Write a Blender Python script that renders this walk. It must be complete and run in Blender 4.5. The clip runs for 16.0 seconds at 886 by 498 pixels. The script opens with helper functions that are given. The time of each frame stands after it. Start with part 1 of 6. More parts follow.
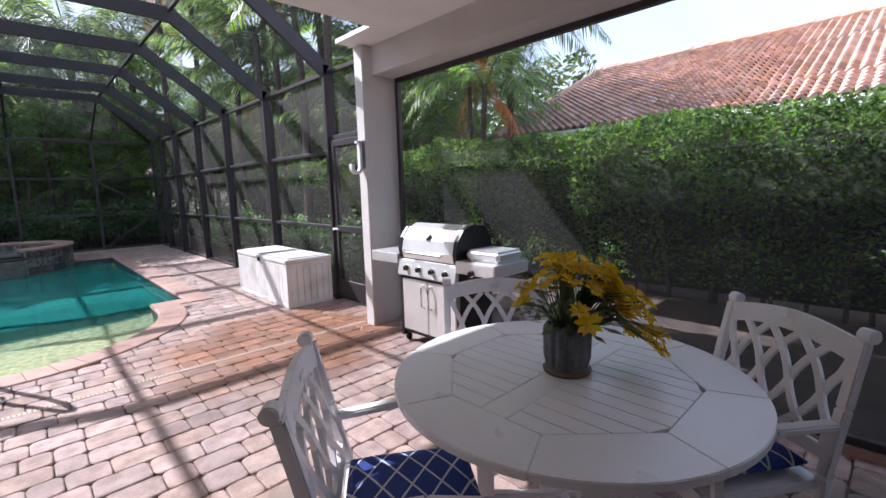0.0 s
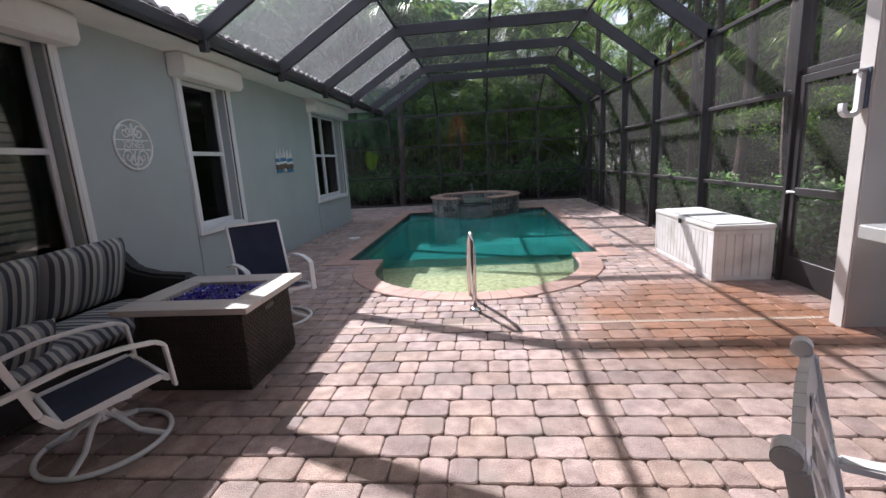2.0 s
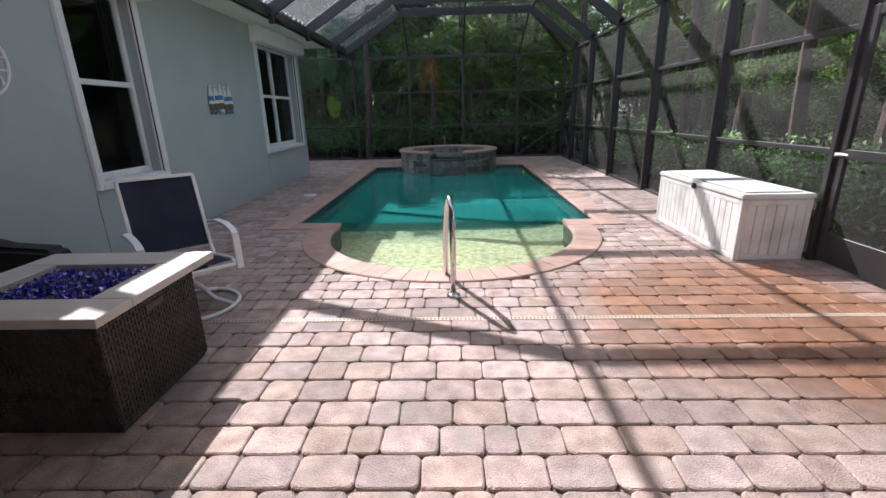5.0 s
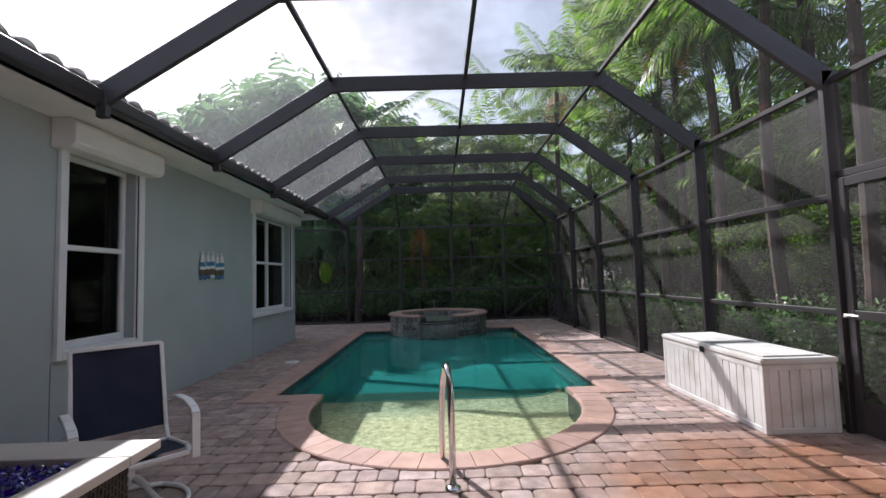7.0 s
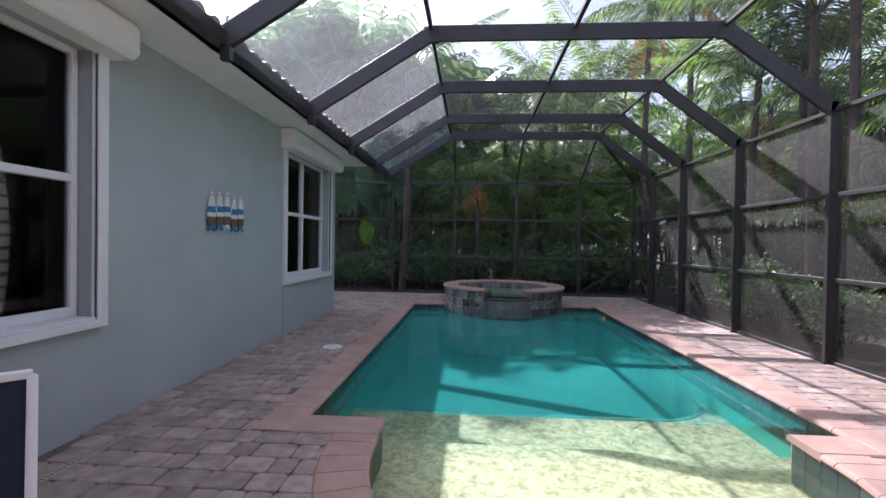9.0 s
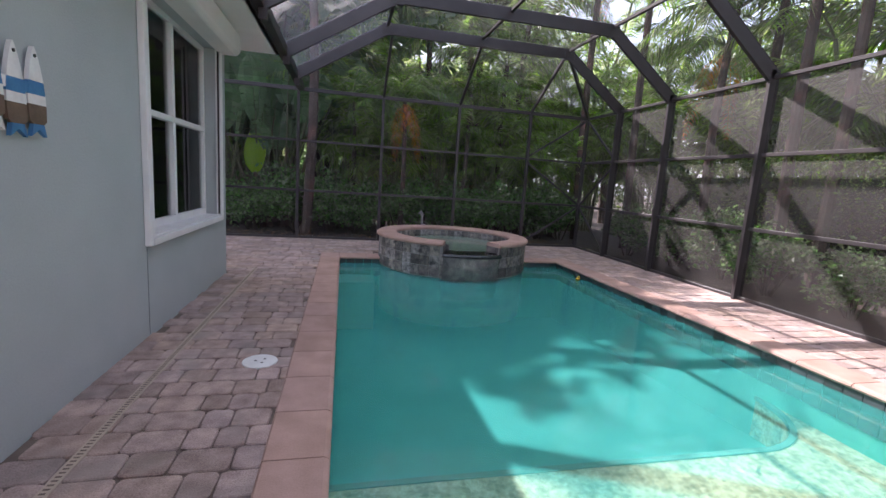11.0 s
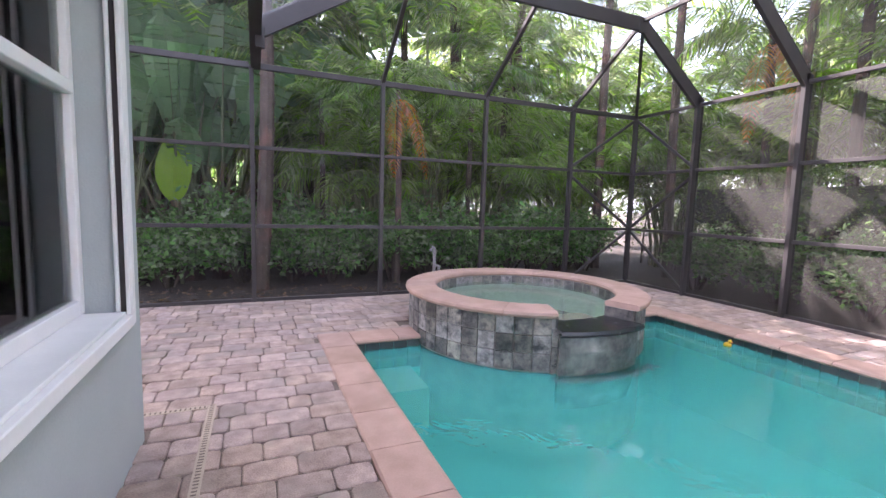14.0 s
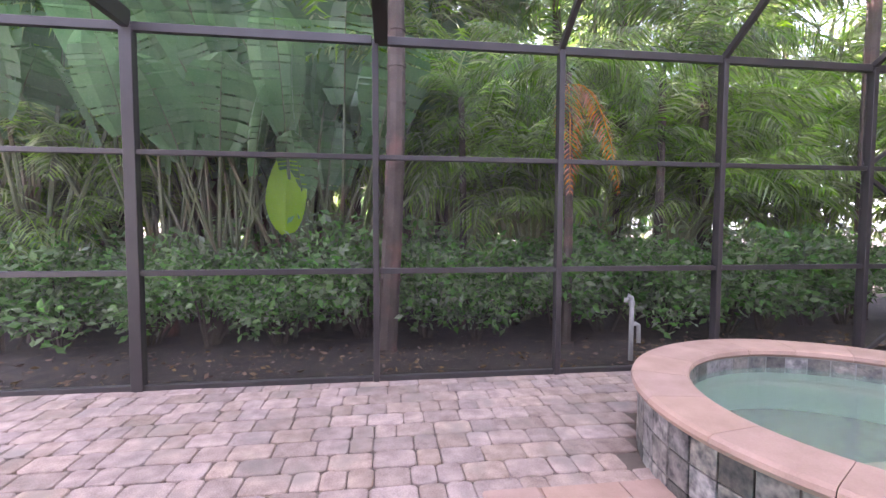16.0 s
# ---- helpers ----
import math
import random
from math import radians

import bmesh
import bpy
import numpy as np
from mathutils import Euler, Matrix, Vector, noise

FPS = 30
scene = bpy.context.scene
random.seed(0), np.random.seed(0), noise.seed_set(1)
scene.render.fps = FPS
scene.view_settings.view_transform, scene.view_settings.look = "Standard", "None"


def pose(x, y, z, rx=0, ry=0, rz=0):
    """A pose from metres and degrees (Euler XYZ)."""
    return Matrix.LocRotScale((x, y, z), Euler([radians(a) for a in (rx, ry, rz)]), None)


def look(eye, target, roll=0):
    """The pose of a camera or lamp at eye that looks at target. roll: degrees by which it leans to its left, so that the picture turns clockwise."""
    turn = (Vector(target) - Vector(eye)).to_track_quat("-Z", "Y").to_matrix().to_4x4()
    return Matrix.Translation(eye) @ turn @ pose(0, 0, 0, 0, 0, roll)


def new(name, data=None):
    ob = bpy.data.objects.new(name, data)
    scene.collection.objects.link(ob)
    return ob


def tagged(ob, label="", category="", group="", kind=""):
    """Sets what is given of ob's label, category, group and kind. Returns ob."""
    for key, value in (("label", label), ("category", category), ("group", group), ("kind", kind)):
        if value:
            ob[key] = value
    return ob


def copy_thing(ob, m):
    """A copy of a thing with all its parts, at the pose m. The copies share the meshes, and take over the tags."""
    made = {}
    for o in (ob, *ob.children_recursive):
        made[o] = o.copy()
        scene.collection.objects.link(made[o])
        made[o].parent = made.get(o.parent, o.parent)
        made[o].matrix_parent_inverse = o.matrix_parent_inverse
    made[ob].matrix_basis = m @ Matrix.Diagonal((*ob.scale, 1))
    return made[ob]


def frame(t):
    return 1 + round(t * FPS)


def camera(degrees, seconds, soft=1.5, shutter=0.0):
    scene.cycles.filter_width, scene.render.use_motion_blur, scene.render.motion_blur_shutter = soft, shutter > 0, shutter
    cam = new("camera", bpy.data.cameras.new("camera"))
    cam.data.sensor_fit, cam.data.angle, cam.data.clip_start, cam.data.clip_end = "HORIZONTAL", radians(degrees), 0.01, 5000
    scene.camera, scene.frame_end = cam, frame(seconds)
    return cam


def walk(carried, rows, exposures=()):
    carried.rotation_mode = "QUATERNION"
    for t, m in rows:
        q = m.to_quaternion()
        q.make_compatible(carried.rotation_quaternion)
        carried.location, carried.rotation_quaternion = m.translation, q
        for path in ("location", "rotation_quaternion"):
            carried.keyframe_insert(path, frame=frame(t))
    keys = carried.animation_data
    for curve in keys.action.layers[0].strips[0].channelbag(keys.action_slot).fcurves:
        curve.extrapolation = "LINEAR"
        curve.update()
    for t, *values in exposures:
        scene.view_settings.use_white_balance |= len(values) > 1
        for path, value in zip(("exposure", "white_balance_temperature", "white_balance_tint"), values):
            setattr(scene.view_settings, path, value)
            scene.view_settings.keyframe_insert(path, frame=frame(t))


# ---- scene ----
cam = camera(90.3, 16.0)
PATH = [
    (0, (0.02, 0.033, 1.543), (1.393, 1.461, 1.266), -1.6),
    (0.5, (0.085, -0.022, 1.547), (1.214, 1.596, 1.222), -2.8),
    (1, (0.1, -0.065, 1.57), (0.724, 1.806, 1.239), -4.3),
    (1.5, (-0.009, 0.004, 1.565), (-0.032, 1.97, 1.2), -2.1),
    (2, (-0.123, 0.329, 1.559), (-0.319, 2.28, 1.166), -3.3),
    (2.5, (-0.238, 0.773, 1.505), (-0.417, 2.691, 0.965), -3.8),
    (3, (-0.329, 1.135, 1.471), (-0.499, 2.984, 0.728), -3.0),
    (3.2, (-0.345, 1.255, 1.456), (-0.474, 3.038, 0.56), -2.9),
    (5.3, (-0.228, 1.391, 1.455), (-0.276, 3.348, 1.049), -1.4),
    (5.5, (-0.23, 1.382, 1.466), (-0.265, 3.367, 1.221), -1.5),
    (6, (-0.223, 1.383, 1.479), (-0.228, 3.383, 1.45), -1.8),
    (6.5, (-0.255, 1.429, 1.48), (-0.246, 3.426, 1.584), -1.9),
    (7, (-0.305, 1.668, 1.441), (-0.293, 3.664, 1.568), -1.6),
    (7.5, (-0.365, 2.11, 1.395), (-0.414, 4.104, 1.528), -0.7),
    (7.8, (-0.53, 2.44, 1.397), (-0.667, 4.43, 1.455), 0.2),
    (8, (-0.633, 2.657, 1.419), (-0.753, 4.652, 1.488), 0.1),
    (8.2, (-0.738, 2.878, 1.427), (-0.902, 4.87, 1.484), 0.2),
    (10.3, (-1.953, 5.586, 1.377), (-1.841, 7.566, 1.113), 3.3),
    (10.5, (-2.091, 5.818, 1.396), (-1.912, 7.786, 1.092), 3.6),
    (11, (-2.429, 6.322, 1.425), (-1.981, 8.247, 1.12), 3.8),
    (11.5, (-2.742, 6.872, 1.388), (-2.004, 8.706, 1.09), 1.8),
    (12, (-2.969, 7.432, 1.378), (-1.952, 9.127, 1.074), 2.3),
    (12.5, (-3.117, 8.035, 1.365), (-2.005, 9.67, 1.067), 2.6),
    (13, (-3.227, 8.66, 1.358), (-2.146, 10.32, 1.082), 2.4),
    (13.5, (-3.282, 9.262, 1.355), (-2.211, 10.936, 1.127), 2.5),
    (14, (-3.347, 9.837, 1.384), (-2.57, 11.669, 1.186), 1.7),
    (14.5, (-3.357, 10.457, 1.357), (-2.621, 12.309, 1.194), 1.8),
    (15, (-3.361, 11.048, 1.394), (-2.746, 12.944, 1.228), 1.0),
    (15.5, (-3.311, 11.585, 1.46), (-2.833, 13.523, 1.328), 0.6),
    (16, (-3.299, 12.164, 1.455), (-3.043, 14.145, 1.347), 0.2),
]
walk(cam, [(t, look(eye, target, roll)) for t, eye, target, roll in PATH],
     exposures=((0, 1.72, 5850, 18), (2.0, 1.62, 6100, 16), (3.0, 1.65, 6200, 16), (5.3, 1.72, 6050, 13), (6.0, 1.42, 6150, 14), (7.0, 1.34, 6150, 15), (8.2, 1.68, 5750, 19), (10.5, 2.28, 6400, 26),
                (12.5, 2.88, 6500, 27), (13.5, 3.3, 6550, 27), (14.5, 3.75, 6600, 31), (16, 3.95, 6650, 34)))

# ---- world and sun ----
SUN = Vector((-0.545, 0.915, 1.0)).normalized()          # towards the sun
world = bpy.data.worlds.new("world")
scene.world = world
world.use_nodes = True
wn = world.node_tree.nodes
sky = wn.new("ShaderNodeTexSky")
sky.sky_type = "NISHITA"
sky.sun_disc = False
sky.sun_elevation = math.asin(SUN.z)
sky.sun_rotation = math.atan2(SUN.x, SUN.y)
sky.dust_density = 3.0
sky.air_density = 1.2
wn["Background"].inputs["Strength"].default_value = 0.15
cloud, veil, haze = wn.new("ShaderNodeTexNoise"), wn.new("ShaderNodeMapRange"), wn.new("ShaderNodeMix")
cloud.inputs["Scale"].default_value, cloud.inputs["Detail"].default_value = 2.6, 7
veil.inputs["From Min"].default_value, veil.inputs["From Max"].default_value = 0.36, 0.62
veil.inputs["To Min"].default_value, veil.inputs["To Max"].default_value = 0.30, 0.85
haze.data_type = "RGBA"
haze.inputs["B"].default_value = (2.6, 2.9, 3.4, 1)
wl = world.node_tree.links
wl.new(wn.new("ShaderNodeTexCoord").outputs["Generated"], cloud.inputs["Vector"])
wl.new(cloud.outputs["Fac"], veil.inputs["Value"])
wl.new(veil.outputs[0], haze.inputs["Factor"])
wl.new(sky.outputs[0], haze.inputs["A"])
wl.new(haze.outputs["Result"], wn["Background"].inputs["Color"])
sun = new("sun", bpy.data.lights.new("sun", "SUN"))
sun.data.energy, sun.data.angle, sun.data.color = 5.0, radians(0.6), (1.0, 0.97, 0.93)
sun.matrix_world = look((0, 0, 30), Vector((0, 0, 30)) - SUN)


# ---- materials ----
def mat(name, c1, c2=None, rough=0.6, metal=0.0, scale=6.0, fine=60.0, bump=0.15, spec=0.5, vary=0.0, stain=None, stain_scale=1.2, coat=0.0, rough_var=0.08, fine_weight=0.45):
    """Two-tone surface: broad patches, fine grain, relief and, by vary, a difference from piece to piece."""
    m = bpy.data.materials.new(name)
    m.use_nodes = True
    n, ln = m.node_tree.nodes, m.node_tree.links
    b = n["Principled BSDF"]
    c2 = c2 or tuple(c * 0.75 for c in c1)
    geo = n.new("ShaderNodeNewGeometry")
    n1, n2 = n.new("ShaderNodeTexNoise"), n.new("ShaderNodeTexNoise")
    n1.inputs["Scale"].default_value, n2.inputs["Scale"].default_value = scale, fine
    n1.inputs["Detail"].default_value, n2.inputs["Detail"].default_value = 5, 4
    ln.new(geo.outputs["Position"], n1.inputs["Vector"])
    ln.new(geo.outputs["Position"], n2.inputs["Vector"])
    add = n.new("ShaderNodeMath")
    add.operation = "MULTIPLY_ADD"
    add.inputs[1].default_value = fine_weight
    ln.new(n2.outputs["Fac"], add.inputs[0])
    ln.new(n1.outputs["Fac"], add.inputs[2])
    ramp = n.new("ShaderNodeMapRange")
    ramp.inputs["From Min"].default_value, ramp.inputs["From Max"].default_value = 0.5 + 0.5 * (fine_weight - 0.45), 0.95 + 0.5 * (fine_weight - 0.45)
    ln.new(add.outputs[0], ramp.inputs["Value"])
    mix = n.new("ShaderNodeMix")
    mix.data_type = "RGBA"
    mix.inputs["A"].default_value, mix.inputs["B"].default_value = (*c1, 1), (*c2, 1)
    ln.new(ramp.outputs[0], mix.inputs["Factor"])
    col = mix.outputs["Result"]
    if stain:
        n3 = n.new("ShaderNodeTexNoise")
        n3.inputs["Scale"].default_value, n3.inputs["Detail"].default_value = stain_scale, 6
        ln.new(geo.outputs["Position"], n3.inputs["Vector"])
        r3 = n.new("ShaderNodeMapRange")
        r3.inputs["From Min"].default_value, r3.inputs["From Max"].default_value = 0.52, 0.72
        ln.new(n3.outputs["Fac"], r3.inputs["Value"])
        m3 = n.new("ShaderNodeMix")
        m3.data_type = "RGBA"
        m3.inputs["B"].default_value = (*stain, 1)
        ln.new(col, m3.inputs["A"])
        ln.new(r3.outputs[0], m3.inputs["Factor"])
        col = m3.outputs["Result"]
    if vary:
        info, hsv, r = n.new("ShaderNodeObjectInfo"), n.new("ShaderNodeHueSaturation"), n.new("ShaderNodeMath")
        r.operation = "ADD"
        ln.new(info.outputs["Random"], r.inputs[0])
        ln.new(geo.outputs["Random Per Island"], r.inputs[1])
        fr = n.new("ShaderNodeMath")
        fr.operation = "FRACT"
        ln.new(r.outputs[0], fr.inputs[0])
        mr, ms, mh = (n.new("ShaderNodeMapRange") for _ in range(3))
        ln.new(fr.outputs[0], mr.inputs["Value"])
        mr.inputs["To Min"].default_value, mr.inputs["To Max"].default_value = 1 - vary, 1 + vary
        w = n.new("ShaderNodeTexWhiteNoise")
        w.noise_dimensions = "1D"
        ln.new(fr.outputs[0], w.inputs["W"])
        ln.new(w.outputs["Value"], ms.inputs["Value"])
        ms.inputs["To Min"].default_value, ms.inputs["To Max"].default_value = 1 - vary * 0.9, 1 + vary * 0.5
        ln.new(w.outputs["Value"], mh.inputs["Value"])
        mh.inputs["To Min"].default_value, mh.inputs["To Max"].default_value = 0.5 - vary * 0.05, 0.5 + vary * 0.05
        ln.new(mr.outputs[0], hsv.inputs["Value"])
        ln.new(ms.outputs[0], hsv.inputs["Saturation"])
        ln.new(mh.outputs[0], hsv.inputs["Hue"])
        ln.new(col, hsv.inputs["Color"])
        col = hsv.outputs["Color"]
    ln.new(col, b.inputs["Base Color"])
    rr = n.new("ShaderNodeMapRange")
    rr.inputs["To Min"].default_value, rr.inputs["To Max"].default_value = max(rough - rough_var, 0.02), min(rough + rough_var, 1)
    ln.new(n1.outputs["Fac"], rr.inputs["Value"])
    ln.new(rr.outputs[0], b.inputs["Roughness"])
    b.inputs["Metallic"].default_value = metal
    b.inputs["Specular IOR Level"].default_value = spec
    b.inputs["Coat Weight"].default_value = coat
    if bump:
        bp = n.new("ShaderNodeBump")
        bp.inputs["Strength"].default_value, bp.inputs["Distance"].default_value = bump, 0.01
        ln.new(add.outputs[0], bp.inputs["Height"])
        ln.new(bp.outputs[0], b.inputs["Normal"])
    return m


def leaf_mat(name, c1, c2, through_light=0.35, rough=0.42, vary=0.35, warm=0.475, glow=2.8):
    """Leaves: glossy skin over a body that lets some light through, each leaf a little different."""
    m = mat(name, c1, c2, rough, 0, 3.0, 40.0, 0.08, 0.4, vary)
    n, ln = m.node_tree.nodes, m.node_tree.links
    b = n["Principled BSDF"]
    t, mx = n.new("ShaderNodeBsdfTranslucent"), n.new("ShaderNodeMixShader")
    hue = n.new("ShaderNodeHueSaturation")
    hue.inputs["Hue"].default_value, hue.inputs["Saturation"].default_value, hue.inputs["Value"].default_value = warm, 1.1, glow
    ln.new(b.inputs["Base Color"].links[0].from_socket, hue.inputs["Color"])
    ln.new(hue.outputs[0], t.inputs["Color"])
    mx.inputs[0].default_value = through_light
    ln.new(b.outputs[0], mx.inputs[1])
    ln.new(t.outputs[0], mx.inputs[2])
    ln.new(mx.outputs[0], n["Material Output"].inputs["Surface"])
    return m


def screen_mat(name, cover, colour, glow):
    """Woven insect screen: threads cover part of the light, the rest passes."""
    m = bpy.data.materials.new(name)
    m.use_nodes = True
    n, ln = m.node_tree.nodes, m.node_tree.links
    b = n["Principled BSDF"]
    b.inputs["Base Color"].default_value, b.inputs["Roughness"].default_value = (*colour, 1), 0.6
    t, mx, noi, mr, geo = n.new("ShaderNodeBsdfTransparent"), n.new("ShaderNodeMixShader"), n.new("ShaderNodeTexNoise"), n.new("ShaderNodeMapRange"), n.new("ShaderNodeNewGeometry")
    noi.inputs["Scale"].default_value, noi.inputs["Detail"].default_value = 0.9, 4
    ln.new(geo.outputs["Position"], noi.inputs["Vector"])
    ln.new(noi.outputs["Fac"], mr.inputs["Value"])
    mr.inputs["From Min"].default_value, mr.inputs["From Max"].default_value = 0.3, 0.7
    mr.inputs["To Min"].default_value, mr.inputs["To Max"].default_value = cover * 0.8, cover * 1.2
    ln.new(mr.outputs[0], mx.inputs[0])
    ln.new(t.outputs[0], mx.inputs[1])
    tl, thread = n.new("ShaderNodeBsdfTranslucent"), n.new("ShaderNodeMixShader")
    tl.inputs["Color"].default_value = tuple(min(c * 2.5, 1) for c in colour) + (1,)
    thread.inputs[0].default_value = glow
    ln.new(b.outputs[0], thread.inputs[1])
    ln.new(tl.outputs[0], thread.inputs[2])
    ln.new(thread.outputs[0], mx.inputs[2])
    ln.new(mx.outputs[0], n["Material Output"].inputs["Surface"])
    return m


def water_mat(name, tint, ripple, strength, milk=(0.05, 0.42, 0.42), cloud=0.0, deepen=None):
    """Clear tinted water: passes light with a tint, mirrors by Fresnel off a rippled surface."""
    m = bpy.data.materials.new(name)
    m.use_nodes = True
    n, ln = m.node_tree.nodes, m.node_tree.links
    n.remove(n["Principled BSDF"])
    t, g, fr, mx, geo = n.new("ShaderNodeBsdfTransparent"), n.new("ShaderNodeBsdfGlossy"), n.new("ShaderNodeFresnel"), n.new("ShaderNodeMixShader"), n.new("ShaderNodeNewGeometry")
    t.inputs["Color"].default_value = (*tint, 1)
    g.inputs["Roughness"].default_value = 0.04
    fr.inputs["IOR"].default_value = 1.33
    dif, body = n.new("ShaderNodeBsdfDiffuse"), n.new("ShaderNodeMixShader")
    dif.inputs["Color"].default_value, body.inputs[0].default_value = (*milk, 1), cloud
    ln.new(t.outputs[0], body.inputs[1])
    ln.new(dif.outputs[0], body.inputs[2])
    if deepen:                                          # milky share graded along y: the tint of deeper water is painted in
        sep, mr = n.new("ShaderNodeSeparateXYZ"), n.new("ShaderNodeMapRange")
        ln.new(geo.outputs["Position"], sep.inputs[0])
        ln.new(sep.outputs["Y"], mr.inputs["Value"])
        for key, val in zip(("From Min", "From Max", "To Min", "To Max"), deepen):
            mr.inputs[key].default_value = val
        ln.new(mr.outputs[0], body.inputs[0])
    noi, bp = n.new("ShaderNodeTexNoise"), n.new("ShaderNodeBump")
    noi.inputs["Scale"].default_value, noi.inputs["Detail"].default_value, noi.inputs["Distortion"].default_value = ripple, 3, 0.8
    ln.new(geo.outputs["Position"], noi.inputs["Vector"])
    bp.inputs["Strength"].default_value, bp.inputs["Distance"].default_value = strength, 0.02
    ln.new(noi.outputs["Fac"], bp.inputs["Height"])
    for s in (g, fr):
        ln.new(bp.outputs[0], s.inputs["Normal"])
    ln.new(fr.outputs[0], mx.inputs[0])
    ln.new(body.outputs[0], mx.inputs[1])
    ln.new(g.outputs[0], mx.inputs[2])
    ln.new(mx.outputs[0], n["Material Output"].inputs["Surface"])
    return m


def glass_mat(name, tint=(0.93, 0.96, 0.95)):
    m = bpy.data.materials.new(name)
    m.use_nodes = True
    n, ln = m.node_tree.nodes, m.node_tree.links
    n.remove(n["Principled BSDF"])
    t, g, fr, mx = n.new("ShaderNodeBsdfTransparent"), n.new("ShaderNodeBsdfGlossy"), n.new("ShaderNodeFresnel"), n.new("ShaderNodeMixShader")
    t.inputs["Color"].default_value = (*tint, 1)
    g.inputs["Roughness"].default_value = 0.02
    fr.inputs["IOR"].default_value = 1.5
    ln.new(fr.outputs[0], mx.inputs[0])
    ln.new(t.outputs[0], mx.inputs[1])
    ln.new(g.outputs[0], mx.inputs[2])
    ln.new(mx.outputs[0], n["Material Output"].inputs["Surface"])
    return m


def stripes(name, cols, axis_scale, rough=0.85):
    """Woven fabric in stripes along the object's own x."""
    m = mat(name, cols[0], cols[0], rough, 0, 8, 300, 0.2)
    n, ln = m.node_tree.nodes, m.node_tree.links
    tc, sep, mul, fr = n.new("ShaderNodeTexCoord"), n.new("ShaderNodeSeparateXYZ"), n.new("ShaderNodeMath"), n.new("ShaderNodeMath")
    mul.operation, fr.operation = "MULTIPLY", "FRACT"
    mul.inputs[1].default_value = axis_scale
    ln.new(tc.outputs["Object"], sep.inputs[0])
    ln.new(sep.outputs["X"], mul.inputs[0])
    ln.new(mul.outputs[0], fr.inputs[0])
    r = n.new("ShaderNodeValToRGB")
    r.color_ramp.interpolation = "CONSTANT"
    for k, c in enumerate(cols):
        e = r.color_ramp.elements[k] if k < 2 else r.color_ramp.elements.new(k / len(cols))
        e.position, e.color = k / len(cols), (*c, 1)
    ln.new(fr.outputs[0], r.inputs[0])
    ln.new(r.outputs[0], n["Principled BSDF"].inputs["Base Color"])
    return m


STUCCO = mat("green_grey_stucco", (0.43, 0.475, 0.475), (0.385, 0.43, 0.43), 0.85, 0, 1.5, 90, 0.45)
STUCCO_CREAM = mat("cream_stucco", (0.66, 0.63, 0.60), (0.60, 0.57, 0.54), 0.85, 0, 2, 90, 0.5)
SOFFIT = mat("white_soffit", (0.84, 0.82, 0.79), (0.78, 0.76, 0.73), 0.7, 0, 3, 80, 0.1)
TRIM = mat("white_trim", (0.82, 0.82, 0.81), (0.76, 0.76, 0.75), 0.45, 0, 5, 60, 0.05)
BRONZE = mat("bronze_aluminium", (0.043, 0.037, 0.038), (0.032, 0.028, 0.029), 0.42, 0.0, 4, 120, 0.05, 0.5)
SCREEN = screen_mat("insect_screen", 0.50, (0.056, 0.051, 0.048), 0.1)
SCREEN_LANAI = screen_mat("lanai_screen", 0.18, (0.17, 0.17, 0.165), 0.25)
SCREEN_BACK = screen_mat("back_screen", 0.16, (0.065, 0.062, 0.062), 0.08)
# left slope: paler, more translucent threads put the sun's haze into the colour
SCREEN_ROOF_HAZE = screen_mat("roof_screen", 0.46, (0.12, 0.12, 0.122), 0.3)
SCREEN_HIP = screen_mat("hip_screen", 0.40, (0.065, 0.065, 0.067), 0.08)
# flat panels: same mesh, thicker cover stands in for the grazing view
SCREEN_TOP = screen_mat("flat_roof_screen", 0.57, (0.065, 0.065, 0.067), 0.08)
PAVER = mat("clay_paver", (0.52, 0.385, 0.335), (0.29, 0.205, 0.18), 0.8, 0, 9, 130, 1.0, 0.35, 0.2, (0.30, 0.245, 0.215), 3.0, fine_weight=0.8)
COPING = mat("coping_paver", (0.47, 0.305, 0.25), (0.36, 0.23, 0.185), 0.75, 0, 5, 120, 0.5, 0.35, 0.08)
SAND = mat("joint_sand", (0.19, 0.145, 0.12), (0.13, 0.10, 0.085), 0.95, 0, 9, 200, 0.5)
MULCH = mat("dark_mulch", (0.042, 0.028, 0.023), (0.018, 0.013, 0.011), 0.95, 0, 4, 60, 1.0, stain=(0.065, 0.043, 0.03), stain_scale=7)
PEBBLE = mat("pebble_shelf", (0.80, 0.69, 0.46), (0.34, 0.32, 0.19), 0.7, 0, 11, 30, 1.0, fine_weight=0.9)
PLASTER = mat("pool_plaster", (0.078, 0.51, 0.437), (0.058, 0.43, 0.377), 0.75, 0, 2.5, 60, 0.3)
SPA_PLASTER = mat("spa_plaster", (0.58, 0.70, 0.58), (0.50, 0.62, 0.50), 0.75, 0, 3, 60, 0.3)
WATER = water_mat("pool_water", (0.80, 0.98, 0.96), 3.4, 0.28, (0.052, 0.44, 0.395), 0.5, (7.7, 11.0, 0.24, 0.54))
SHALLOW = water_mat("shallow_water", (0.90, 0.98, 0.90), 3.6, 0.26, (0.25, 0.50, 0.36), 0.06)
SPA_WATER = water_mat("spa_water", (0.92, 0.99, 0.95), 7.0, 0.12, (0.48, 0.70, 0.57), 0.22)
FALL = water_mat("falling_water", (0.93, 0.97, 0.97), 14.0, 0.35)
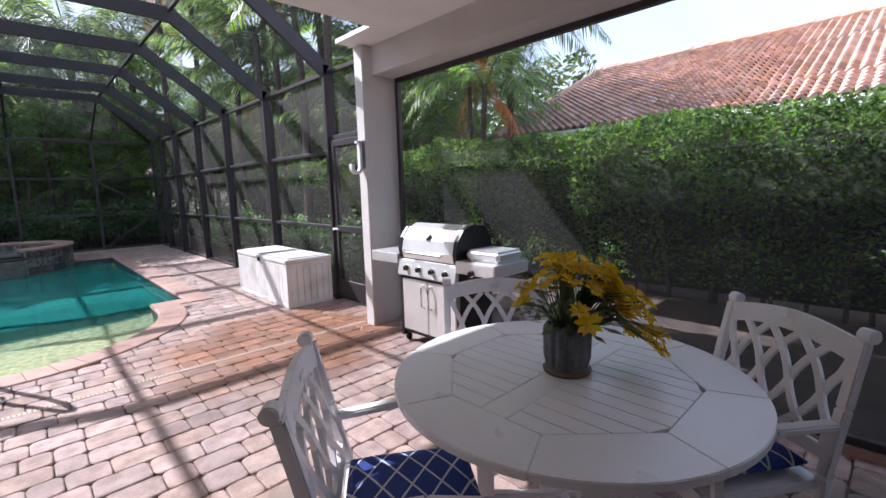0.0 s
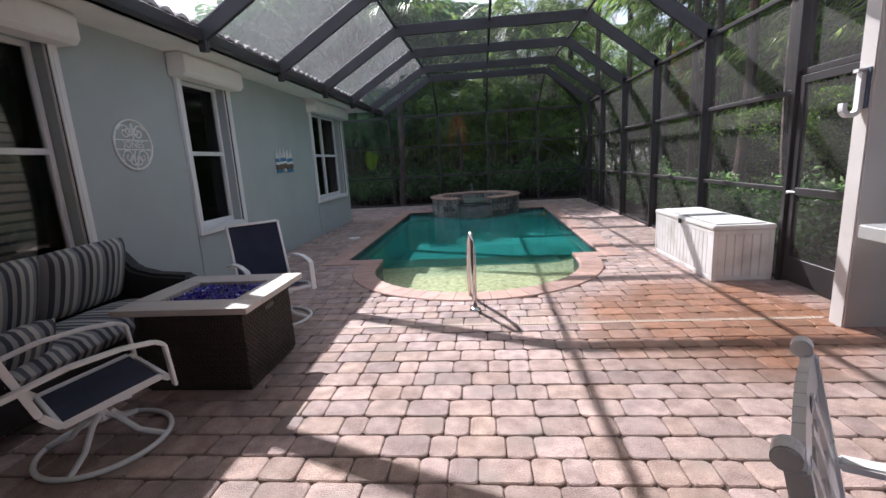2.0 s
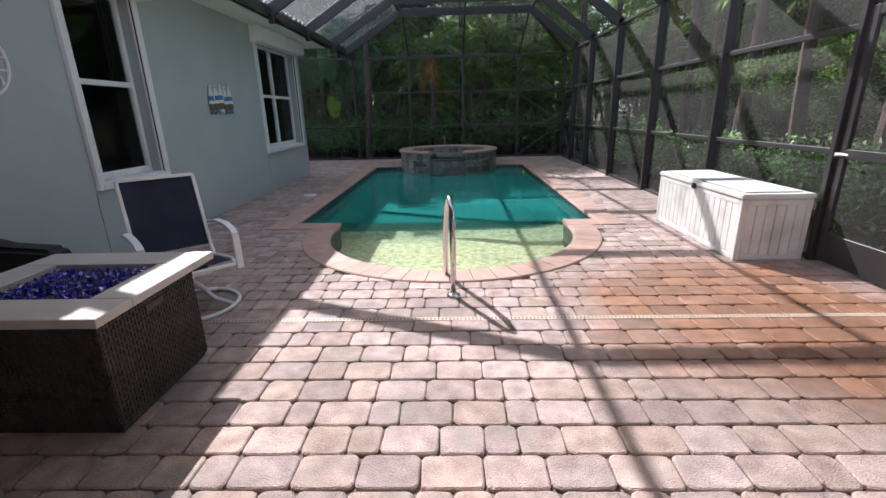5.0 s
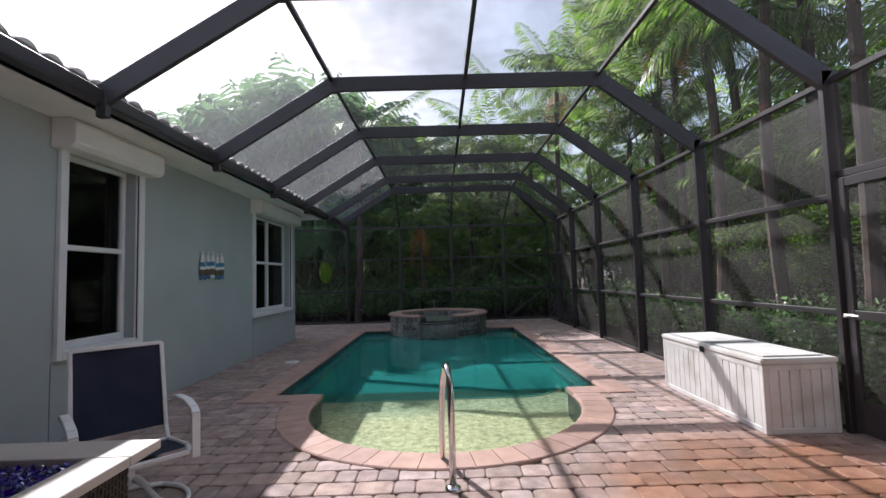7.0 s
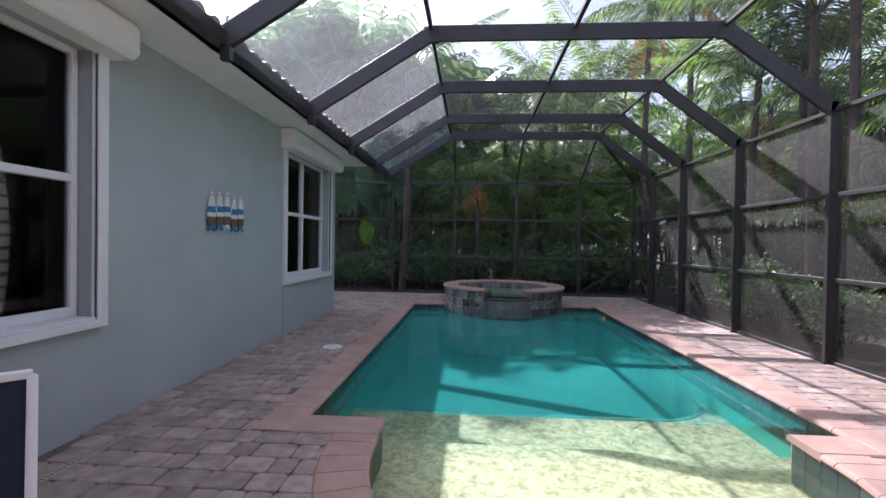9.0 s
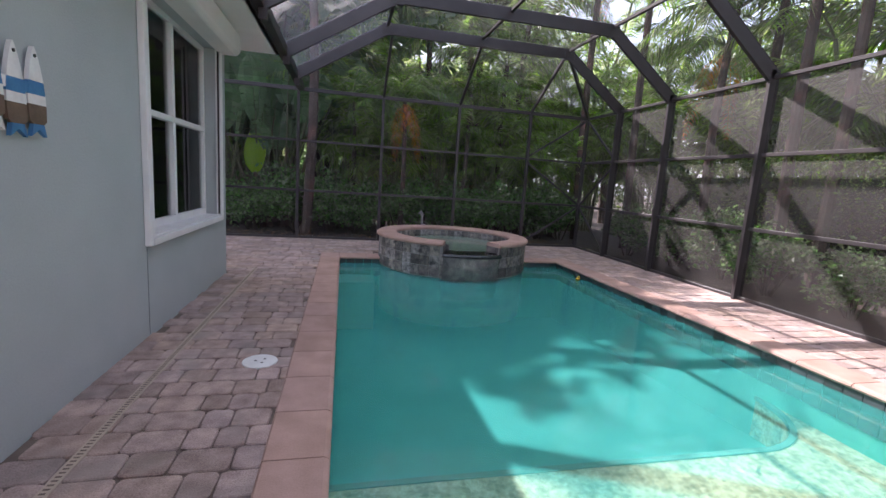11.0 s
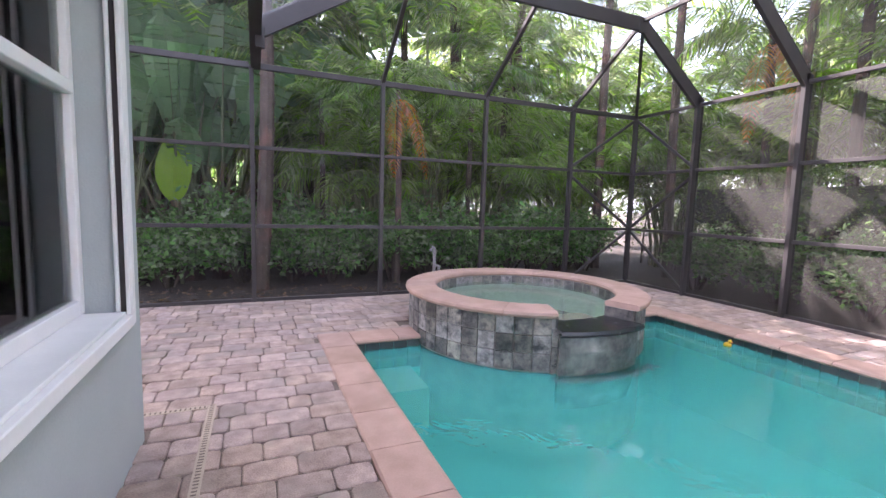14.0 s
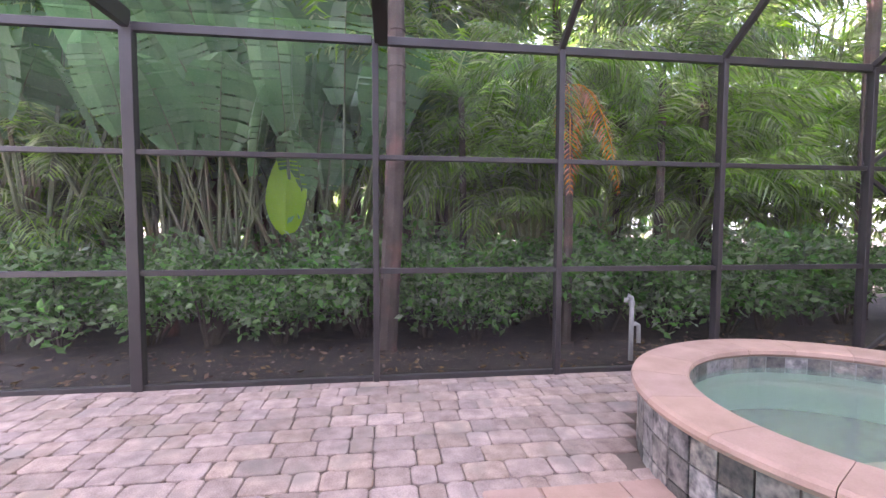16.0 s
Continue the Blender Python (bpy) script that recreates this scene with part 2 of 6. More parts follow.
SLATE = mat("slate_tile", (0.31, 0.27, 0.24), (0.07, 0.07, 0.074), 0.42, 0, 14, 50, 0.8, 0.5, 0.6, (0.02, 0.02, 0.024), 12)
SLATE_BED = mat("pale_grout", (0.36, 0.35, 0.33), None, 0.8, 0, 9, 90, 0.3)
POOLTILE = mat("dark_waterline_tile", (0.06, 0.075, 0.075), (0.035, 0.045, 0.05), 0.3, 0, 8, 60, 0.2, 0.5, 0.4)
STEEL = mat("polished_steel", (0.72, 0.71, 0.69), (0.66, 0.65, 0.63), 0.14, 1.0, 6, 200, 0.02, rough_var=0.04)
BRUSHED = mat("brushed_steel", (0.80, 0.80, 0.79), (0.72, 0.72, 0.71), 0.40, 0.65, 5, 240, 0.03, rough_var=0.06)
BLACK = mat("black_enamel", (0.018, 0.018, 0.018), (0.012, 0.012, 0.012), 0.35, 0, 5, 100, 0.05)
RESIN = mat("white_resin", (0.80, 0.78, 0.75), (0.73, 0.71, 0.68), 0.5, 0, 4, 90, 0.08, stain=(0.55, 0.52, 0.47), stain_scale=2)
PAINTW = mat("white_painted_wood", (0.86, 0.86, 0.87), (0.81, 0.81, 0.82), 0.30, 0, 4, 120, 0.06, 0.5)
FRAMEW = mat("white_powder_coat", (0.82, 0.82, 0.81), (0.75, 0.75, 0.74), 0.4, 0, 6, 90, 0.05)
NAVY = mat("navy_sling", (0.018, 0.025, 0.055), (0.012, 0.018, 0.040), 0.8, 0, 5, 400, 0.35)
WICKER = mat("dark_wicker", (0.055, 0.043, 0.036), (0.028, 0.022, 0.019), 0.6, 0, 14, 130, 0.9)
BWICKER = mat("black_wicker", (0.022, 0.02, 0.02), (0.012, 0.011, 0.011), 0.6, 0, 14, 130, 0.9)
SLAB = mat("pale_stone_slab", (0.52, 0.48, 0.44), (0.44, 0.41, 0.38), 0.4, 0, 5, 90, 0.1)
BLUEGLASS = mat("blue_fire_glass", (0.012, 0.018, 0.42), (0.006, 0.008, 0.22), 0.07, 0, 40, 90, 0.0, 0.8, 0.5)
STRIPE = stripes("striped_cushion", ((0.42, 0.41, 0.38), (0.06, 0.065, 0.08), (0.30, 0.30, 0.29), (0.05, 0.055, 0.07), (0.22, 0.23, 0.25), (0.47, 0.46, 0.43), (0.12, 0.13, 0.15)), 4.2)
TERRA = mat("terracotta_tile", (0.50, 0.32, 0.25), (0.36, 0.205, 0.155), 0.8, 0, 3, 50, 0.4, 0.3, 0.25, (0.46, 0.35, 0.28), 1.5)
GREYTILE = mat("grey_roof_tile", (0.24, 0.20, 0.18), (0.16, 0.14, 0.13), 0.85, 0, 3, 50, 0.5, 0.3, 0.2)
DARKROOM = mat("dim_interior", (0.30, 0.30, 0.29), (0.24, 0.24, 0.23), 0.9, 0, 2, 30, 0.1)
STEPTRIM = mat("step_trim", (0.15, 0.36, 0.31), None, 0.6, 0, 4, 60, 0.2)
SLATS = mat("brown_shutter", (0.72, 0.64, 0.57), (0.64, 0.56, 0.50), 0.5, 0, 5, 80, 0.1)
GLASS = glass_mat("window_glass")
PVC = mat("grey_pvc", (0.50, 0.50, 0.48), (0.42, 0.42, 0.40), 0.5, 0, 8, 90, 0.1)
STALK = mat("traveller_stalk", (0.115, 0.14, 0.065), (0.075, 0.09, 0.045), 0.5, 0, 3, 25, 0.2, stain=(0.15, 0.10, 0.06), stain_scale=2)
BARK = mat("palm_bark", (0.09, 0.066, 0.055), (0.05, 0.037, 0.03), 0.9, 0, 6, 30, 0.9, stain=(0.17, 0.09, 0.075), stain_scale=3)
CANE = mat("areca_cane", (0.22, 0.24, 0.12), (0.14, 0.16, 0.08), 0.6, 0, 3, 25, 0.3, stain=(0.19, 0.14, 0.08), stain_scale=2)
AREKA = leaf_mat("areca_leaf", (0.16, 0.24, 0.07), (0.095, 0.165, 0.05), 0.58, 0.34, vary=0.55, glow=2.6)
PALMLEAF = leaf_mat("palm_leaf", (0.085, 0.15, 0.036), (0.05, 0.095, 0.026), 0.5, vary=0.45, glow=2.9)
TRAVELLER = leaf_mat("traveller_leaf", (0.105, 0.18, 0.09), (0.065, 0.13, 0.065), 0.42, 0.3, 0.14, glow=2.4)
SHRUB = leaf_mat("shrub_leaf", (0.14, 0.24, 0.10), (0.065, 0.13, 0.05), 0.45, 0.26, 0.5)
HEDGE = leaf_mat("hedge_leaf", (0.075, 0.15, 0.025), (0.03, 0.07, 0.014), 0.42, 0.6, 0.4)
WOODS = leaf_mat("woods_leaf", (0.065, 0.10, 0.032), (0.035, 0.062, 0.022), 0.35)
DEAD = leaf_mat("dead_frond", (0.62, 0.20, 0.035), (0.45, 0.16, 0.04), 0.5, warm=0.5, glow=1.6)
STEM = mat("hedge_stem", (0.09, 0.07, 0.05), (0.05, 0.04, 0.03), 0.9, 0, 9, 50, 0.5)
PETAL = leaf_mat("yellow_petal", (0.85, 0.62, 0.03), (0.80, 0.54, 0.02), 0.3, 0.6, 0.12, 0.5, 1.0)
FLOWERLEAF = leaf_mat("flower_leaf", (0.10, 0.17, 0.06), (0.06, 0.11, 0.04), 0.3, 0.5)
POT = mat("ribbed_grey_pot", (0.085, 0.09, 0.10), (0.16, 0.165, 0.17), 0.45, 0, 25, 90, 0.4)
WHITEMETAL = mat("white_metal_art", (0.86, 0.86, 0.84), (0.80, 0.80, 0.78), 0.5, 0, 6, 90, 0.05)
BLUEPAINT = mat("blue_paint", (0.06, 0.22, 0.42), (0.045, 0.17, 0.34), 0.6, 0, 9, 80, 0.2)
BROWNPAINT = mat("brown_wood", (0.17, 0.115, 0.08), (0.11, 0.075, 0.05), 0.7, 0, 9, 60, 0.3)
WHITEPAINT = mat("worn_white_paint", (0.80, 0.80, 0.78), (0.68, 0.68, 0.66), 0.6, 0, 12, 80, 0.2)
YELLOW = mat("yellow_rubber", (0.75, 0.47, 0.03), None, 0.4, 0, 9, 80, 0.02)
ORANGE = mat("orange_rubber", (0.65, 0.16, 0.02), None, 0.4, 0, 9, 80, 0.02)
DRAIN = mat("beige_drain", (0.50, 0.40, 0.31), (0.42, 0.33, 0.26), 0.6, 0, 7, 90, 0.2)
HOUSEWALL = mat("neighbour_stucco", (0.55, 0.50, 0.42), None, 0.85, 0, 2, 60, 0.3)


# wet patch on the pavers by the screen door: darker, warmer, glossier
def wet(m, cx, cy, r):
    n, ln = m.node_tree.nodes, m.node_tree.links
    b = n["Principled BSDF"]
    geo, noi, dist, sub, mr = n.new("ShaderNodeNewGeometry"), n.new("ShaderNodeTexNoise"), n.new("ShaderNodeVectorMath"), n.new("ShaderNodeMath"), n.new("ShaderNodeMapRange")
    dist.operation, sub.operation = "DISTANCE", "MULTIPLY_ADD"
    dist.inputs[1].default_value = (cx, cy, 0)
    noi.inputs["Scale"].default_value, noi.inputs["Detail"].default_value = 1.6, 5
    ln.new(geo.outputs["Position"], dist.inputs[0])
    ln.new(geo.outputs["Position"], noi.inputs["Vector"])
    ln.new(noi.outputs["Fac"], sub.inputs[0])
    sub.inputs[1].default_value = 1.6
    ln.new(dist.outputs["Value"], sub.inputs[2])
    mr.inputs["From Min"].default_value, mr.inputs["From Max"].default_value = r + 1.2, r + 0.4
    ln.new(sub.outputs[0], mr.inputs["Value"])
    mul = n.new("ShaderNodeMix")
    mul.data_type, mul.blend_type = "RGBA", "MULTIPLY"
    mul.inputs["B"].default_value = (0.74, 0.50, 0.35, 1)
    ln.new(mr.outputs[0], mul.inputs["Factor"])
    ln.new(b.inputs["Base Color"].links[0].from_socket, mul.inputs["A"])
    ln.new(mul.outputs["Result"], b.inputs["Base Color"])
    rm = n.new("ShaderNodeMix")
    rm.inputs["B"].default_value = 0.28
    ln.new(mr.outputs[0], rm.inputs["Factor"])
    ln.new(b.inputs["Roughness"].links[0].from_socket, rm.inputs["A"])
    ln.new(rm.outputs["Result"], b.inputs["Roughness"])


wet(PAVER, 2.0, 4.5, 1.15)


# ---- mesh helpers ----
class Geo:
    """Collects faces and makes one mesh of them."""

    def __init__(self):
        self.v, self.f = [], []

    def add(self, verts, faces, m=None):
        k = len(self.v)
        self.v += [tuple(m @ Vector(p)) if m else tuple(p) for p in verts]
        self.f += [tuple(i + k for i in q) for q in faces]
        return self

    def box(self, x0, x1, y0, y1, z0, z1, m=None):
        c = [(x, y, z) for z in (z0, z1) for x, y in ((x0, y0), (x1, y0), (x1, y1), (x0, y1))]
        return self.add(c, [(3, 2, 1, 0), (4, 5, 6, 7), (0, 1, 5, 4), (1, 2, 6, 5), (2, 3, 7, 6), (3, 0, 4, 7)], m)

    def bar(self, a, b, w, h, up=(0, 0, 1)):
        """A straight bar from a to b, w wide and h deep towards up."""
        a, b, up = Vector(a), Vector(b), Vector(up)
        d = (b - a).normalized()
        s = d.cross(up).normalized()
        u = s.cross(d)
        c = [p + s * sx * w / 2 + u * su * h / 2 for p in (a, b) for sx, su in ((-1, -1), (1, -1), (1, 1), (-1, 1))]
        return self.add(c, [(3, 2, 1, 0), (4, 5, 6, 7), (0, 1, 5, 4), (1, 2, 6, 5), (2, 3, 7, 6), (3, 0, 4, 7)])

    def tube(self, pts, r, n=8, m=None, closed=False):
        pts = [Vector(p) for p in pts]
        k, rr = len(pts), r if isinstance(r, (list, tuple)) else [r] * len(pts)
        ref, verts = Vector((0.13, 0.21, 0.97)), []
        for i, p in enumerate(pts):
            d = (pts[(i + 1) % k] - pts[i - 1]) if closed or 0 < i < k - 1 else (pts[1] - pts[0] if i == 0 else pts[-1] - pts[-2])
            d.normalize()
            s = d.cross(ref if abs(d.dot(ref)) < 0.95 else Vector((1, 0, 0))).normalized()
            u = s.cross(d)
            verts += [p + (s * math.cos(a) + u * math.sin(a)) * rr[i] for a in (2 * math.pi * j / n for j in range(n))]
        faces = [(i * n + j, i * n + (j + 1) % n, ((i + 1) % k) * n + (j + 1) % n, ((i + 1) % k) * n + j) for i in range(k if closed else k - 1) for j in range(n)]
        if not closed:
            faces += [tuple(range(n - 1, -1, -1)), tuple((k - 1) * n + j for j in range(n))]
        return self.add(verts, faces, m)

    def lathe(self, prof, n=32, m=None, a0=0.0, a1=2 * math.pi):
        full = abs(a1 - a0 - 2 * math.pi) < 1e-6
        cols = n if full else n + 1
        verts = [(r * math.cos(a0 + (a1 - a0) * j / n), r * math.sin(a0 + (a1 - a0) * j / n), z) for r, z in prof for j in range(cols)]
        faces = [(i * cols + j, i * cols + (j + 1) % cols, (i + 1) * cols + (j + 1) % cols, (i + 1) * cols + j) for i in range(len(prof) - 1) for j in range(n)]
        return self.add(verts, faces, m)

    def prism(self, poly, z0, z1, m=None):
        k = len(poly)
        return self.add([(x, y, z0) for x, y in poly] + [(x, y, z1) for x, y in poly],
                        [tuple(range(k - 1, -1, -1)), tuple(range(k, 2 * k))] + [(i, (i + 1) % k, k + (i + 1) % k, k + i) for i in range(k)], m)

    def mesh(self, name, mt, bevel=0.0, smooth=False, seg=2):
        me = bpy.data.meshes.new(name)
        me.from_pydata([tuple(p) for p in self.v], [], self.f)
        if bevel or smooth:
            bm = bmesh.new()
            bm.from_mesh(me)
            if bevel:
                sharp = [e for e in bm.edges if len(e.link_faces) == 2 and e.calc_face_angle(0) > 0.5]
                bmesh.ops.bevel(bm, geom=sharp, offset=bevel, segments=seg, affect="EDGES", clamp_overlap=True)
            for f in bm.faces:
                f.smooth = smooth
            bm.to_mesh(me)
            bm.free()
        me.materials.append(mt)
        return me

    def make(self, name, mt, parent=None, bevel=0.0, smooth=False, m=None, seg=2):
        ob = new(name, self.mesh(name, mt, bevel, smooth, seg))
        if m is not None:
            ob.matrix_basis = m
        if parent:
            ob.parent = parent
        return ob


def thing(name, m, label, category, group="", kind=""):
    """An Empty at the thing's base that its parts hang on."""
    e = new(name)
    e.matrix_basis = m
    return tagged(e, label, category, group, kind)


def structure(ob, label="", category=""):
    return tagged(ob, label, category, kind="structure")


# ---- plan ----
WX, EAVE_X, EAVE_Z = -3.96, -3.30, 3.04                 # house wall, gutter line
POOL_X0, POOL_X1, POOL_Y0, POOL_Y1 = -2.495, 1.70, 7.32, 14.15
ARC_C, ARC_R, SHELF_Y = (-0.30, 6.90), 1.56, 6.90       # rounded entry shelf
SPA = (-0.42, 14.26)
WATER_Z = -0.11
DEEP_Y = POOL_Y0 + 0.44
RX = 3.25                                               # screen wall opposite the house
BAYS = (5.55, 7.56, 9.58, 11.52, 13.46, 14.98)          # roof beams
BACK_Y = 16.27
BACK_POSTS = (-7.5, -5.45, -3.39, -1.64, 0.06, 1.78)
RAILS = (1.03, 2.07, 3.11)
BEND_L, BEND_R, BEND_Z = -1.73, 1.93, 4.11


def arc_pts(r, n=28):
    """The shelf's outline from the left shoulder round to the right one."""
    return [(ARC_C[0] - r * math.cos(math.pi * k / n), ARC_C[1] - r * math.sin(math.pi * k / n)) for k in range(n + 1)]


def pool_front(x):
    """Where the water begins, seen along y, at x."""
    dx = abs(x - ARC_C[0])
    return ARC_C[1] - math.sqrt(ARC_R ** 2 - dx ** 2) if dx < ARC_R else POOL_Y0


# ---- ground ----
g = Geo()
for x0, x1, y0, y1 in ((-200, RX + 0.12, BACK_Y + 0.1, 200), (RX + 0.12, 200, -200, 200), (-200, -9.0, -200, BACK_Y + 0.1)):
    g.add([(x0, y0, -0.06), (x1, y0, -0.06), (x1, y1, -0.06), (x0, y1, -0.06)], [(0, 1, 2, 3)])
structure(g.make("ground", MULCH), "dark brown mulch bed with leaf litter", "ground")
g = Geo()
xs = [-9.0, POOL_X0] + [POOL_X0 + 0.06 * k for k in range(1, 70)] + [POOL_X1, RX + 0.12]
for a, b in zip(xs, xs[1:]):
    mid = (a + b) / 2
    if POOL_X0 < mid < POOL_X1:
        fa, fb = pool_front(a + 1e-4), pool_front(b - 1e-4)
        g.add([(a, -9, -0.02), (b, -9, -0.02), (b, fb - 0.1, -0.02), (a, fa - 0.1, -0.02)], [(0, 1, 2, 3)])
        g.add([(a, POOL_Y1 + 0.1, -0.02), (b, POOL_Y1 + 0.1, -0.02), (b, BACK_Y + 0.1, -0.02), (a, BACK_Y + 0.1, -0.02)], [(0, 1, 2, 3)])
    else:
        xa, xb = (a, b - 0.1) if mid < POOL_X0 else (a + 0.1, b)
        g.add([(xa, -9, -0.02), (xb, -9, -0.02), (xb, BACK_Y + 0.1, -0.02), (xa, BACK_Y + 0.1, -0.02)], [(0, 1, 2, 3)])
bed = structure(g.make("pavement", SAND), "pinkish tumbled clay pavers in running rows", "pavement")

# ---- pool ----
pool = thing("pool", pose(0, 0, 0), "turquoise swimming pool with rounded shallow entry shelf", "pool", kind="structure")
g = Geo()                                               # basin floor and walls
D = -1.15
g.add([(POOL_X0, POOL_Y0 + 0.5, -0.85), (POOL_X1, POOL_Y0 + 0.5, -0.85), (POOL_X1, POOL_Y1, D), (POOL_X0, POOL_Y1, D)], [(0, 1, 2, 3)])
for x, s in ((POOL_X0, 1), (POOL_X1, -1)):
    w = 0.06
    g.box(min(x, x - s * w), max(x, x - s * w), POOL_Y0, POOL_Y1, D, -0.02)
g.box(POOL_X0, POOL_X1, POOL_Y1, POOL_Y1 + 0.06, D, -0.02)
g.box(POOL_X0, ARC_C[0] - ARC_R, POOL_Y0 - 0.06, POOL_Y0, D, -0.02)
g.box(ARC_C[0] + ARC_R, POOL_X1, POOL_Y0 - 0.06, POOL_Y0, D, -0.02)
g.box(POOL_X0, POOL_X1, POOL_Y0 + 0.44, POOL_Y0 + 0.5, D, -0.42)
g.make("basin", PLASTER, pool)
g = Geo()                                               # curved bench in the near corner, step in the far corner
g.box(POOL_X0, POOL_X0 + 0.62, POOL_Y1 - 0.62, POOL_Y1, D, -0.32)
g.make("seat", SPA_PLASTER, pool)
g = Geo()                                               # shelf
arc = arc_pts(ARC_R)
poly = arc + [(ARC_C[0] + ARC_R, POOL_Y0 + 0.02), (POOL_X1, POOL_Y0 + 0.02), (POOL_X1, POOL_Y0 + 0.44), (POOL_X0, POOL_Y0 + 0.44), (POOL_X0, POOL_Y0 + 0.02), (ARC_C[0] - ARC_R, POOL_Y0 + 0.02)]
g.prism(poly, -0.6, -0.36)
g.make("shelf", PEBBLE, pool)
g = Geo()                                               # second step with a rounded corner towards the far wall
STEP_Y = 8.88
curve = [(POOL_X1 - 0.8 + 0.8 * math.sin(a), STEP_Y + 0.8 - 0.8 * math.cos(a)) for a in [math.pi / 2 * k / 10 for k in range(10, -1, -1)]]
g.prism([(POOL_X0, DEEP_Y), (POOL_X1, DEEP_Y)] + curve + [(POOL_X0, STEP_Y)], -1.1, -0.52)
g.make("step", PEBBLE, pool)
edge = Geo()
rim_line = curve + [(POOL_X0, STEP_Y)]
for (xa, ya), (xb, yb) in zip(rim_line, rim_line[1:]):
    edge.bar((xa, ya, -0.53), (xb, yb, -0.53), 0.05, 0.04)
edge.make("step_trim", STEPTRIM, pool)
g = Geo()                                               # waterline tiles round the whole edge
outline = arc + [(ARC_C[0] + ARC_R, POOL_Y0), (POOL_X1, POOL_Y0), (POOL_X1, POOL_Y1), (POOL_X0, POOL_Y1), (POOL_X0, POOL_Y0), (ARC_C[0] - ARC_R, POOL_Y0)]
for (xa, ya), (xb, yb) in zip(outline, outline[1:] + outline[:1]):
    L = math.hypot(xb - xa, yb - ya)
    k = max(1, round(L / 0.15))
    for i in range(k):
        p, q = [(xa + (xb - xa) * f, ya + (yb - ya) * f) for f in ((i + 0.02) / k, (i + 0.98) / k)]
        n = Vector((-(yb - ya), xb - xa, 0)) / L * 0.012
        a, b = Vector((*p, 0)), Vector((*q, 0))
        g.add([a + Vector((0, 0, -0.34)), b + Vector((0, 0, -0.34)), b + Vector((0, 0, -0.015)), a + Vector((0, 0, -0.015)),
               a + n + Vector((0, 0, -0.34)), b + n + Vector((0, 0, -0.34)), b + n + Vector((0, 0, -0.015)), a + n + Vector((0, 0, -0.015))],
              [(7, 6, 5, 4), (4, 5, 1, 0), (6, 7, 3, 2), (0, 3, 7, 4), (1, 5, 6, 2)])
tagged(g.make("waterline_tiles", POOLTILE, pool), "dark glazed waterline tiles", kind="stuff")
g = Geo()                                               # backing behind the waterline tiles round the shelf
for (xa, ya), (xb, yb) in zip(arc_pts(ARC_R + 0.02), arc_pts(ARC_R + 0.02)[1:]):
    g.add([(xa, ya, -0.6), (xb, yb, -0.6), (xb, yb, -0.02), (xa, ya, -0.02)], [(0, 1, 2, 3)])
for s in (-1, 1):
    x = ARC_C[0] + s * (ARC_R + 0.02)
    g.box(x - 0.02, x + 0.02, ARC_C[1], POOL_Y0 + 0.02, -0.6, -0.02)
g.make("shelf_wall", PEBBLE, pool)
g = Geo()
g.add([(x, y, WATER_Z) for x, y in arc], [tuple(range(len(arc)))])
for x0, x1, y0, y1 in ((ARC_C[0] - ARC_R, ARC_C[0] + ARC_R, SHELF_Y, POOL_Y0), (POOL_X0, POOL_X1, POOL_Y0, DEEP_Y)):
    g.add([(x0, y0, WATER_Z), (x1, y0, WATER_Z), (x1, y1, WATER_Z), (x0, y1, WATER_Z)], [(0, 1, 2, 3)])
structure(g.make("water_shallow", SHALLOW), "clear shallow water over the pebbled entry shelf", "water")
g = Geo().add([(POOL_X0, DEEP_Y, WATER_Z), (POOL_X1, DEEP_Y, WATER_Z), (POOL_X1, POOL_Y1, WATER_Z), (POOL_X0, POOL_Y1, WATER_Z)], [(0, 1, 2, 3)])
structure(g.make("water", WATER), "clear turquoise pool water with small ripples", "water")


def coping_piece(p, q, n, wide=0.29, over=0.03, top=0.014, thick=0.06):
    """One bullnose coping paver between p and q; n points away from the water."""
    p, q, n = Vector((*p, 0)), Vector((*q, 0)), Vector((*n, 0))
    prof = [(-over, -thick * 0.8 + top), (-over - 0.012, top - thick * 0.5), (-over - 0.004, top - 0.012), (-over + 0.018, top), (wide - 0.012, top), (wide, top - 0.01), (wide, top - thick)]
    k = len(prof)
    v = [e + n * d + Vector((0, 0, z)) for e in (p, q) for d, z in prof]
    return Geo().add(v, [(i, i + 1, k + i + 1, k + i) for i in range(k - 1)] + [(k - 1, 0, k, 2 * k - 1), tuple(range(k - 1, -1, -1)), tuple(range(k, 2 * k))])


def run(p, q, n, step=0.46, gap=0.004):
    L = math.hypot(q[0] - p[0], q[1] - p[1])
    k = max(1, round(L / step))
    for i in range(k):
        a, b = [(p[0] + (q[0] - p[0]) * f, p[1] + (q[1] - p[1]) * f) for f in ((i / k) + gap / L, ((i + 1) / k) - gap / L)]
        coping_piece(a, b, n).make("coping_paver", COPING, pool)


run((POOL_X0, POOL_Y1 + 0.29), (POOL_X0, POOL_Y0 - 0.29), (-1, 0))
run((POOL_X1, POOL_Y0 - 0.29), (POOL_X1, POOL_Y1 + 0.29), (1, 0))
run((POOL_X1 - 0.034, POOL_Y1), (POOL_X0 + 0.034, POOL_Y1), (0, 1))
run((POOL_X0 + 0.034, POOL_Y0), (ARC_C[0] - ARC_R + 0.03, POOL_Y0), (0, -1))
run((ARC_C[0] + ARC_R - 0.03, POOL_Y0), (POOL_X1 - 0.034, POOL_Y0), (0, -1))
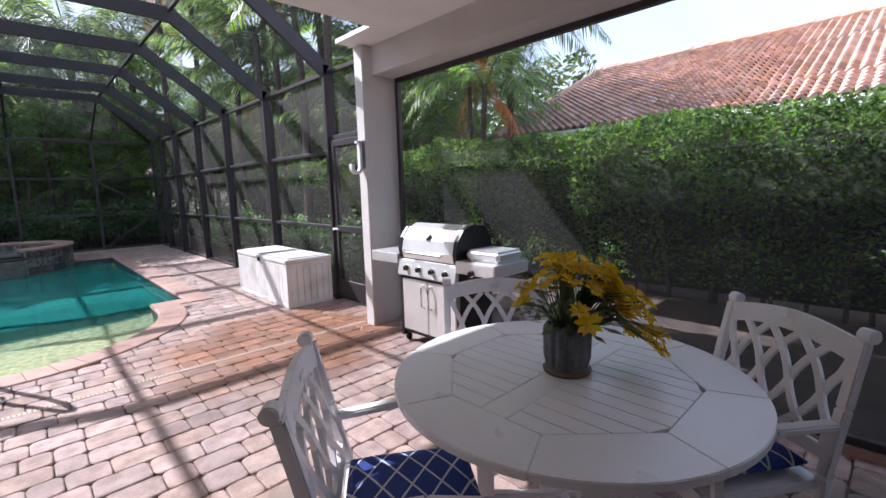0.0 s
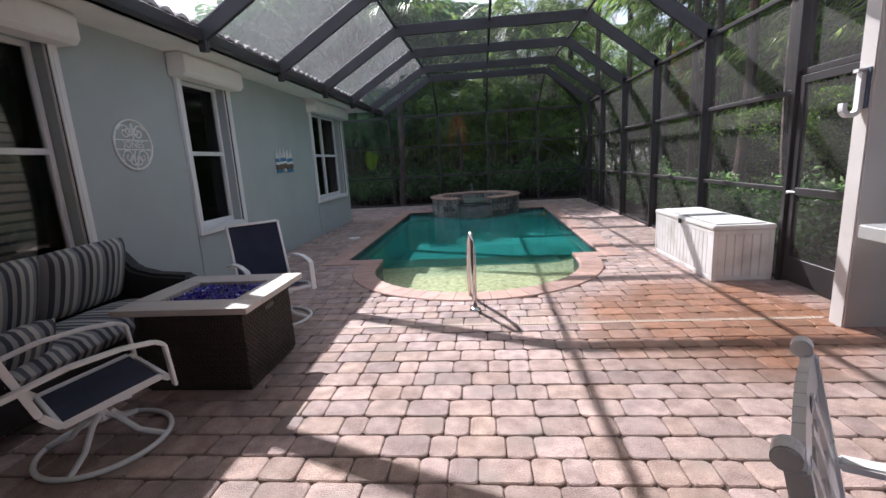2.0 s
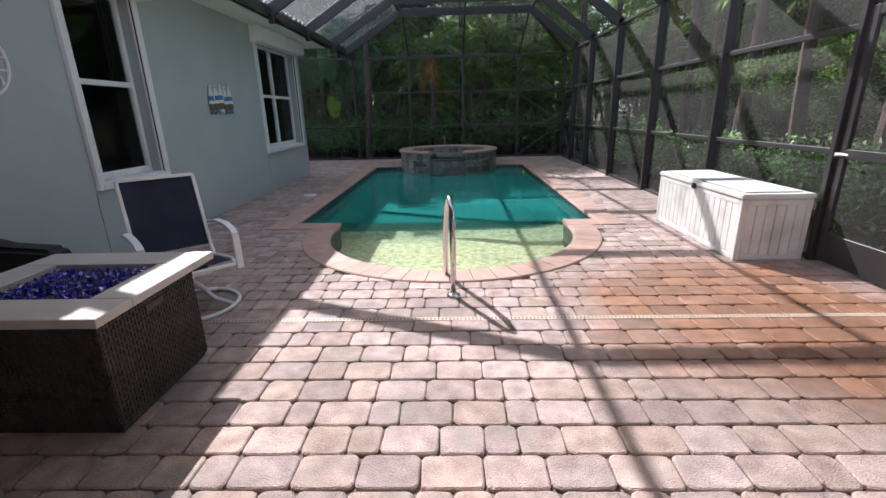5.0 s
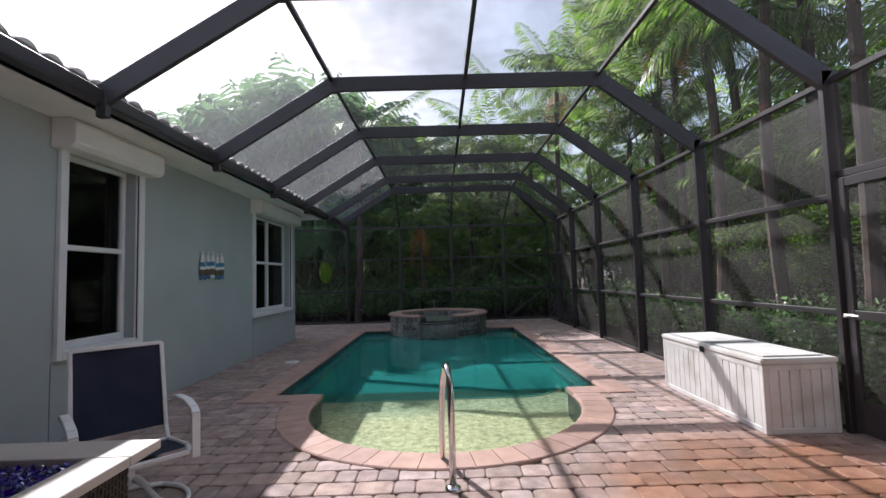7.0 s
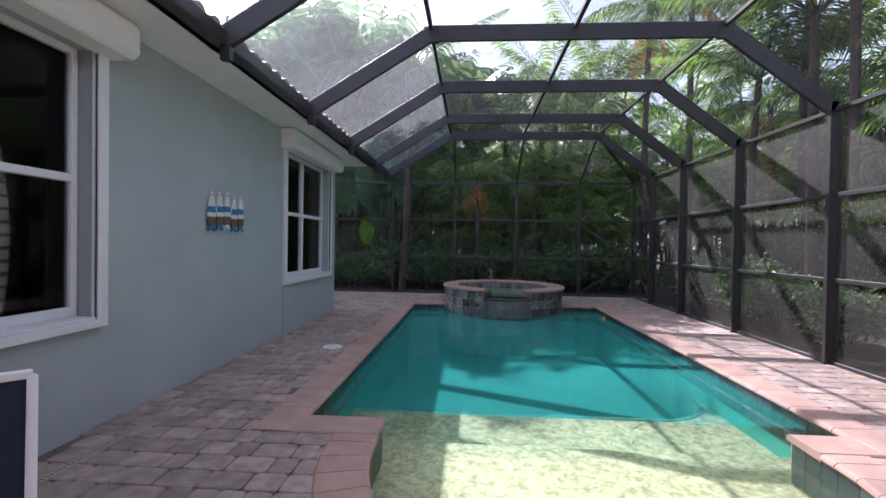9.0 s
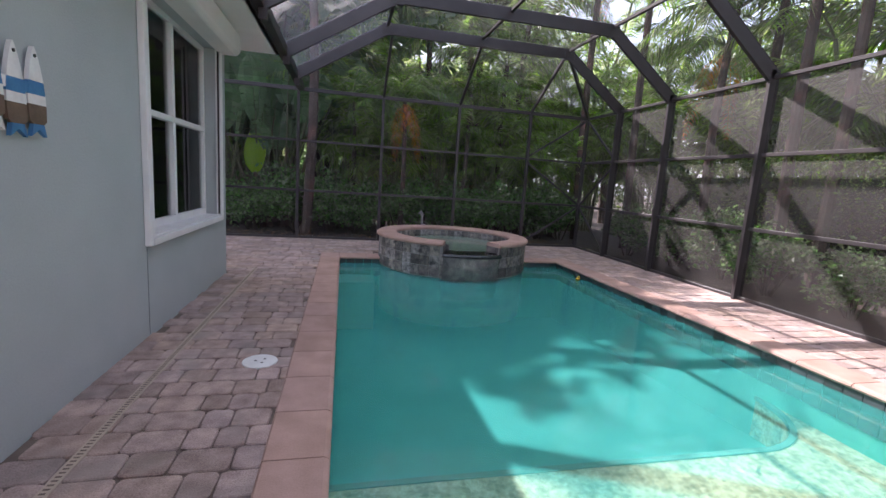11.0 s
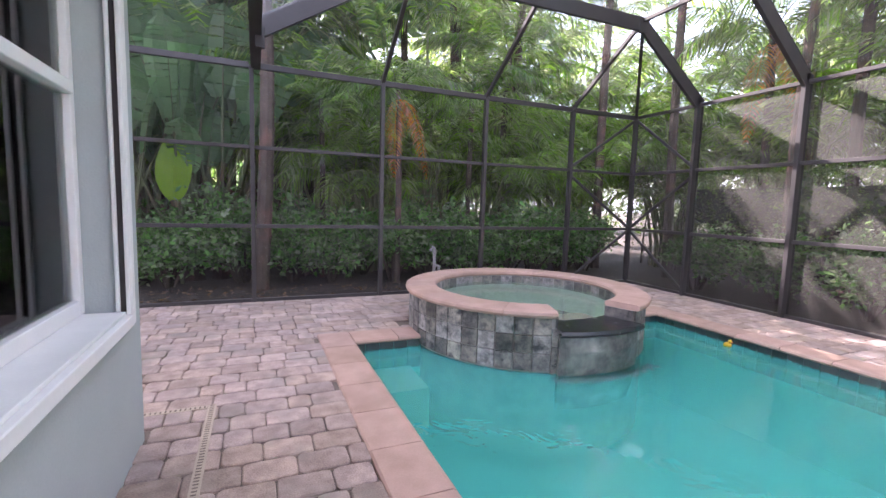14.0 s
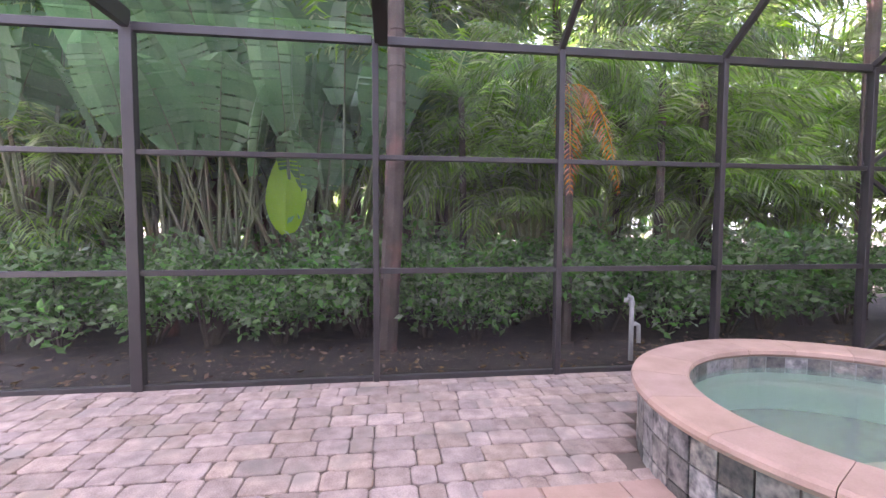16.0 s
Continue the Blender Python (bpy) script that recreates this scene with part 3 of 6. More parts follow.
run((ARC_C[0] - ARC_R, POOL_Y0 - 0.294), (ARC_C[0] - ARC_R, SHELF_Y), (-1, 0), 0.2)
run((ARC_C[0] + ARC_R, SHELF_Y), (ARC_C[0] + ARC_R, POOL_Y0 - 0.294), (1, 0), 0.2)
NW = 26
for k in range(NW):
    a0, a1 = (math.pi * (k + f) / NW for f in (0.015, 0.985))
    v = []
    for a in (a0, a1):
        d = Vector((-math.cos(a), -math.sin(a), 0))
        c = Vector((*ARC_C, 0))
        v.append([c + d * (ARC_R + r) + Vector((0, 0, z)) for r, z in ((-0.03, -0.034), (-0.042, -0.016), (-0.034, 0.002), (-0.012, 0.014), (0.278, 0.014), (0.29, 0.004), (0.29, -0.046))])
    m = len(v[0])
    Geo().add(v[0] + v[1], [(m + i, m + i + 1, i + 1, i) for i in range(m - 1)] + [(m, 2 * m - 1, m - 1, 0)[::-1], tuple(range(m)), tuple(range(2 * m - 1, m - 1, -1))]).make("coping_paver", COPING, pool)

# ---- raised spa ----
spa = thing("raised_spa", pose(*SPA, 0), "round raised spa faced in grey slate tiles with clay coping", "spa")
N0, N1 = radians(-90 - 20), radians(-90 + 20)           # the spillway's notch
g = Geo()
g.lathe([(1.33, -0.9), (1.33, 0.41), (1.06, 0.41), (1.06, 0.24), (1.05, -0.1), (0.70, -0.12), (0.66, -0.35), (0.0, -0.35)], 64, None, N1, N0 + 2 * math.pi)
g.lathe([(1.33, -0.9), (1.33, 0.305), (1.06, 0.305), (1.05, -0.1), (0.70, -0.12), (0.66, -0.35), (0.0, -0.35)], 12, None, N0, N1)
for a in (N0, N1):
    c, s = math.cos(a), math.sin(a)
    g.add([(1.06 * c, 1.06 * s, 0.3), (1.33 * c, 1.33 * s, 0.3), (1.33 * c, 1.33 * s, 0.41), (1.06 * c, 1.06 * s, 0.41)], [(0, 1, 2, 3)])
g.make("body", SLATE_BED, spa)
for a, q in ((N0, 1), (N1, -1)):                        # slate cheeks of the spillway's notch
    c, d = math.cos(a + q * 0.004), math.sin(a + q * 0.004)
    e, f = math.cos(a + q * 0.012), math.sin(a + q * 0.012)
    p = [(1.05, 0.31), (1.345, 0.31), (1.345, 0.41), (1.05, 0.41)]
    Geo().add([(r * c, r * d, z) for r, z in p] + [(r * e, r * f, z) for r, z in p], [(3, 2, 1, 0), (4, 5, 6, 7), (0, 1, 5, 4), (1, 2, 6, 5), (2, 3, 7, 6), (3, 0, 4, 7)]).make("notch_cheek", SLATE, spa)
g = Geo().lathe([(1.052, 0.285), (1.048, -0.095), (0.70, -0.115), (0.66, -0.34), (0.0, -0.341)], 64)
g.make("lining", SPA_PLASTER, spa)
NCOP = 16
for k in range(NCOP):
    a0, a1 = (N1 + (2 * math.pi - (N1 - N0)) * (k + f) / NCOP for f in (0.004, 0.996))
    g = Geo()
    g.lathe([(1.05, 0.41), (1.035, 0.43), (1.042, 0.458), (1.065, 0.47), (1.365, 0.47), (1.39, 0.458), (1.398, 0.435), (1.385, 0.41), (1.05, 0.41)], 6, None, a0, a1)
    m8 = 7
    g.add([g.v[i * m8] for i in range(8)], [tuple(range(8))])
    g.add([g.v[i * m8 + 6] for i in range(8)], [tuple(range(7, -1, -1))])
    g.make("coping_paver", COPING, spa)
TW = 0.168
tile = Geo().box(-TW / 2 + 0.004, TW / 2 - 0.004, -0.012, 0.006, -TW / 2 + 0.004, TW / 2 - 0.004).mesh("slate_tile", SLATE, 0.003, seg=1)
NT = 50
for k in range(NT):
    a = 2 * math.pi * k / NT
    inn = math.cos(a - radians(-90)) > math.cos(radians(20))
    for j in range(3):
        z = 0.41 - TW / 2 - j * TW - (0.105 if inn else 0)
        ob = new("slate_tile", tile)
        ob.matrix_basis = pose(1.338 * math.cos(a), 1.338 * math.sin(a), z, random.uniform(-0.6, 0.6), random.uniform(-0.5, 0.5), math.degrees(a) + 90)
        ob.parent = spa
g = Geo()                                               # inner waterline tiles
for k in range(44):
    a0, a1 = (2 * math.pi * (k + f) / 44 for f in (0.03, 0.97))
    if not N0 - 0.05 < (a0 if a0 < math.pi else a0 - 2 * math.pi) < N1:
        g.lathe([(1.045, 0.28), (1.045, 0.405)], 1, None, a0, a1)
g.make("waterline_tiles", SLATE, spa)
g = Geo().lathe([(1.34, -0.45), (1.40, -0.2), (1.41, 0.1), (1.40, 0.262), (1.34, 0.264)], 18, None, N0 + 0.015, N1 - 0.015)
for a in (N0 + 0.015, N1 - 0.015):
    c, q = math.cos(a), math.sin(a)
    g.add([(r * c, r * q, z) for r, z in ((1.34, -0.45), (1.40, -0.2), (1.41, 0.1), (1.40, 0.262), (1.34, 0.264))], [(0, 1, 2, 3, 4)])
tagged(g.make("spill_face", mat("wet_slate_face", (0.20, 0.19, 0.175), (0.055, 0.055, 0.06), 0.2, 0, 5, 30, 0.5, 0.6, 0, (0.32, 0.30, 0.27), 4.0), spa), "wet slate facing under the spillway")
g = Geo().lathe([(1.045, 0.25), (1.045, 0.310), (1.455, 0.307), (1.465, 0.28), (1.455, 0.255), (1.34, 0.25)], 18, None, N0 + 0.01, N1 - 0.01)
g.make("spill_lip", mat("dark_spill_stone", (0.03, 0.032, 0.035), None, 0.25, 0, 9, 60, 0.2), spa, smooth=False)
g = Geo().lathe([(1.05, 0.318), (0.5, 0.318), (0.0, 0.318)], 48)
g.make("water", SPA_WATER, spa, smooth=True)
g = Geo().lathe([(1.45, 0.308), (1.2, 0.316), (1.05, 0.318)], 12, None, N0 + 0.02, N1 - 0.02)
g.make("spill_water", FALL, spa, smooth=True)
g = Geo().lathe([(1.505, -0.1), (1.495, 0.1), (1.48, 0.29), (1.45, 0.308)], 24, None, N0 + 0.03, N1 - 0.03)
g.make("falling_water", FALL, spa, smooth=True)
CHURN = water_mat("churned_water", (0.93, 0.98, 0.97), 26.0, 0.9, (0.62, 0.78, 0.75), 0.12)
foam, NA = Geo(), 60                                    # broken white water where the sheet lands
v = []
for k in range(NA + 1):
    a = N0 - 0.03 + (N1 - N0 + 0.1) * k / NA
    for e in (0, 1):
        r = 1.47 + e * (0.10 + 0.09 * noise.noise(Vector((k * 0.35, 3.1, 1)))) + 0.02 * noise.noise(Vector((k * 0.7, 2, 5)))
        v.append((r * math.cos(a), r * math.sin(a), WATER_Z + 0.005 + 0.006 * abs(noise.noise(Vector((k * 0.9, 1, e))))))
foam.add(v, [(2 * k, 2 * k + 1, 2 * k + 3, 2 * k + 2) for k in range(NA)])
tagged(foam.make("foam", CHURN, spa, smooth=True), "white broken water under the spillway", kind="stuff")
lens_ring = Geo().lathe([(0.0, -0.335), (0.35, -0.335), (0.36, -0.333)], 24)
lens_ring.make("drain_cover", mat("green_drain", (0.10, 0.22, 0.13), None, 0.6), spa)

# ---- house wing along the pool ----
WIN = {"a": (2.35, 4.21, 0.80, 2.80, 1), "b": (5.91, 6.99, 0.81, 2.80, 1), "c": (10.28, 12.37, 0.81, 2.80, 2)}
HOUSE_Y1, EAVE_Y = 12.73, 13.41
g = Geo()
cuts, y = [], -8.0
for y0, y1, z0, z1, _ in WIN.values():
    g.box(WX - 0.22, WX, y, y0, -0.05, 3.06)
    g.box(WX - 0.22, WX, y0, y1, -0.05, z0)
    g.box(WX - 0.22, WX, y0, y1, z1, 3.06)
    y = y1
g.box(WX - 0.22, WX, y, HOUSE_Y1, -0.05, 3.06)
structure(g.make("wall_house", STUCCO), "green-grey stucco house wall", "wall")
structure(Geo().box(-9.0, WX - 0.22, HOUSE_Y1 - 0.22, HOUSE_Y1, -0.05, 3.06).make("wall_north", STUCCO), "green-grey stucco house wall", "wall")
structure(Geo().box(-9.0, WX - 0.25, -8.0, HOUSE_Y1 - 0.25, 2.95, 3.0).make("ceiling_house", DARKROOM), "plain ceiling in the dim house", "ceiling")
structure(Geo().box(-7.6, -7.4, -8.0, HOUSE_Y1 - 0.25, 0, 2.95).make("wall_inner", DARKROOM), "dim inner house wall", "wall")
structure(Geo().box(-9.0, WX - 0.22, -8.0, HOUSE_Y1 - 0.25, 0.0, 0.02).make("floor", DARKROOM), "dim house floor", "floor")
g = Geo().box(-9.0, EAVE_X - 0.10, -8.0, EAVE_Y, 3.06, 3.09)
structure(g.make("eave_soffit", SOFFIT), "white painted eave soffit", "soffit")
g = Geo().box(EAVE_X - 0.14, EAVE_X - 0.10, -8.0, EAVE_Y, 3.06, 3.2)
g.box(-9.0, EAVE_X - 0.10, EAVE_Y - 0.04, EAVE_Y, 3.09, 3.2)
structure(g.make("trim", SOFFIT), "white eave fascia", "trim")
gutter = Geo()
gutter.box(EAVE_X - 0.098, EAVE_X + 0.02, 3.7, BACK_Y, 3.07, 3.085)
gutter.box(EAVE_X + 0.0, EAVE_X + 0.02, 3.7, BACK_Y, 3.085, 3.20)
gutter.box(EAVE_X - 0.098, EAVE_X - 0.08, 3.7, BACK_Y, 3.085, 3.20)
structure(gutter.make("gutter", BRONZE, bevel=0.004, seg=1), "dark bronze gutter along the eave", "gutter")


def barrel_roof(name, y0, y1, x0, z0, x1, z1, mt, label, pitch=0.24, course=0.36, eave_round=True):
    """Barrel tiles in courses on a slope from (x0, z0) up to (x1, z1), laid along y."""
    g = Geo()
    d = Vector((x1 - x0, 0, z1 - z0))
    L = d.length
    d.normalize()
    n = Vector((-d.z, 0, d.x))
    if n.z < 0:
        n = -n
    nc, nt = int(L / course), int((y1 - y0) / pitch)
    for c in range(nc):
        for t in range(nt):
            a, b = Vector((x0, y0 + t * pitch, z0)) + d * c * course, None
            jit = random.uniform(-0.012, 0.012)
            pts = []
            for e, lift in ((0.0, 0.055), (course + 0.05, 0.012)):
                for k in range(6):
                    u = k / 5
                    pts.append(a + d * (e + jit) + Vector((0, u * pitch, 0)) + n * (lift + 0.062 * math.sin(math.pi * u)))
            q = [p - n * 0.05 for p in pts[:6]]
            g.add(pts + q, [(k, k + 1, k + 7, k + 6) for k in range(5)] + [(k + 1, k, k + 12, k + 13) for k in range(5)])
    for pts in [[Vector((x0, y0, z0)), Vector((x0, y1, z0)), Vector((x1, y1, z1)), Vector((x1, y0, z1))]]:
        g.add(pts, [(0, 1, 2, 3)])
    return tagged(g.make(name, mt), label, "roof", kind="structure")


barrel_roof("roof", -6.0, EAVE_Y, EAVE_X - 0.12, 3.22, -8.2, 4.85, GREYTILE, "weathered grey-brown barrel tile roof")


def window(name, y0, y1, z0, z1, cols):
    """A single-hung window with white surround, recessed sashes, glass and inner shutters."""
    w = thing(name, pose(WX, 0, 0), "white-framed hung window with dark glass and inner shutters", "window", kind="structure")
    t = 0.058
    g = Geo()
    g.box(0.003, 0.05, y0 - t, y0, z0 - t, z1 + 0.02).box(0.003, 0.05, y1, y1 + t, z0 - t, z1 + 0.02)
    g.box(0.003, 0.055, y0, y1, z0 - t, z0)
    g.make("surround", TRIM, w, 0.004, seg=1)
    g = Geo()                                           # shutter tracks and reveal lining
    slot = Geo()
    for yy, q in ((y0, 1), (y1, -1)):
        for xa, xb in ((0.030, 0.048), (-0.012, 0.004)):
            g.box(xa, xb, *sorted((yy, yy + q * 0.03)), z0 + 0.002, z1)
        # dark strip between the fins: the groove's shade as colour
        slot.box(0.004, 0.030, *sorted((yy, yy + q * 0.012)), z0 + 0.002, z1)
    g.box(-0.2, 0.03, y0 + 0.031, y1 - 0.031, z0 + 0.002, z0 + 0.02)
    g.make("track", FRAMEW, w, 0.003, seg=1)
    slot.make("track_slot", BRONZE, w)
    a, b, x = y0 + 0.012, y1 - 0.012, -0.165
    zm = z0 + (z1 - z0) * 0.52
    g = Geo()
    f = 0.05
    g.box(x - 0.03, x + 0.03, a, a + f, z0 + 0.02, z1).box(x - 0.03, x + 0.03, b - f, b, z0 + 0.02, z1)
    g.box(x - 0.03, x + 0.03, a + f, b - f, z0 + 0.02, z0 + 0.09).box(x - 0.03, x + 0.03, a + f, b - f, z1 - f, z1)
    g.box(x - 0.03, x + 0.045, a + f, b - f, zm - 0.025, zm + 0.03)
    if cols == 2:
        ym = (a + b) / 2
        g.box(x - 0.03, x + 0.04, ym - 0.03, ym + 0.03, z0 + 0.09, zm - 0.025).box(x - 0.03, x + 0.04, ym - 0.03, ym + 0.03, zm + 0.03, z1 - f)
    g.make("frame", TRIM, w, 0.004, seg=1)
    edges = (a + f, (a + b) / 2 - 0.03, (a + b) / 2 + 0.03, b - f) if cols == 2 else (a + f, b - f)
    for p, q in zip(edges[::2], edges[1::2]):
        for c, d in ((z0 + 0.09, zm - 0.025), (zm + 0.03, z1 - f)):
            pane = Geo().box(x - 0.006, x, p, q, c, d).make("pane", GLASS, w)
            pane.visible_shadow = False
    n = int((z1 - z0) / 0.085)
    g = Geo()
    for k in range(n):
        z = z0 + 0.06 + k * 0.085
        g.box(-0.038, 0.038, a + 0.03, b - 0.03, -0.004, 0.004, pose(x - 0.075, 0, z, 0, -48, 0))
    g.box(x - 0.11, x - 0.06, a, a + 0.03, z0, z1).box(x - 0.11, x - 0.06, b - 0.03, b, z0, z1).box(x - 0.11, x - 0.06, (a + b) / 2 - 0.02, (a + b) / 2 + 0.02, z0, z1)
    tagged(g.make("shutter", SLATS, w), "brown louvred shutter inside")
    g = Geo()                                           # roll-shutter box above
    bx0, bx1, zt = y0 - 0.14, y1 + 0.12, 3.055
    prof = [(0.003, z1 - 0.03), (0.20, z1 - 0.03), (0.245, z1 + 0.015), (0.245, zt - 0.05), (0.20, zt), (0.003, zt)]
    v = [(px, yy, pz) for yy in (bx0, bx1) for px, pz in prof]
    g.add(v, [(k, (k + 1) % 6, 6 + (k + 1) % 6, 6 + k) for k in range(6)] + [tuple(range(5, -1, -1)), tuple(range(6, 12))])
    tagged(g.make("shutter_box", SOFFIT, w, 0.008), "white roll-down storm shutter box")


g = Geo()
for y in (5.84, 10.26):
    g.box(WX + 0.0005, WX + 0.004, y - 0.004, y + 0.004, 0.01, 0.73)
structure(g.make("wall_joint", mat("joint_strip", (0.24, 0.27, 0.27), None, 0.8)), "thin stucco control joints under the windows", "trim")
for k, (key, (y0, y1, z0, z1, c)) in enumerate(WIN.items()):
    window("window_%d" % (k + 1), y0, y1, z0, z1, c)

# ---- covered lanai ----
LEDGE_Y = 3.65
structure(Geo().box(EAVE_X - 0.098, 3.36, -6.0, LEDGE_Y, 3.06, 3.10).box(2.62, 3.36, LEDGE_Y, 4.27, 3.06, 3.10).make("ceiling", SOFFIT), "pale painted lanai ceiling", "ceiling")
# the outer slab is added, and stretched past the column, to shade the hedge
structure(Geo().box(EAVE_X - 0.098, 3.6, -6.0, LEDGE_Y - 0.02, 3.104, 3.22).box(3.6, 4.45, -6.0, 5.2, 3.26, 3.40).make("lanai_roof", GREYTILE), "lanai roof deck with an eave slab added to shade the hedge", "roof")
# added out of view: closes the lanai and bounces light into it
structure(Geo().box(WX, 3.4, -6.2, -6.0, -0.05, 3.10).make("wall_south", STUCCO_CREAM), "unseen cream stucco wall added to close the lanai's back", "wall")
g = Geo().box(2.82, RX + 0.07, 4.10, 4.26, -0.05, 3.056)
structure(g.make("column", STUCCO_CREAM, bevel=0.012), "cream stucco column at the lanai corner", "column")
structure(Geo().box(2.95, RX + 0.05, -6.0, LEDGE_Y, 2.76, 3.06).box(2.95, RX + 0.05, LEDGE_Y, 4.10, 2.76, 3.056).make("lanai_beam", STUCCO_CREAM), "cream stucco beam over the screen opening", "beam")
structure(Geo().box(RX - 0.05, RX + 0.09, -6.0, 4.08, -0.05, 0.05).make("kerb", COPING), "low kerb under the lanai screen", "kerb")

# ---- screen enclosure ----
cage = thing("screen_enclosure", pose(0, 0, 0), "bronze aluminium pool cage with insect screens", "screen enclosure", kind="structure")


def member(name, a, b, w, h, up=(0, 0, 1)):
    Geo().bar(a, b, w, h, up).make(name, BRONZE, cage, 0.004, seg=1)


for y in BAYS:
    left = (EAVE_X - 0.02, y, EAVE_Z + 0.10)
    bl, br, right = (BEND_L, y, BEND_Z), (BEND_R, y, BEND_Z), (RX, y, RAILS[2])
    ol = (Vector(left) - Vector(bl)).normalized() * 0.04
    member("roof_beam", left, bl, 0.055, 0.20)
    member("roof_beam", (BEND_L - 0.03, y, BEND_Z), (BEND_R + 0.03, y, BEND_Z), 0.052, 0.20)
    member("roof_beam", br, (RX - 0.02, y, RAILS[2] + 0.02), 0.055, 0.20)
    member("post", (RX, y, -0.02), (RX, y, RAILS[2] + 0.1), 0.055, 0.15, (1, 0, 0))
    g = Geo()                                           # gusset plates at the joints
    for x, z in ((BEND_L, BEND_Z), (BEND_R, BEND_Z)):
        g.box(x - 0.10, x + 0.10, y - 0.031, y + 0.031, z - 0.115, z + 0.09)
    g.box(EAVE_X - 0.04, EAVE_X + 0.05, y - 0.033, y + 0.033, EAVE_Z - 0.09, EAVE_Z + 0.12)
    g.make("gusset", BRONZE, cage, 0.003, seg=1)
YB = (LEDGE_Y, *BAYS)
for a, b in zip(YB, YB[1:]):
    for x, z in ((BEND_L, BEND_Z + 0.06), (BEND_R, BEND_Z + 0.06), (0.10, BEND_Z + 0.06)):
        member("purlin", (x, a + 0.026, z), (x, b - 0.026, z), 0.05, 0.05)
YW = (*BAYS, BACK_Y)
for a, b in zip(YW, YW[1:]):
    for z in RAILS:
        member("rail", (RX, a + 0.028, z), (RX, b - 0.028, z), 0.05, 0.05)
    member("rail", (RX, a + 0.028, 0.02), (RX, b - 0.028, 0.02), 0.05, 0.05)
BX = (*BACK_POSTS, RX)
for k, x in enumerate(BX):
    wide = 0.10 if k == 1 else 0.055
    member("post", (x, BACK_Y, -0.02), (x, BACK_Y, RAILS[2]), wide, 0.09, (0, 1, 0))
for a, b in zip(BX, BX[1:]):
    for z, h in ((0.02, 0.05), (RAILS[0], 0.05), (RAILS[1], 0.045), (RAILS[2], 0.075)):
        member("rail", (a + 0.03, BACK_Y, z), (b - 0.03, BACK_Y, z), 0.055, h)
HIPS = ((-1.64, BEND_L + 0.1), (0.06, 0.10), (1.78, BEND_R - 0.05), (RX, BEND_R))
for xb, xt in HIPS:
    member("rafter", (xb, BACK_Y, RAILS[2] + 0.02), (xt, BAYS[-1], BEND_Z), 0.05, 0.06 if xb < 3 else 0.1)
member("rafter", (EAVE_X - 0.05, BACK_Y, RAILS[2] + 0.06), (EAVE_X - 0.05, EAVE_Y + 0.05, RAILS[2] + 0.06), 0.06, 0.16)
member("rafter", (-5.45, BACK_Y, RAILS[2] + 0.06), (-5.45, EAVE_Y + 0.05, RAILS[2] + 0.06), 0.06, 0.16)
member("rafter", (-7.5, BACK_Y, RAILS[2] + 0.06), (-7.5, EAVE_Y + 0.05, RAILS[2] + 0.06), 0.06, 0.16)
C1, C2 = Vector((RX, BACK_Y, 0)), Vector((1.78, BACK_Y, 0))
C3 = Vector((RX, BAYS[-1], 0))
for far in (C2, C3):                                    # wind braces in the corner bays
    for za, zb in ((RAILS[2] - 0.05, RAILS[1] + 0.06), (RAILS[0] + 0.03, RAILS[1] - 0.10), (RAILS[0] - 0.03, 0.06)):
        d = (far - C1).normalized() * 0.03
        member("brace", C1 + d + Vector((0, 0, za)), far - d + Vector((0, 0, zb)), 0.03, 0.045)
# screen door bay by the column
DY0, DY1 = 4.27, BAYS[0] - 0.04
member("rail", (RX, DY0, 2.25), (RX, DY1, 2.25), 0.05, 0.06)
member("rail", (RX, DY0, RAILS[2]), (RX, DY1, RAILS[2]), 0.05, 0.05)
member("post", (RX, DY0 + 0.02, 0), (RX, DY0 + 0.02, RAILS[2]), 0.04, 0.06, (1, 0, 0))
door = thing("door_1", pose(RX, 0, 0), "dark bronze screen door with a solid kick plate", "door", kind="structure")
g = Geo()
a, b = DY0 + 0.05, DY1 - 0.01
g.box(-0.045, -0.01, a, a + 0.07, 0.03, 2.21).box(-0.045, -0.01, b - 0.07, b, 0.03, 2.21)
for z0, z1 in ((0.03, 0.30), (0.98, 1.06), (2.13, 2.21)):
    g.box(-0.045, -0.01, a + 0.07, b - 0.07, z0, z1)
g.make("frame", BRONZE, door, 0.004, seg=1)
g = Geo().box(-0.10, -0.045, b - 0.05, b - 0.02, 1.0, 1.03).tube([(-0.10, b - 0.04, 1.02), (-0.10, b - 0.16, 1.02)], 0.009, 8)
g.make("handle", BRUSHED, door)
Geo().add([(-0.028, a + 0.07, 0.3), (-0.028, b - 0.07, 0.3), (-0.028, b - 0.07, 2.13), (-0.028, a + 0.07, 2.13)], [(0, 1, 2, 3)]).make("screen", SCREEN, door)


def sheet(name, pts, mt):
    Geo().add(pts, [tuple(range(len(pts)))]).make(name, mt, cage)


for a, b in zip(YW, YW[1:]):
    for z0, z1 in zip((0.045, *RAILS), RAILS):
        if z1 > z0:
            sheet("wall_screen", [(RX + 0.02, a + 0.028, z0), (RX + 0.02, b - 0.028, z0), (RX + 0.02, b - 0.028, z1), (RX + 0.02, a + 0.028, z1)], SCREEN)
sheet("wall_screen", [(RX + 0.02, DY0, 2.28), (RX + 0.02, DY1, 2.28), (RX + 0.02, DY1, RAILS[2]), (RX + 0.02, DY0, RAILS[2])], SCREEN)
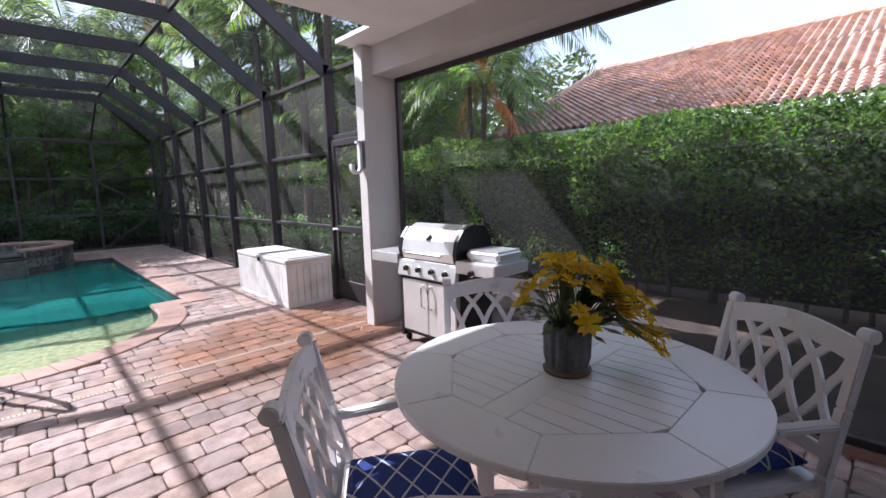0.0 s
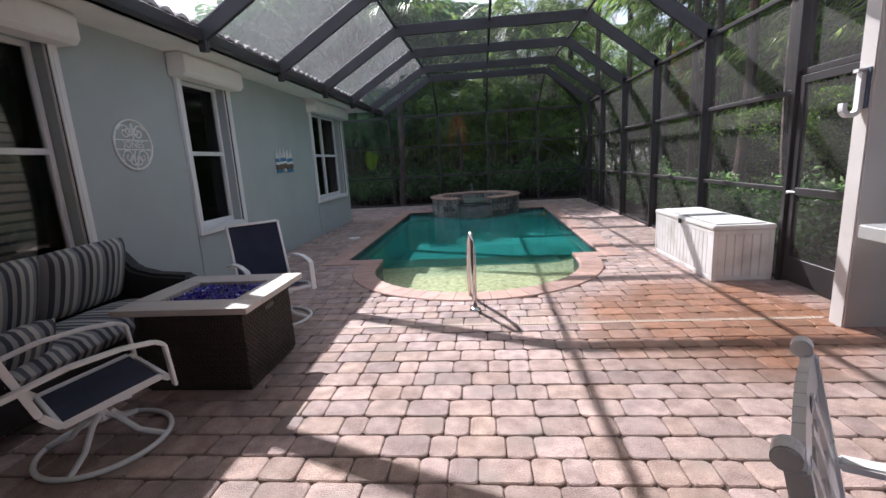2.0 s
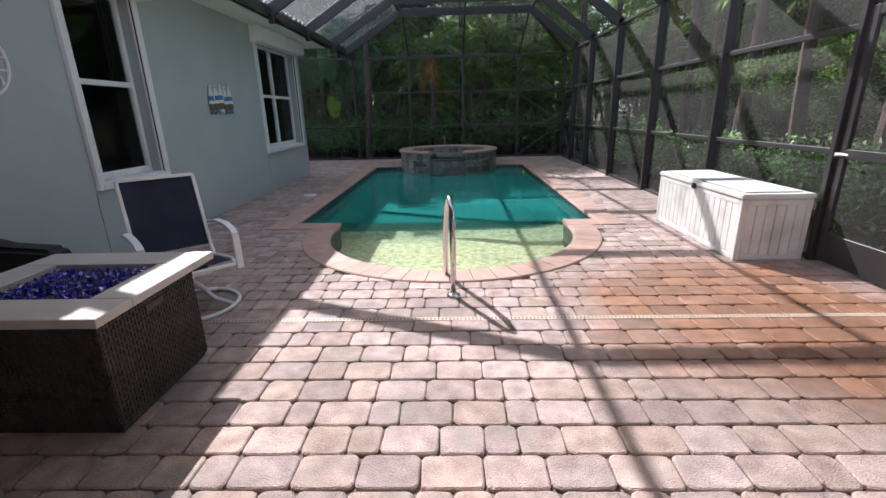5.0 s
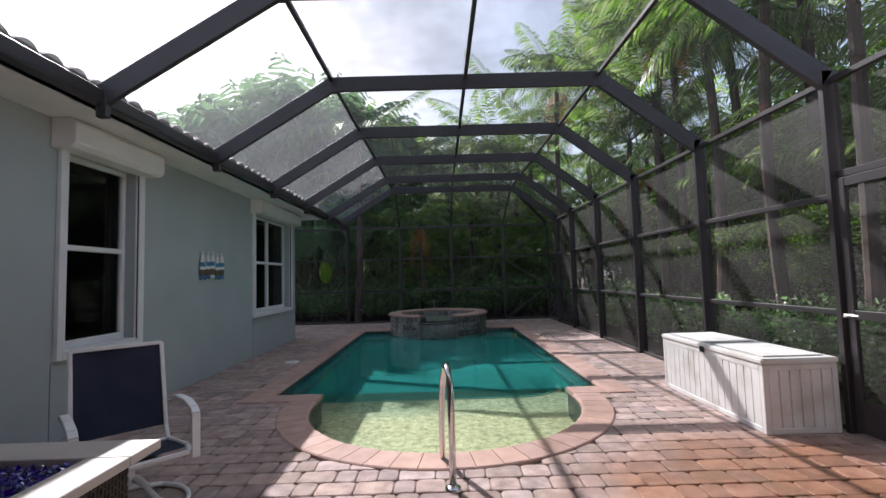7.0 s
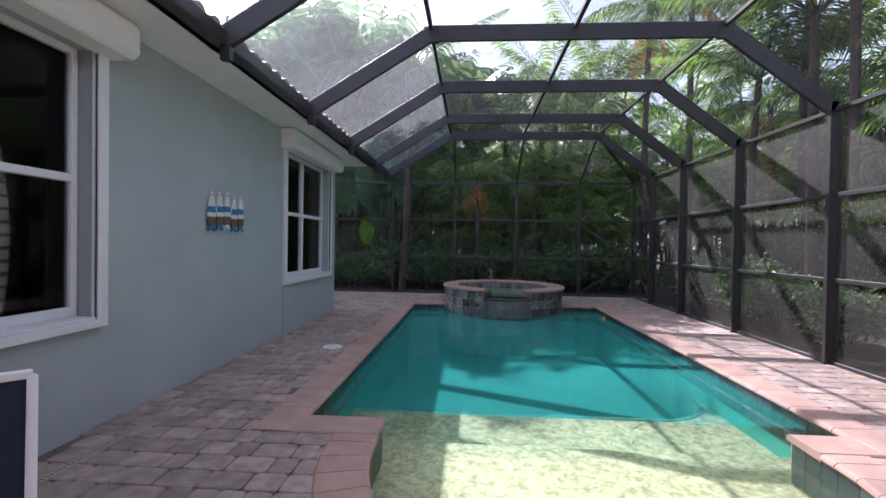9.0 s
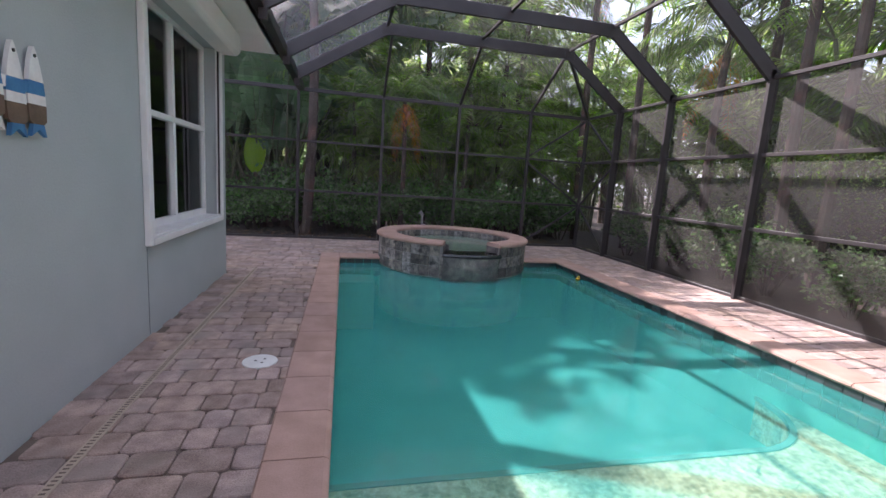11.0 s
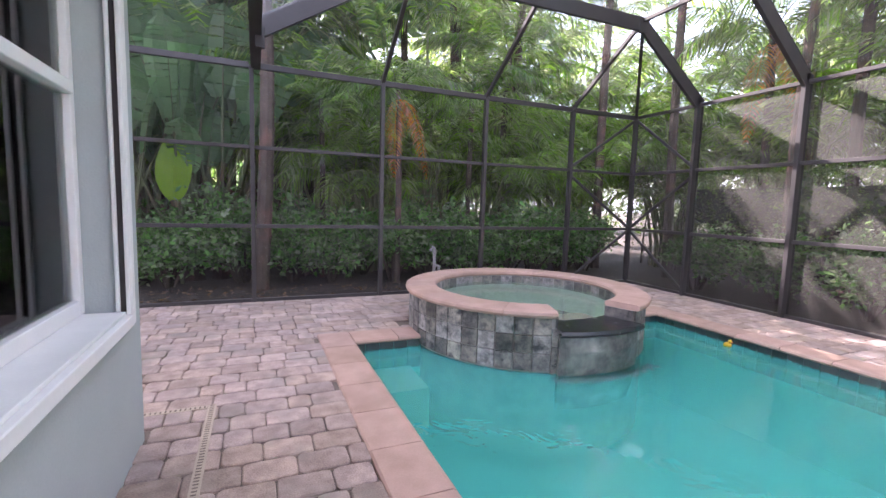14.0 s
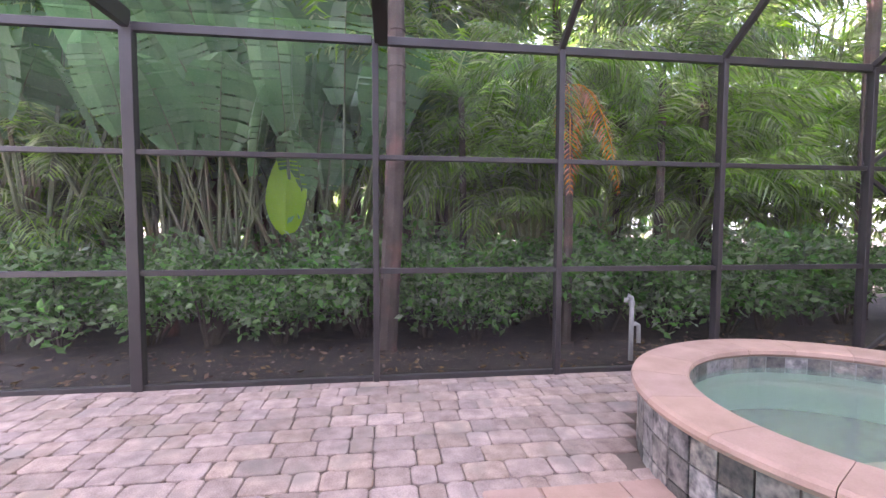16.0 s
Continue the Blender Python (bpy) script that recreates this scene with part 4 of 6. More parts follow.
for a, b in zip(BX, BX[1:]):
    for z0, z1 in zip((0.045, *RAILS), RAILS):
        if z1 > z0:
            sheet("wall_screen", [(a + 0.03, BACK_Y + 0.01, z0), (b - 0.03, BACK_Y + 0.01, z0), (b - 0.03, BACK_Y + 0.01, z1), (a + 0.03, BACK_Y + 0.01, z1)], SCREEN_BACK)
ZR = BEND_Z + 0.09
for a, b in zip(YB, YB[1:]):
    p, q = a + 0.03, b - 0.03
    sheet("roof_screen", [(EAVE_X, p, EAVE_Z + 0.2), (EAVE_X, q, EAVE_Z + 0.2), (BEND_L, q, ZR), (BEND_L, p, ZR)], SCREEN_ROOF_HAZE)
    sheet("roof_screen", [(BEND_L, p, ZR), (BEND_L, q, ZR), (BEND_R, q, ZR), (BEND_R, p, ZR)], SCREEN_TOP)
    sheet("roof_screen", [(BEND_R, p, ZR), (BEND_R, q, ZR), (RX, q, RAILS[2] + 0.1), (RX, p, RAILS[2] + 0.1)], SCREEN_HIP)
y = BAYS[-1]
sheet("roof_screen", [(BEND_L, y, ZR), (BEND_R, y, ZR), (RX, BACK_Y, RAILS[2] + 0.05), (EAVE_X, BACK_Y, RAILS[2] + 0.05)], SCREEN_HIP)
sheet("roof_screen", [(BEND_R, y, ZR), (RX, y, RAILS[2] + 0.1), (RX, BACK_Y, RAILS[2] + 0.05)], SCREEN_HIP)
sheet("roof_screen", [(BEND_L, y, ZR), (EAVE_X, BACK_Y, RAILS[2] + 0.05), (EAVE_X, y, EAVE_Z + 0.2)], SCREEN_HIP)
sheet("roof_screen", [(-9, EAVE_Y + 0.05, RAILS[2] + 0.15), (EAVE_X - 0.08, EAVE_Y + 0.05, RAILS[2] + 0.15), (EAVE_X - 0.08, BACK_Y, RAILS[2] + 0.15), (-9, BACK_Y, RAILS[2] + 0.15)], SCREEN_HIP)
# screens and frame of the lanai opening
for y in (4.05, -2.2):
    member("post", (RX, y, 0.05), (RX, y, 2.76), 0.05, 0.05, (1, 0, 0))
member("rail", (RX, -6.0, 2.735), (RX, 4.07, 2.735), 0.05, 0.05)
member("rail", (RX, -6.0, 0.075), (RX, 4.07, 0.075), 0.05, 0.05)
sheet("wall_screen", [(RX + 0.01, -6, 0.1), (RX + 0.01, 4.05, 0.1), (RX + 0.01, 4.05, 2.71), (RX + 0.01, -6, 2.71)], SCREEN_LANAI)


# ---- things on the deck ----
def facing(x, y, z, fx, fy):
    """A pose at x, y, z whose own +y looks along (fx, fy)."""
    return pose(x, y, z, 0, 0, math.degrees(math.atan2(-fx, fy)))


def cushion(name, mt, parent, sx, sy, sz, m, tufts=(), puff=0.35, nx=20, ny=14):
    """A stuffed cushion: a grid on both sides that bulges to the middle and dips at the tufts."""
    g = Geo()
    v = []
    for side in (1, -1):
        for j in range(ny + 1):
            for i in range(nx + 1):
                u, w = 2 * i / nx - 1, 2 * j / ny - 1
                e = ((1 - u ** 6) * (1 - w ** 6)) ** 0.5 if abs(u) < 1 and abs(w) < 1 else 0.0
                h = sz / 2 * ((1 - puff) * e + puff * math.cos(u * 1.2) * math.cos(w * 1.2) * e)
                for tx, ty in tufts:
                    h -= side * (side > 0) * sz * 0.30 * math.exp(-((u - tx) ** 2 * sx * sx + (w - ty) ** 2 * sy * sy) / 0.006)
                rx = 1 - 0.025 * abs(w) ** 4
                v.append((u * sx / 2 * rx, w * sy / 2 * (1 - 0.03 * abs(u) ** 4), side * max(h, 0.004)))
    k = (nx + 1) * (ny + 1)
    f = []
    for j in range(ny):
        for i in range(nx):
            a = j * (nx + 1) + i
            f += [(a, a + 1, a + nx + 2, a + nx + 1), (k + a + nx + 1, k + a + nx + 2, k + a + 1, k + a)]
    edge = [i for i in range(nx + 1)] + [j * (nx + 1) + nx for j in range(1, ny + 1)] + [ny * (nx + 1) + i for i in range(nx - 1, -1, -1)] + [j * (nx + 1) for j in range(ny - 1, 0, -1)]
    f += [(b, a, k + a, k + b) for a, b in zip(edge, edge[1:] + edge[:1])]
    return g.add(v, f).make(name, mt, parent, smooth=True, m=m)


def lattice_fabric(name, ground, line, size):
    """Navy fabric with a thin pale diamond net."""
    m = mat(name, ground, tuple(c * 0.8 for c in ground), 0.8, 0, 5, 300, 0.2)
    n, ln = m.node_tree.nodes, m.node_tree.links
    tc, sep = n.new("ShaderNodeTexCoord"), n.new("ShaderNodeSeparateXYZ")
    ln.new(tc.outputs["Object"], sep.inputs[0])
    masks = []
    for s in (1, -1):
        comb, sc, fr, sub, ab, gt = (n.new("ShaderNodeMath") for _ in range(6))
        comb.operation, sc.operation, fr.operation, sub.operation, ab.operation, gt.operation = "MULTIPLY_ADD", "MULTIPLY", "FRACT", "SUBTRACT", "ABSOLUTE", "GREATER_THAN"
        comb.inputs[1].default_value = s * 0.62
        ln.new(sep.outputs["X"], comb.inputs[0])
        ln.new(sep.outputs["Y"], comb.inputs[2])
        sc.inputs[1].default_value = 1 / size
        ln.new(comb.outputs[0], sc.inputs[0])
        ln.new(sc.outputs[0], fr.inputs[0])
        ln.new(fr.outputs[0], sub.inputs[0])
        sub.inputs[1].default_value = 0.5
        ln.new(sub.outputs[0], ab.inputs[0])
        ln.new(ab.outputs[0], gt.inputs[0])
        gt.inputs[1].default_value = 0.455
        masks.append(gt)
    mx = n.new("ShaderNodeMath")
    mx.operation = "MAXIMUM"
    ln.new(masks[0].outputs[0], mx.inputs[0])
    ln.new(masks[1].outputs[0], mx.inputs[1])
    b = n["Principled BSDF"]
    mix = n.new("ShaderNodeMix")
    mix.data_type = "RGBA"
    mix.inputs["B"].default_value = (*line, 1)
    ln.new(b.inputs["Base Color"].links[0].from_socket, mix.inputs["A"])
    ln.new(mx.outputs[0], mix.inputs["Factor"])
    ln.new(mix.outputs["Result"], b.inputs["Base Color"])
    return m


NETBLUE = lattice_fabric("navy_net_fabric", (0.02, 0.05, 0.25), (0.6, 0.62, 0.65), 0.105)


# round dining table
def round_table(m, r, h):
    t = thing("dining_table", m, "round white painted dining table with a slatted top", "table")
    top = h - 0.03
    NS = 8
    for k in range(NS):                                 # rim segments
        a0, a1 = (2 * math.pi * (k + 0.5 + f) / NS for f in (0.002, 0.998))
        inner = r * 0.74 * math.cos(math.pi / NS)
        prof_n = 9
        outer = [(r * math.cos(a0 + (a1 - a0) * j / prof_n), r * math.sin(a0 + (a1 - a0) * j / prof_n)) for j in range(prof_n + 1)]
        inn = [(r * 0.72 * math.cos(a1), r * 0.72 * math.sin(a1)), (r * 0.72 * math.cos(a0), r * 0.72 * math.sin(a0))]
        Geo().prism(outer + inn, top, h).make("rim", PAINTW, t, 0.003)
    ri = r * 0.72 * math.cos(math.pi / NS) - 0.0015
    Geo().box(-ri, ri, -0.055, 0.055, top, h - 0.001).make("cross_rail", PAINTW, t, 0.003, seg=1)
    for s in (-1, 1):
        n, pitch = 12, 2 * ri / 12
        for i in range(n):
            x0, x1 = -ri + i * pitch + 0.0022, -ri + (i + 1) * pitch - 0.0022
            ya, yb = (min(ri, ri * math.sqrt(2) - abs(x)) - 0.001 for x in (x0, x1))
            poly = [(x0, 0.058), (x1, 0.058), (x1, yb), (x0, ya)]
            if s < 0:
                poly = [(x, -y) for x, y in reversed(poly)]
            Geo().prism(poly, top + 0.002, h - 0.001).make("slat", PAINTW, t, 0.0015, seg=1)
    g = Geo()
    for a in range(4):
        d = pose(0, 0, 0, 0, 0, 45 + 90 * a)
        g.box(0.30, 0.37, -0.035, 0.035, 0, top - 0.07, d)
        g.box(0.0, 0.37, -0.02, 0.02, 0.18, 0.24, d)
        g.box(0.0, r * 0.9, -0.025, 0.025, top - 0.07, top - 0.002, d)
    g.make("base", PAINTW, t, 0.006)
    Geo().lathe([(0.0, top + 0.012), (r * 0.9, top + 0.012), (r * 0.9, top - 0.004), (0.0, top - 0.004)], 40).make("underlay", PAINTW, t)
    g = Geo().lathe([(0.47, top - 0.09), (0.47, top - 0.003), (0.44, top - 0.003), (0.44, top - 0.09), (0.47, top - 0.09)], 40)
    g.make("apron", PAINTW, t)
    return t


TABLE = (1.57, 0.94)
round_table(pose(*TABLE, 0), 0.70, 0.78)


def lattice_chair(m):
    """White dining armchair: finials, crest rail, back of crossing curves, curved arms, cushion."""
    c = thing("dining_armchair", m, "white painted lattice-back armchair with a navy net cushion", "chair", "chairs round the table")
    W, H = 0.585, 0.98
    yb, lean = -0.24, 0.13

    def back(x, z):
        return Vector((x, yb - lean * max(z - 0.42, 0) / 0.56, z))
    for s in (-1, 1):
        x = s * W / 2
        g = Geo()
        pts = [Vector((x, yb - 0.05, 0)), Vector((x, yb, 0.22)), back(x, 0.44), back(x, 0.7), back(x, H - 0.03)]
        for a, b in zip(pts, pts[1:]):
            g.bar(a, b, 0.042, 0.042, (0, 1, 0))
        g.make("back_post", PAINTW, c, 0.006)
        p = back(x, H - 0.01)
        g = Geo().tube([p + Vector((-0.026 * 1, -0.012, 0)), p + Vector((0.026, -0.012, 0))], 0.027, 14)
        g.make("finial", PAINTW, c, 0.004, smooth=False)
        g = Geo()
        pa = [Vector((x, yb - 0.03, 0.64)), Vector((x + s * 0.02, 0.02, 0.665)), Vector((x + s * 0.035, 0.18, 0.65)), Vector((x + s * 0.03, 0.27, 0.635))]
        for a, b in zip(pa, pa[1:]):
            g.bar(a, b, 0.052, 0.028)
        g.make("arm", PAINTW, c, 0.006)
        g = Geo().bar((x + s * 0.01, 0.23, 0), (x + s * 0.012, 0.21, 0.42), 0.042, 0.042, (0, 1, 0))
        g.bar((x + s * 0.012, 0.21, 0.42), (x + s * 0.03, 0.24, 0.63), 0.035, 0.035, (0, 1, 0))
        g.make("front_leg", PAINTW, c, 0.006)
    g = Geo()                                           # crest rail, higher in the middle
    n = 10
    for k in range(n):
        xa, xb = -W / 2 + 0.02 + (W - 0.04) * k / n, -W / 2 + 0.02 + (W - 0.04) * (k + 1) / n
        za, zb = (H - 0.075 + 0.045 * math.cos(math.pi * xx / W) for xx in (xa, xb))
        g.bar(back(xa, za), back(xb, zb), 0.024, 0.085, (0, -0.2, 1))
    g.bar(back(-W / 2 + 0.02, 0.52), back(W / 2 - 0.02, 0.52), 0.024, 0.05, (0, -0.2, 1))
    g.make("crest_rail", PAINTW, c)
    p = back(0, H - 0.035)
    Geo().box(-0.028, 0.028, p.y + 0.0125, p.y + 0.016, p.z - 0.013, p.z + 0.013).make("plate", BRUSHED, c)
    z0, z1 = 0.54, H - 0.075
    for k in range(4):
        for s in (-1, 1):
            g = Geo()
            x0 = -W / 2 + 0.02 + (W - 0.04) * (k + 0.5) / 4 - s * 0.125
            pts = []
            for j in range(9):
                u = j / 8
                x = x0 + s * 0.25 * (u + 0.07 * math.sin(2 * math.pi * u))
                x = min(max(x, -W / 2 + 0.03), W / 2 - 0.03)
                pts.append(back(x, z0 + (z1 - z0) * u) + Vector((0, 0.004 * s, 0)))
            for a, b in zip(pts, pts[1:]):
                g.bar(a, b, 0.026, 0.018, (0, 1, 0.2))
            g.make("lattice_slat", PAINTW, c)
    g = Geo().box(-W / 2, W / 2, -0.25, 0.25, 0.385, 0.425)
    g.box(-W / 2 + 0.01, W / 2 - 0.01, 0.20, 0.225, 0.31, 0.385)
    g.make("seat", PAINTW, c, 0.008)
    cushion("seat_cushion", NETBLUE, c, 0.50, 0.47, 0.085, pose(0, 0.0, 0.465), (), 0.3)
    return c


ch = lattice_chair(facing(0.917, 1.155, 0, 0.815, -0.58))
copy_thing(ch, facing(2.03, 0.53, 0, -0.82, 0.57))
copy_thing(ch, facing(1.80, 1.46, 0, -0.72, -0.69))

# potted flowers on the table
pot = thing("flower_pot", pose(1.585, 0.94, 0.78), "ribbed dark grey pot of yellow daisy-like flowers on the table", "potted flowers")
pot.scale = (1.2, 1.2, 1.2)
prof = [(0.0, 0.012), (0.062, 0.012), (0.07, 0.02), (0.076, 0.06), (0.078, 0.15), (0.072, 0.165), (0.064, 0.16), (0.062, 0.14), (0.0, 0.138)]
g = Geo()
n = 36
v = []
for r, z in prof:
    for j in range(n):
        q = r + (0.004 if j % 3 else -0.004) * (0.02 < z < 0.155 and r > 0.065) + 0.002 * noise.noise(Vector((j, z * 40, 0)))
        a = 2 * math.pi * j / n
        v.append((q * math.cos(a), q * math.sin(a), z))
g.add(v, [(i * n + j, i * n + (j + 1) % n, (i + 1) * n + (j + 1) % n, (i + 1) * n + j) for i in range(len(prof) - 1) for j in range(n)])
g.make("pot", POT, pot)
Geo().lathe([(0.0, 0), (0.078, 0), (0.082, 0.01), (0.07, 0.014), (0.0, 0.014)], 30).make("saucer", mat("brown_saucer", (0.20, 0.15, 0.11), None, 0.6), pot)
random.seed(3)
st, lf, pt = Geo(), Geo(), Geo()
for k in range(96):
    right = random.random() < 0.45
    a = radians(-45) + random.uniform(-0.5, 0.5) if right else random.uniform(0, 2 * math.pi)
    rr = random.uniform(0.1, 0.30) if right else random.uniform(0.02, 0.19)
    z = 0.34 - 0.9 * max(rr - 0.12, 0) + random.uniform(-0.08, 0.05) - (0.5 * rr * rr)
    top = Vector((rr * math.cos(a), rr * math.sin(a), z))
    st.tube([(0.02 * math.cos(a), 0.02 * math.sin(a), 0.14), (top.x * 0.55, top.y * 0.55, max(z, 0.2) * 0.85 + 0.03), top], [0.003, 0.0025, 0.002], 4)
    nrm = (Vector((top.x, top.y, 0.12)) + Vector((random.uniform(-0.1, 0.1), random.uniform(-0.1, 0.1), 0.05))).normalized()
    s = nrm.cross(Vector((0.2, 0.1, 1))).normalized()
    u = s.cross(nrm)
    R = random.uniform(0.033, 0.048)
    for j in range(9):
        b = 2 * math.pi * j / 9 + random.uniform(-0.2, 0.2)
        d, e = s * math.cos(b) + u * math.sin(b), -s * math.sin(b) + u * math.cos(b)
        lift = nrm * R * random.uniform(0.1, 0.6)
        pt.add([top, top + d * R * 0.6 + e * R * 0.24 + lift * 0.7, top + d * R + lift * 0.6, top + d * R * 0.6 - e * R * 0.24 + lift * 0.7], [(0, 1, 2, 3)])
    pt.lathe([(0.007, 0), (0.005, 0.006), (0.0, 0.007)], 6, Matrix.Translation(top))
for k in range(70):
    a, rr, z = random.uniform(0, 6.28), random.uniform(0.02, 0.12), random.uniform(0.15, 0.27)
    p, d = Vector((rr * math.cos(a), rr * math.sin(a), z)), Vector((math.cos(a), math.sin(a), random.uniform(-0.4, 0.9))).normalized()
    s = d.cross(Vector((0, 0, 1))).normalized()
    L = random.uniform(0.05, 0.09)
    lf.add([p, p + d * L * 0.5 + s * L * 0.2, p + d * L, p + d * L * 0.5 - s * L * 0.2], [(0, 1, 2), (0, 2, 3)])
st.make("stems", FLOWERLEAF, pot)
tagged(lf.make("leaves", FLOWERLEAF, pot), kind="stuff")
tagged(pt.make("petals", PETAL, pot), "yellow petals", kind="stuff")

# gas grill by the column; its own +y is its front
grill = thing("gas_grill", facing(2.98, 3.08, 0, -1, 0), "stainless steel gas grill with two doors and side shelves", "grill")
F, B, HW = 0.25, -0.22, 0.40                            # front, back, half width
Geo().box(-HW, HW, B, F - 0.02, 0.10, 0.86).make("cabinet", BLACK, grill, 0.006)
for s in (-1, 1):
    x0, x1 = sorted((s * 0.003, s * (HW - 0.03)))
    d = Geo().box(x0, x1, F - 0.018, F, 0.14, 0.66).make("door", BRUSHED, grill, 0.006)
    hx = s * 0.05
    hd = Geo().tube([(hx, F, 0.40), (hx, F + 0.035, 0.42), (hx, F + 0.038, 0.52), (hx, F + 0.035, 0.60), (hx, F, 0.62)], 0.009, 8).make("handle", STEEL, grill, smooth=True)
    Geo().box(s * HW - 0.022, s * HW + 0.022, F - 0.05, F - 0.005, 0.06, 0.70).make("leg", BLACK, grill, 0.004)
    for yy in (F - 0.06, B + 0.05):
        g = Geo().tube([(s * (HW - 0.03) - 0.014, yy, 0.032), (s * (HW - 0.03) + 0.014, yy, 0.032)], 0.032, 12)
        g.box(s * (HW - 0.03) - 0.02, s * (HW - 0.03) + 0.02, yy - 0.015, yy + 0.015, 0.05, 0.10)
        g.make("caster", BLACK, grill)
g = Geo()
g.add([(-HW, F - 0.02, 0.68), (HW, F - 0.02, 0.68), (HW, F + 0.035, 0.70), (-HW, F + 0.035, 0.70), (-HW, F - 0.02, 0.86), (HW, F - 0.02, 0.86), (HW, F + 0.01, 0.85), (-HW, F + 0.01, 0.85)],
      [(3, 2, 1, 0), (4, 5, 6, 7), (0, 1, 5, 4), (1, 2, 6, 5), (2, 3, 7, 6), (3, 0, 4, 7)])
g.make("control_panel", BRUSHED, grill, 0.005)


def knob(x, y, z):
    Geo().tube([(x, y, z), (x, y + 0.008, z)], 0.033, 18).make("bezel", STEEL, grill)
    Geo().tube([(x, y + 0.008, z), (x, y + 0.035, z)], 0.022, 16).box(x - 0.004, x + 0.004, y + 0.035, y + 0.043, z - 0.02, z + 0.02).make("knob", BLACK, grill)


for x in (-0.28, -0.10, 0.08, 0.26):
    knob(x, F + 0.025, 0.775)
for s in (-1, 1):
    x0, x1 = sorted((s * HW, s * (HW + 0.44)))
    Geo().box(x0, x1, B + 0.03, F + 0.03, 0.80, 0.905).make("side_shelf", BRUSHED, grill, 0.008)
knob(-HW - 0.2, F + 0.03, 0.82)
Geo().box(-HW - 0.41, -HW - 0.04, B + 0.06, F - 0.06, 0.907, 1.0).make("burner_lid", BRUSHED, grill, 0.025, seg=3)
prof = [(F - 0.01, 0.87), (F + 0.005, 0.95), (F - 0.02, 1.06), (F - 0.10, 1.16), (F - 0.2, 1.20), (B + 0.1, 1.18), (B + 0.02, 1.08), (B, 0.87)]
k = len(prof)
for x0, x1, mt, nm in ((-HW + 0.045, HW - 0.045, BRUSHED, "hood"), (-HW, -HW + 0.045, BLACK, "hood_end"), (HW - 0.045, HW, BLACK, "hood_end")):
    e = 0.006 if nm == "hood_end" else 0.0
    Geo().add([(x, y + (e if y > 0 else -e), z + (e if z > 1 else 0)) for x in (x0, x1) for y, z in prof], [(j, (j + 1) % k, k + (j + 1) % k, k + j) for j in range(k)] + [tuple(range(k - 1, -1, -1)), tuple(range(k, 2 * k))]).make(nm, mt, grill)
g = Geo().tube([(-0.24, F + 0.045, 0.93), (0.24, F + 0.045, 0.93)], 0.012, 10)
for x in (-0.22, 0.22):
    g.tube([(x, F - 0.005, 0.93), (x, F + 0.045, 0.93)], 0.008, 8)
g.make("hood_handle", STEEL, grill)
g = Geo().tube([(0.0, F - 0.035, 1.085), (0.0, F - 0.016, 1.098)], 0.034, 20)
g.make("gauge", BLACK, grill)
Geo().tube([(0.0, F - 0.02, 1.095), (0.0, F - 0.012, 1.101)], 0.026, 20).make("gauge_dial", WHITEPAINT, grill)

# storage box against the screen wall
box = thing("deck_box", pose(2.475, 5.56, 0), "white resin deck storage box with a closed lid", "storage box")
BW, BL, BH = 0.66, 1.73, 0.595
Geo().box(0.03, BW - 0.02, 0.03, BL - 0.02, 0.02, BH).make("core", RESIN, box)
nb_ = 16
for k in range(nb_):
    y0 = 0.05 + (BL - 0.10) * k / nb_
    Geo().box(0.004, 0.035, y0 + 0.003, y0 + (BL - 0.10) / nb_ - 0.003, 0.05, BH - 0.05).make("plank", RESIN, box, 0.003, seg=1)
for k in range(6):
    x0 = 0.05 + (BW - 0.10) * k / 6
    Geo().box(x0 + 0.003, x0 + (BW - 0.1) / 6 - 0.003, 0.004, 0.035, 0.05, BH - 0.05).make("plank", RESIN, box, 0.003, seg=1)
g = Geo()
for x0, x1, y0, y1, z0, z1 in ((0, 0.05, 0, 0.05, 0, BH), (0, 0.05, BL - 0.05, BL, 0, BH), (BW - 0.05, BW, 0, 0.05, 0, BH),
                               (0, 0.03, 0.05, BL - 0.05, 0, 0.05), (0, 0.03, 0.05, BL - 0.05, BH - 0.05, BH), (0.05, BW - 0.05, 0, 0.03, 0, 0.05), (0.05, BW - 0.05, 0, 0.03, BH - 0.05, BH)):
    g.box(x0, x1, y0, y1, z0, z1)
g.make("frame", RESIN, box, 0.004, seg=1)
Geo().box(-0.012, BW + 0.01, -0.012, BL + 0.012, BH + 0.003, BH + 0.055).make("lid", RESIN, box, 0.012)
for a, b in ((0.06, BL / 2 - 0.04), (BL / 2 + 0.04, BL - 0.06)):
    Geo().box(0.05, BW - 0.06, a, b, BH + 0.05, BH + 0.068).make("lid_panel", RESIN, box, 0.010)
Geo().box(-0.022, -0.0125, BL / 2 - 0.04, BL / 2 + 0.04, BH - 0.03, BH + 0.03).make("latch", BLACK, box, 0.003)

# chrome hand rail at the entry shelf
rail = thing("pool_handrail", pose(-0.262, 4.76, 0), "polished steel handrail at the pool's shallow end", "handrail")
pts = [(0, 0, 0), (0, 0, 0.30), (0, 0, 0.60), (-0.005, 0.02, 0.70), (-0.012, 0.07, 0.775), (-0.022, 0.15, 0.80), (-0.036, 0.24, 0.77), (-0.05, 0.32, 0.68), (-0.06, 0.37, 0.55), (-0.07, 0.42, 0.3), (-0.07, 0.50, -0.02), (-0.06, 0.62, -0.36)]
Geo().tube(pts, 0.024, 14).make("tube", STEEL, rail, smooth=True)
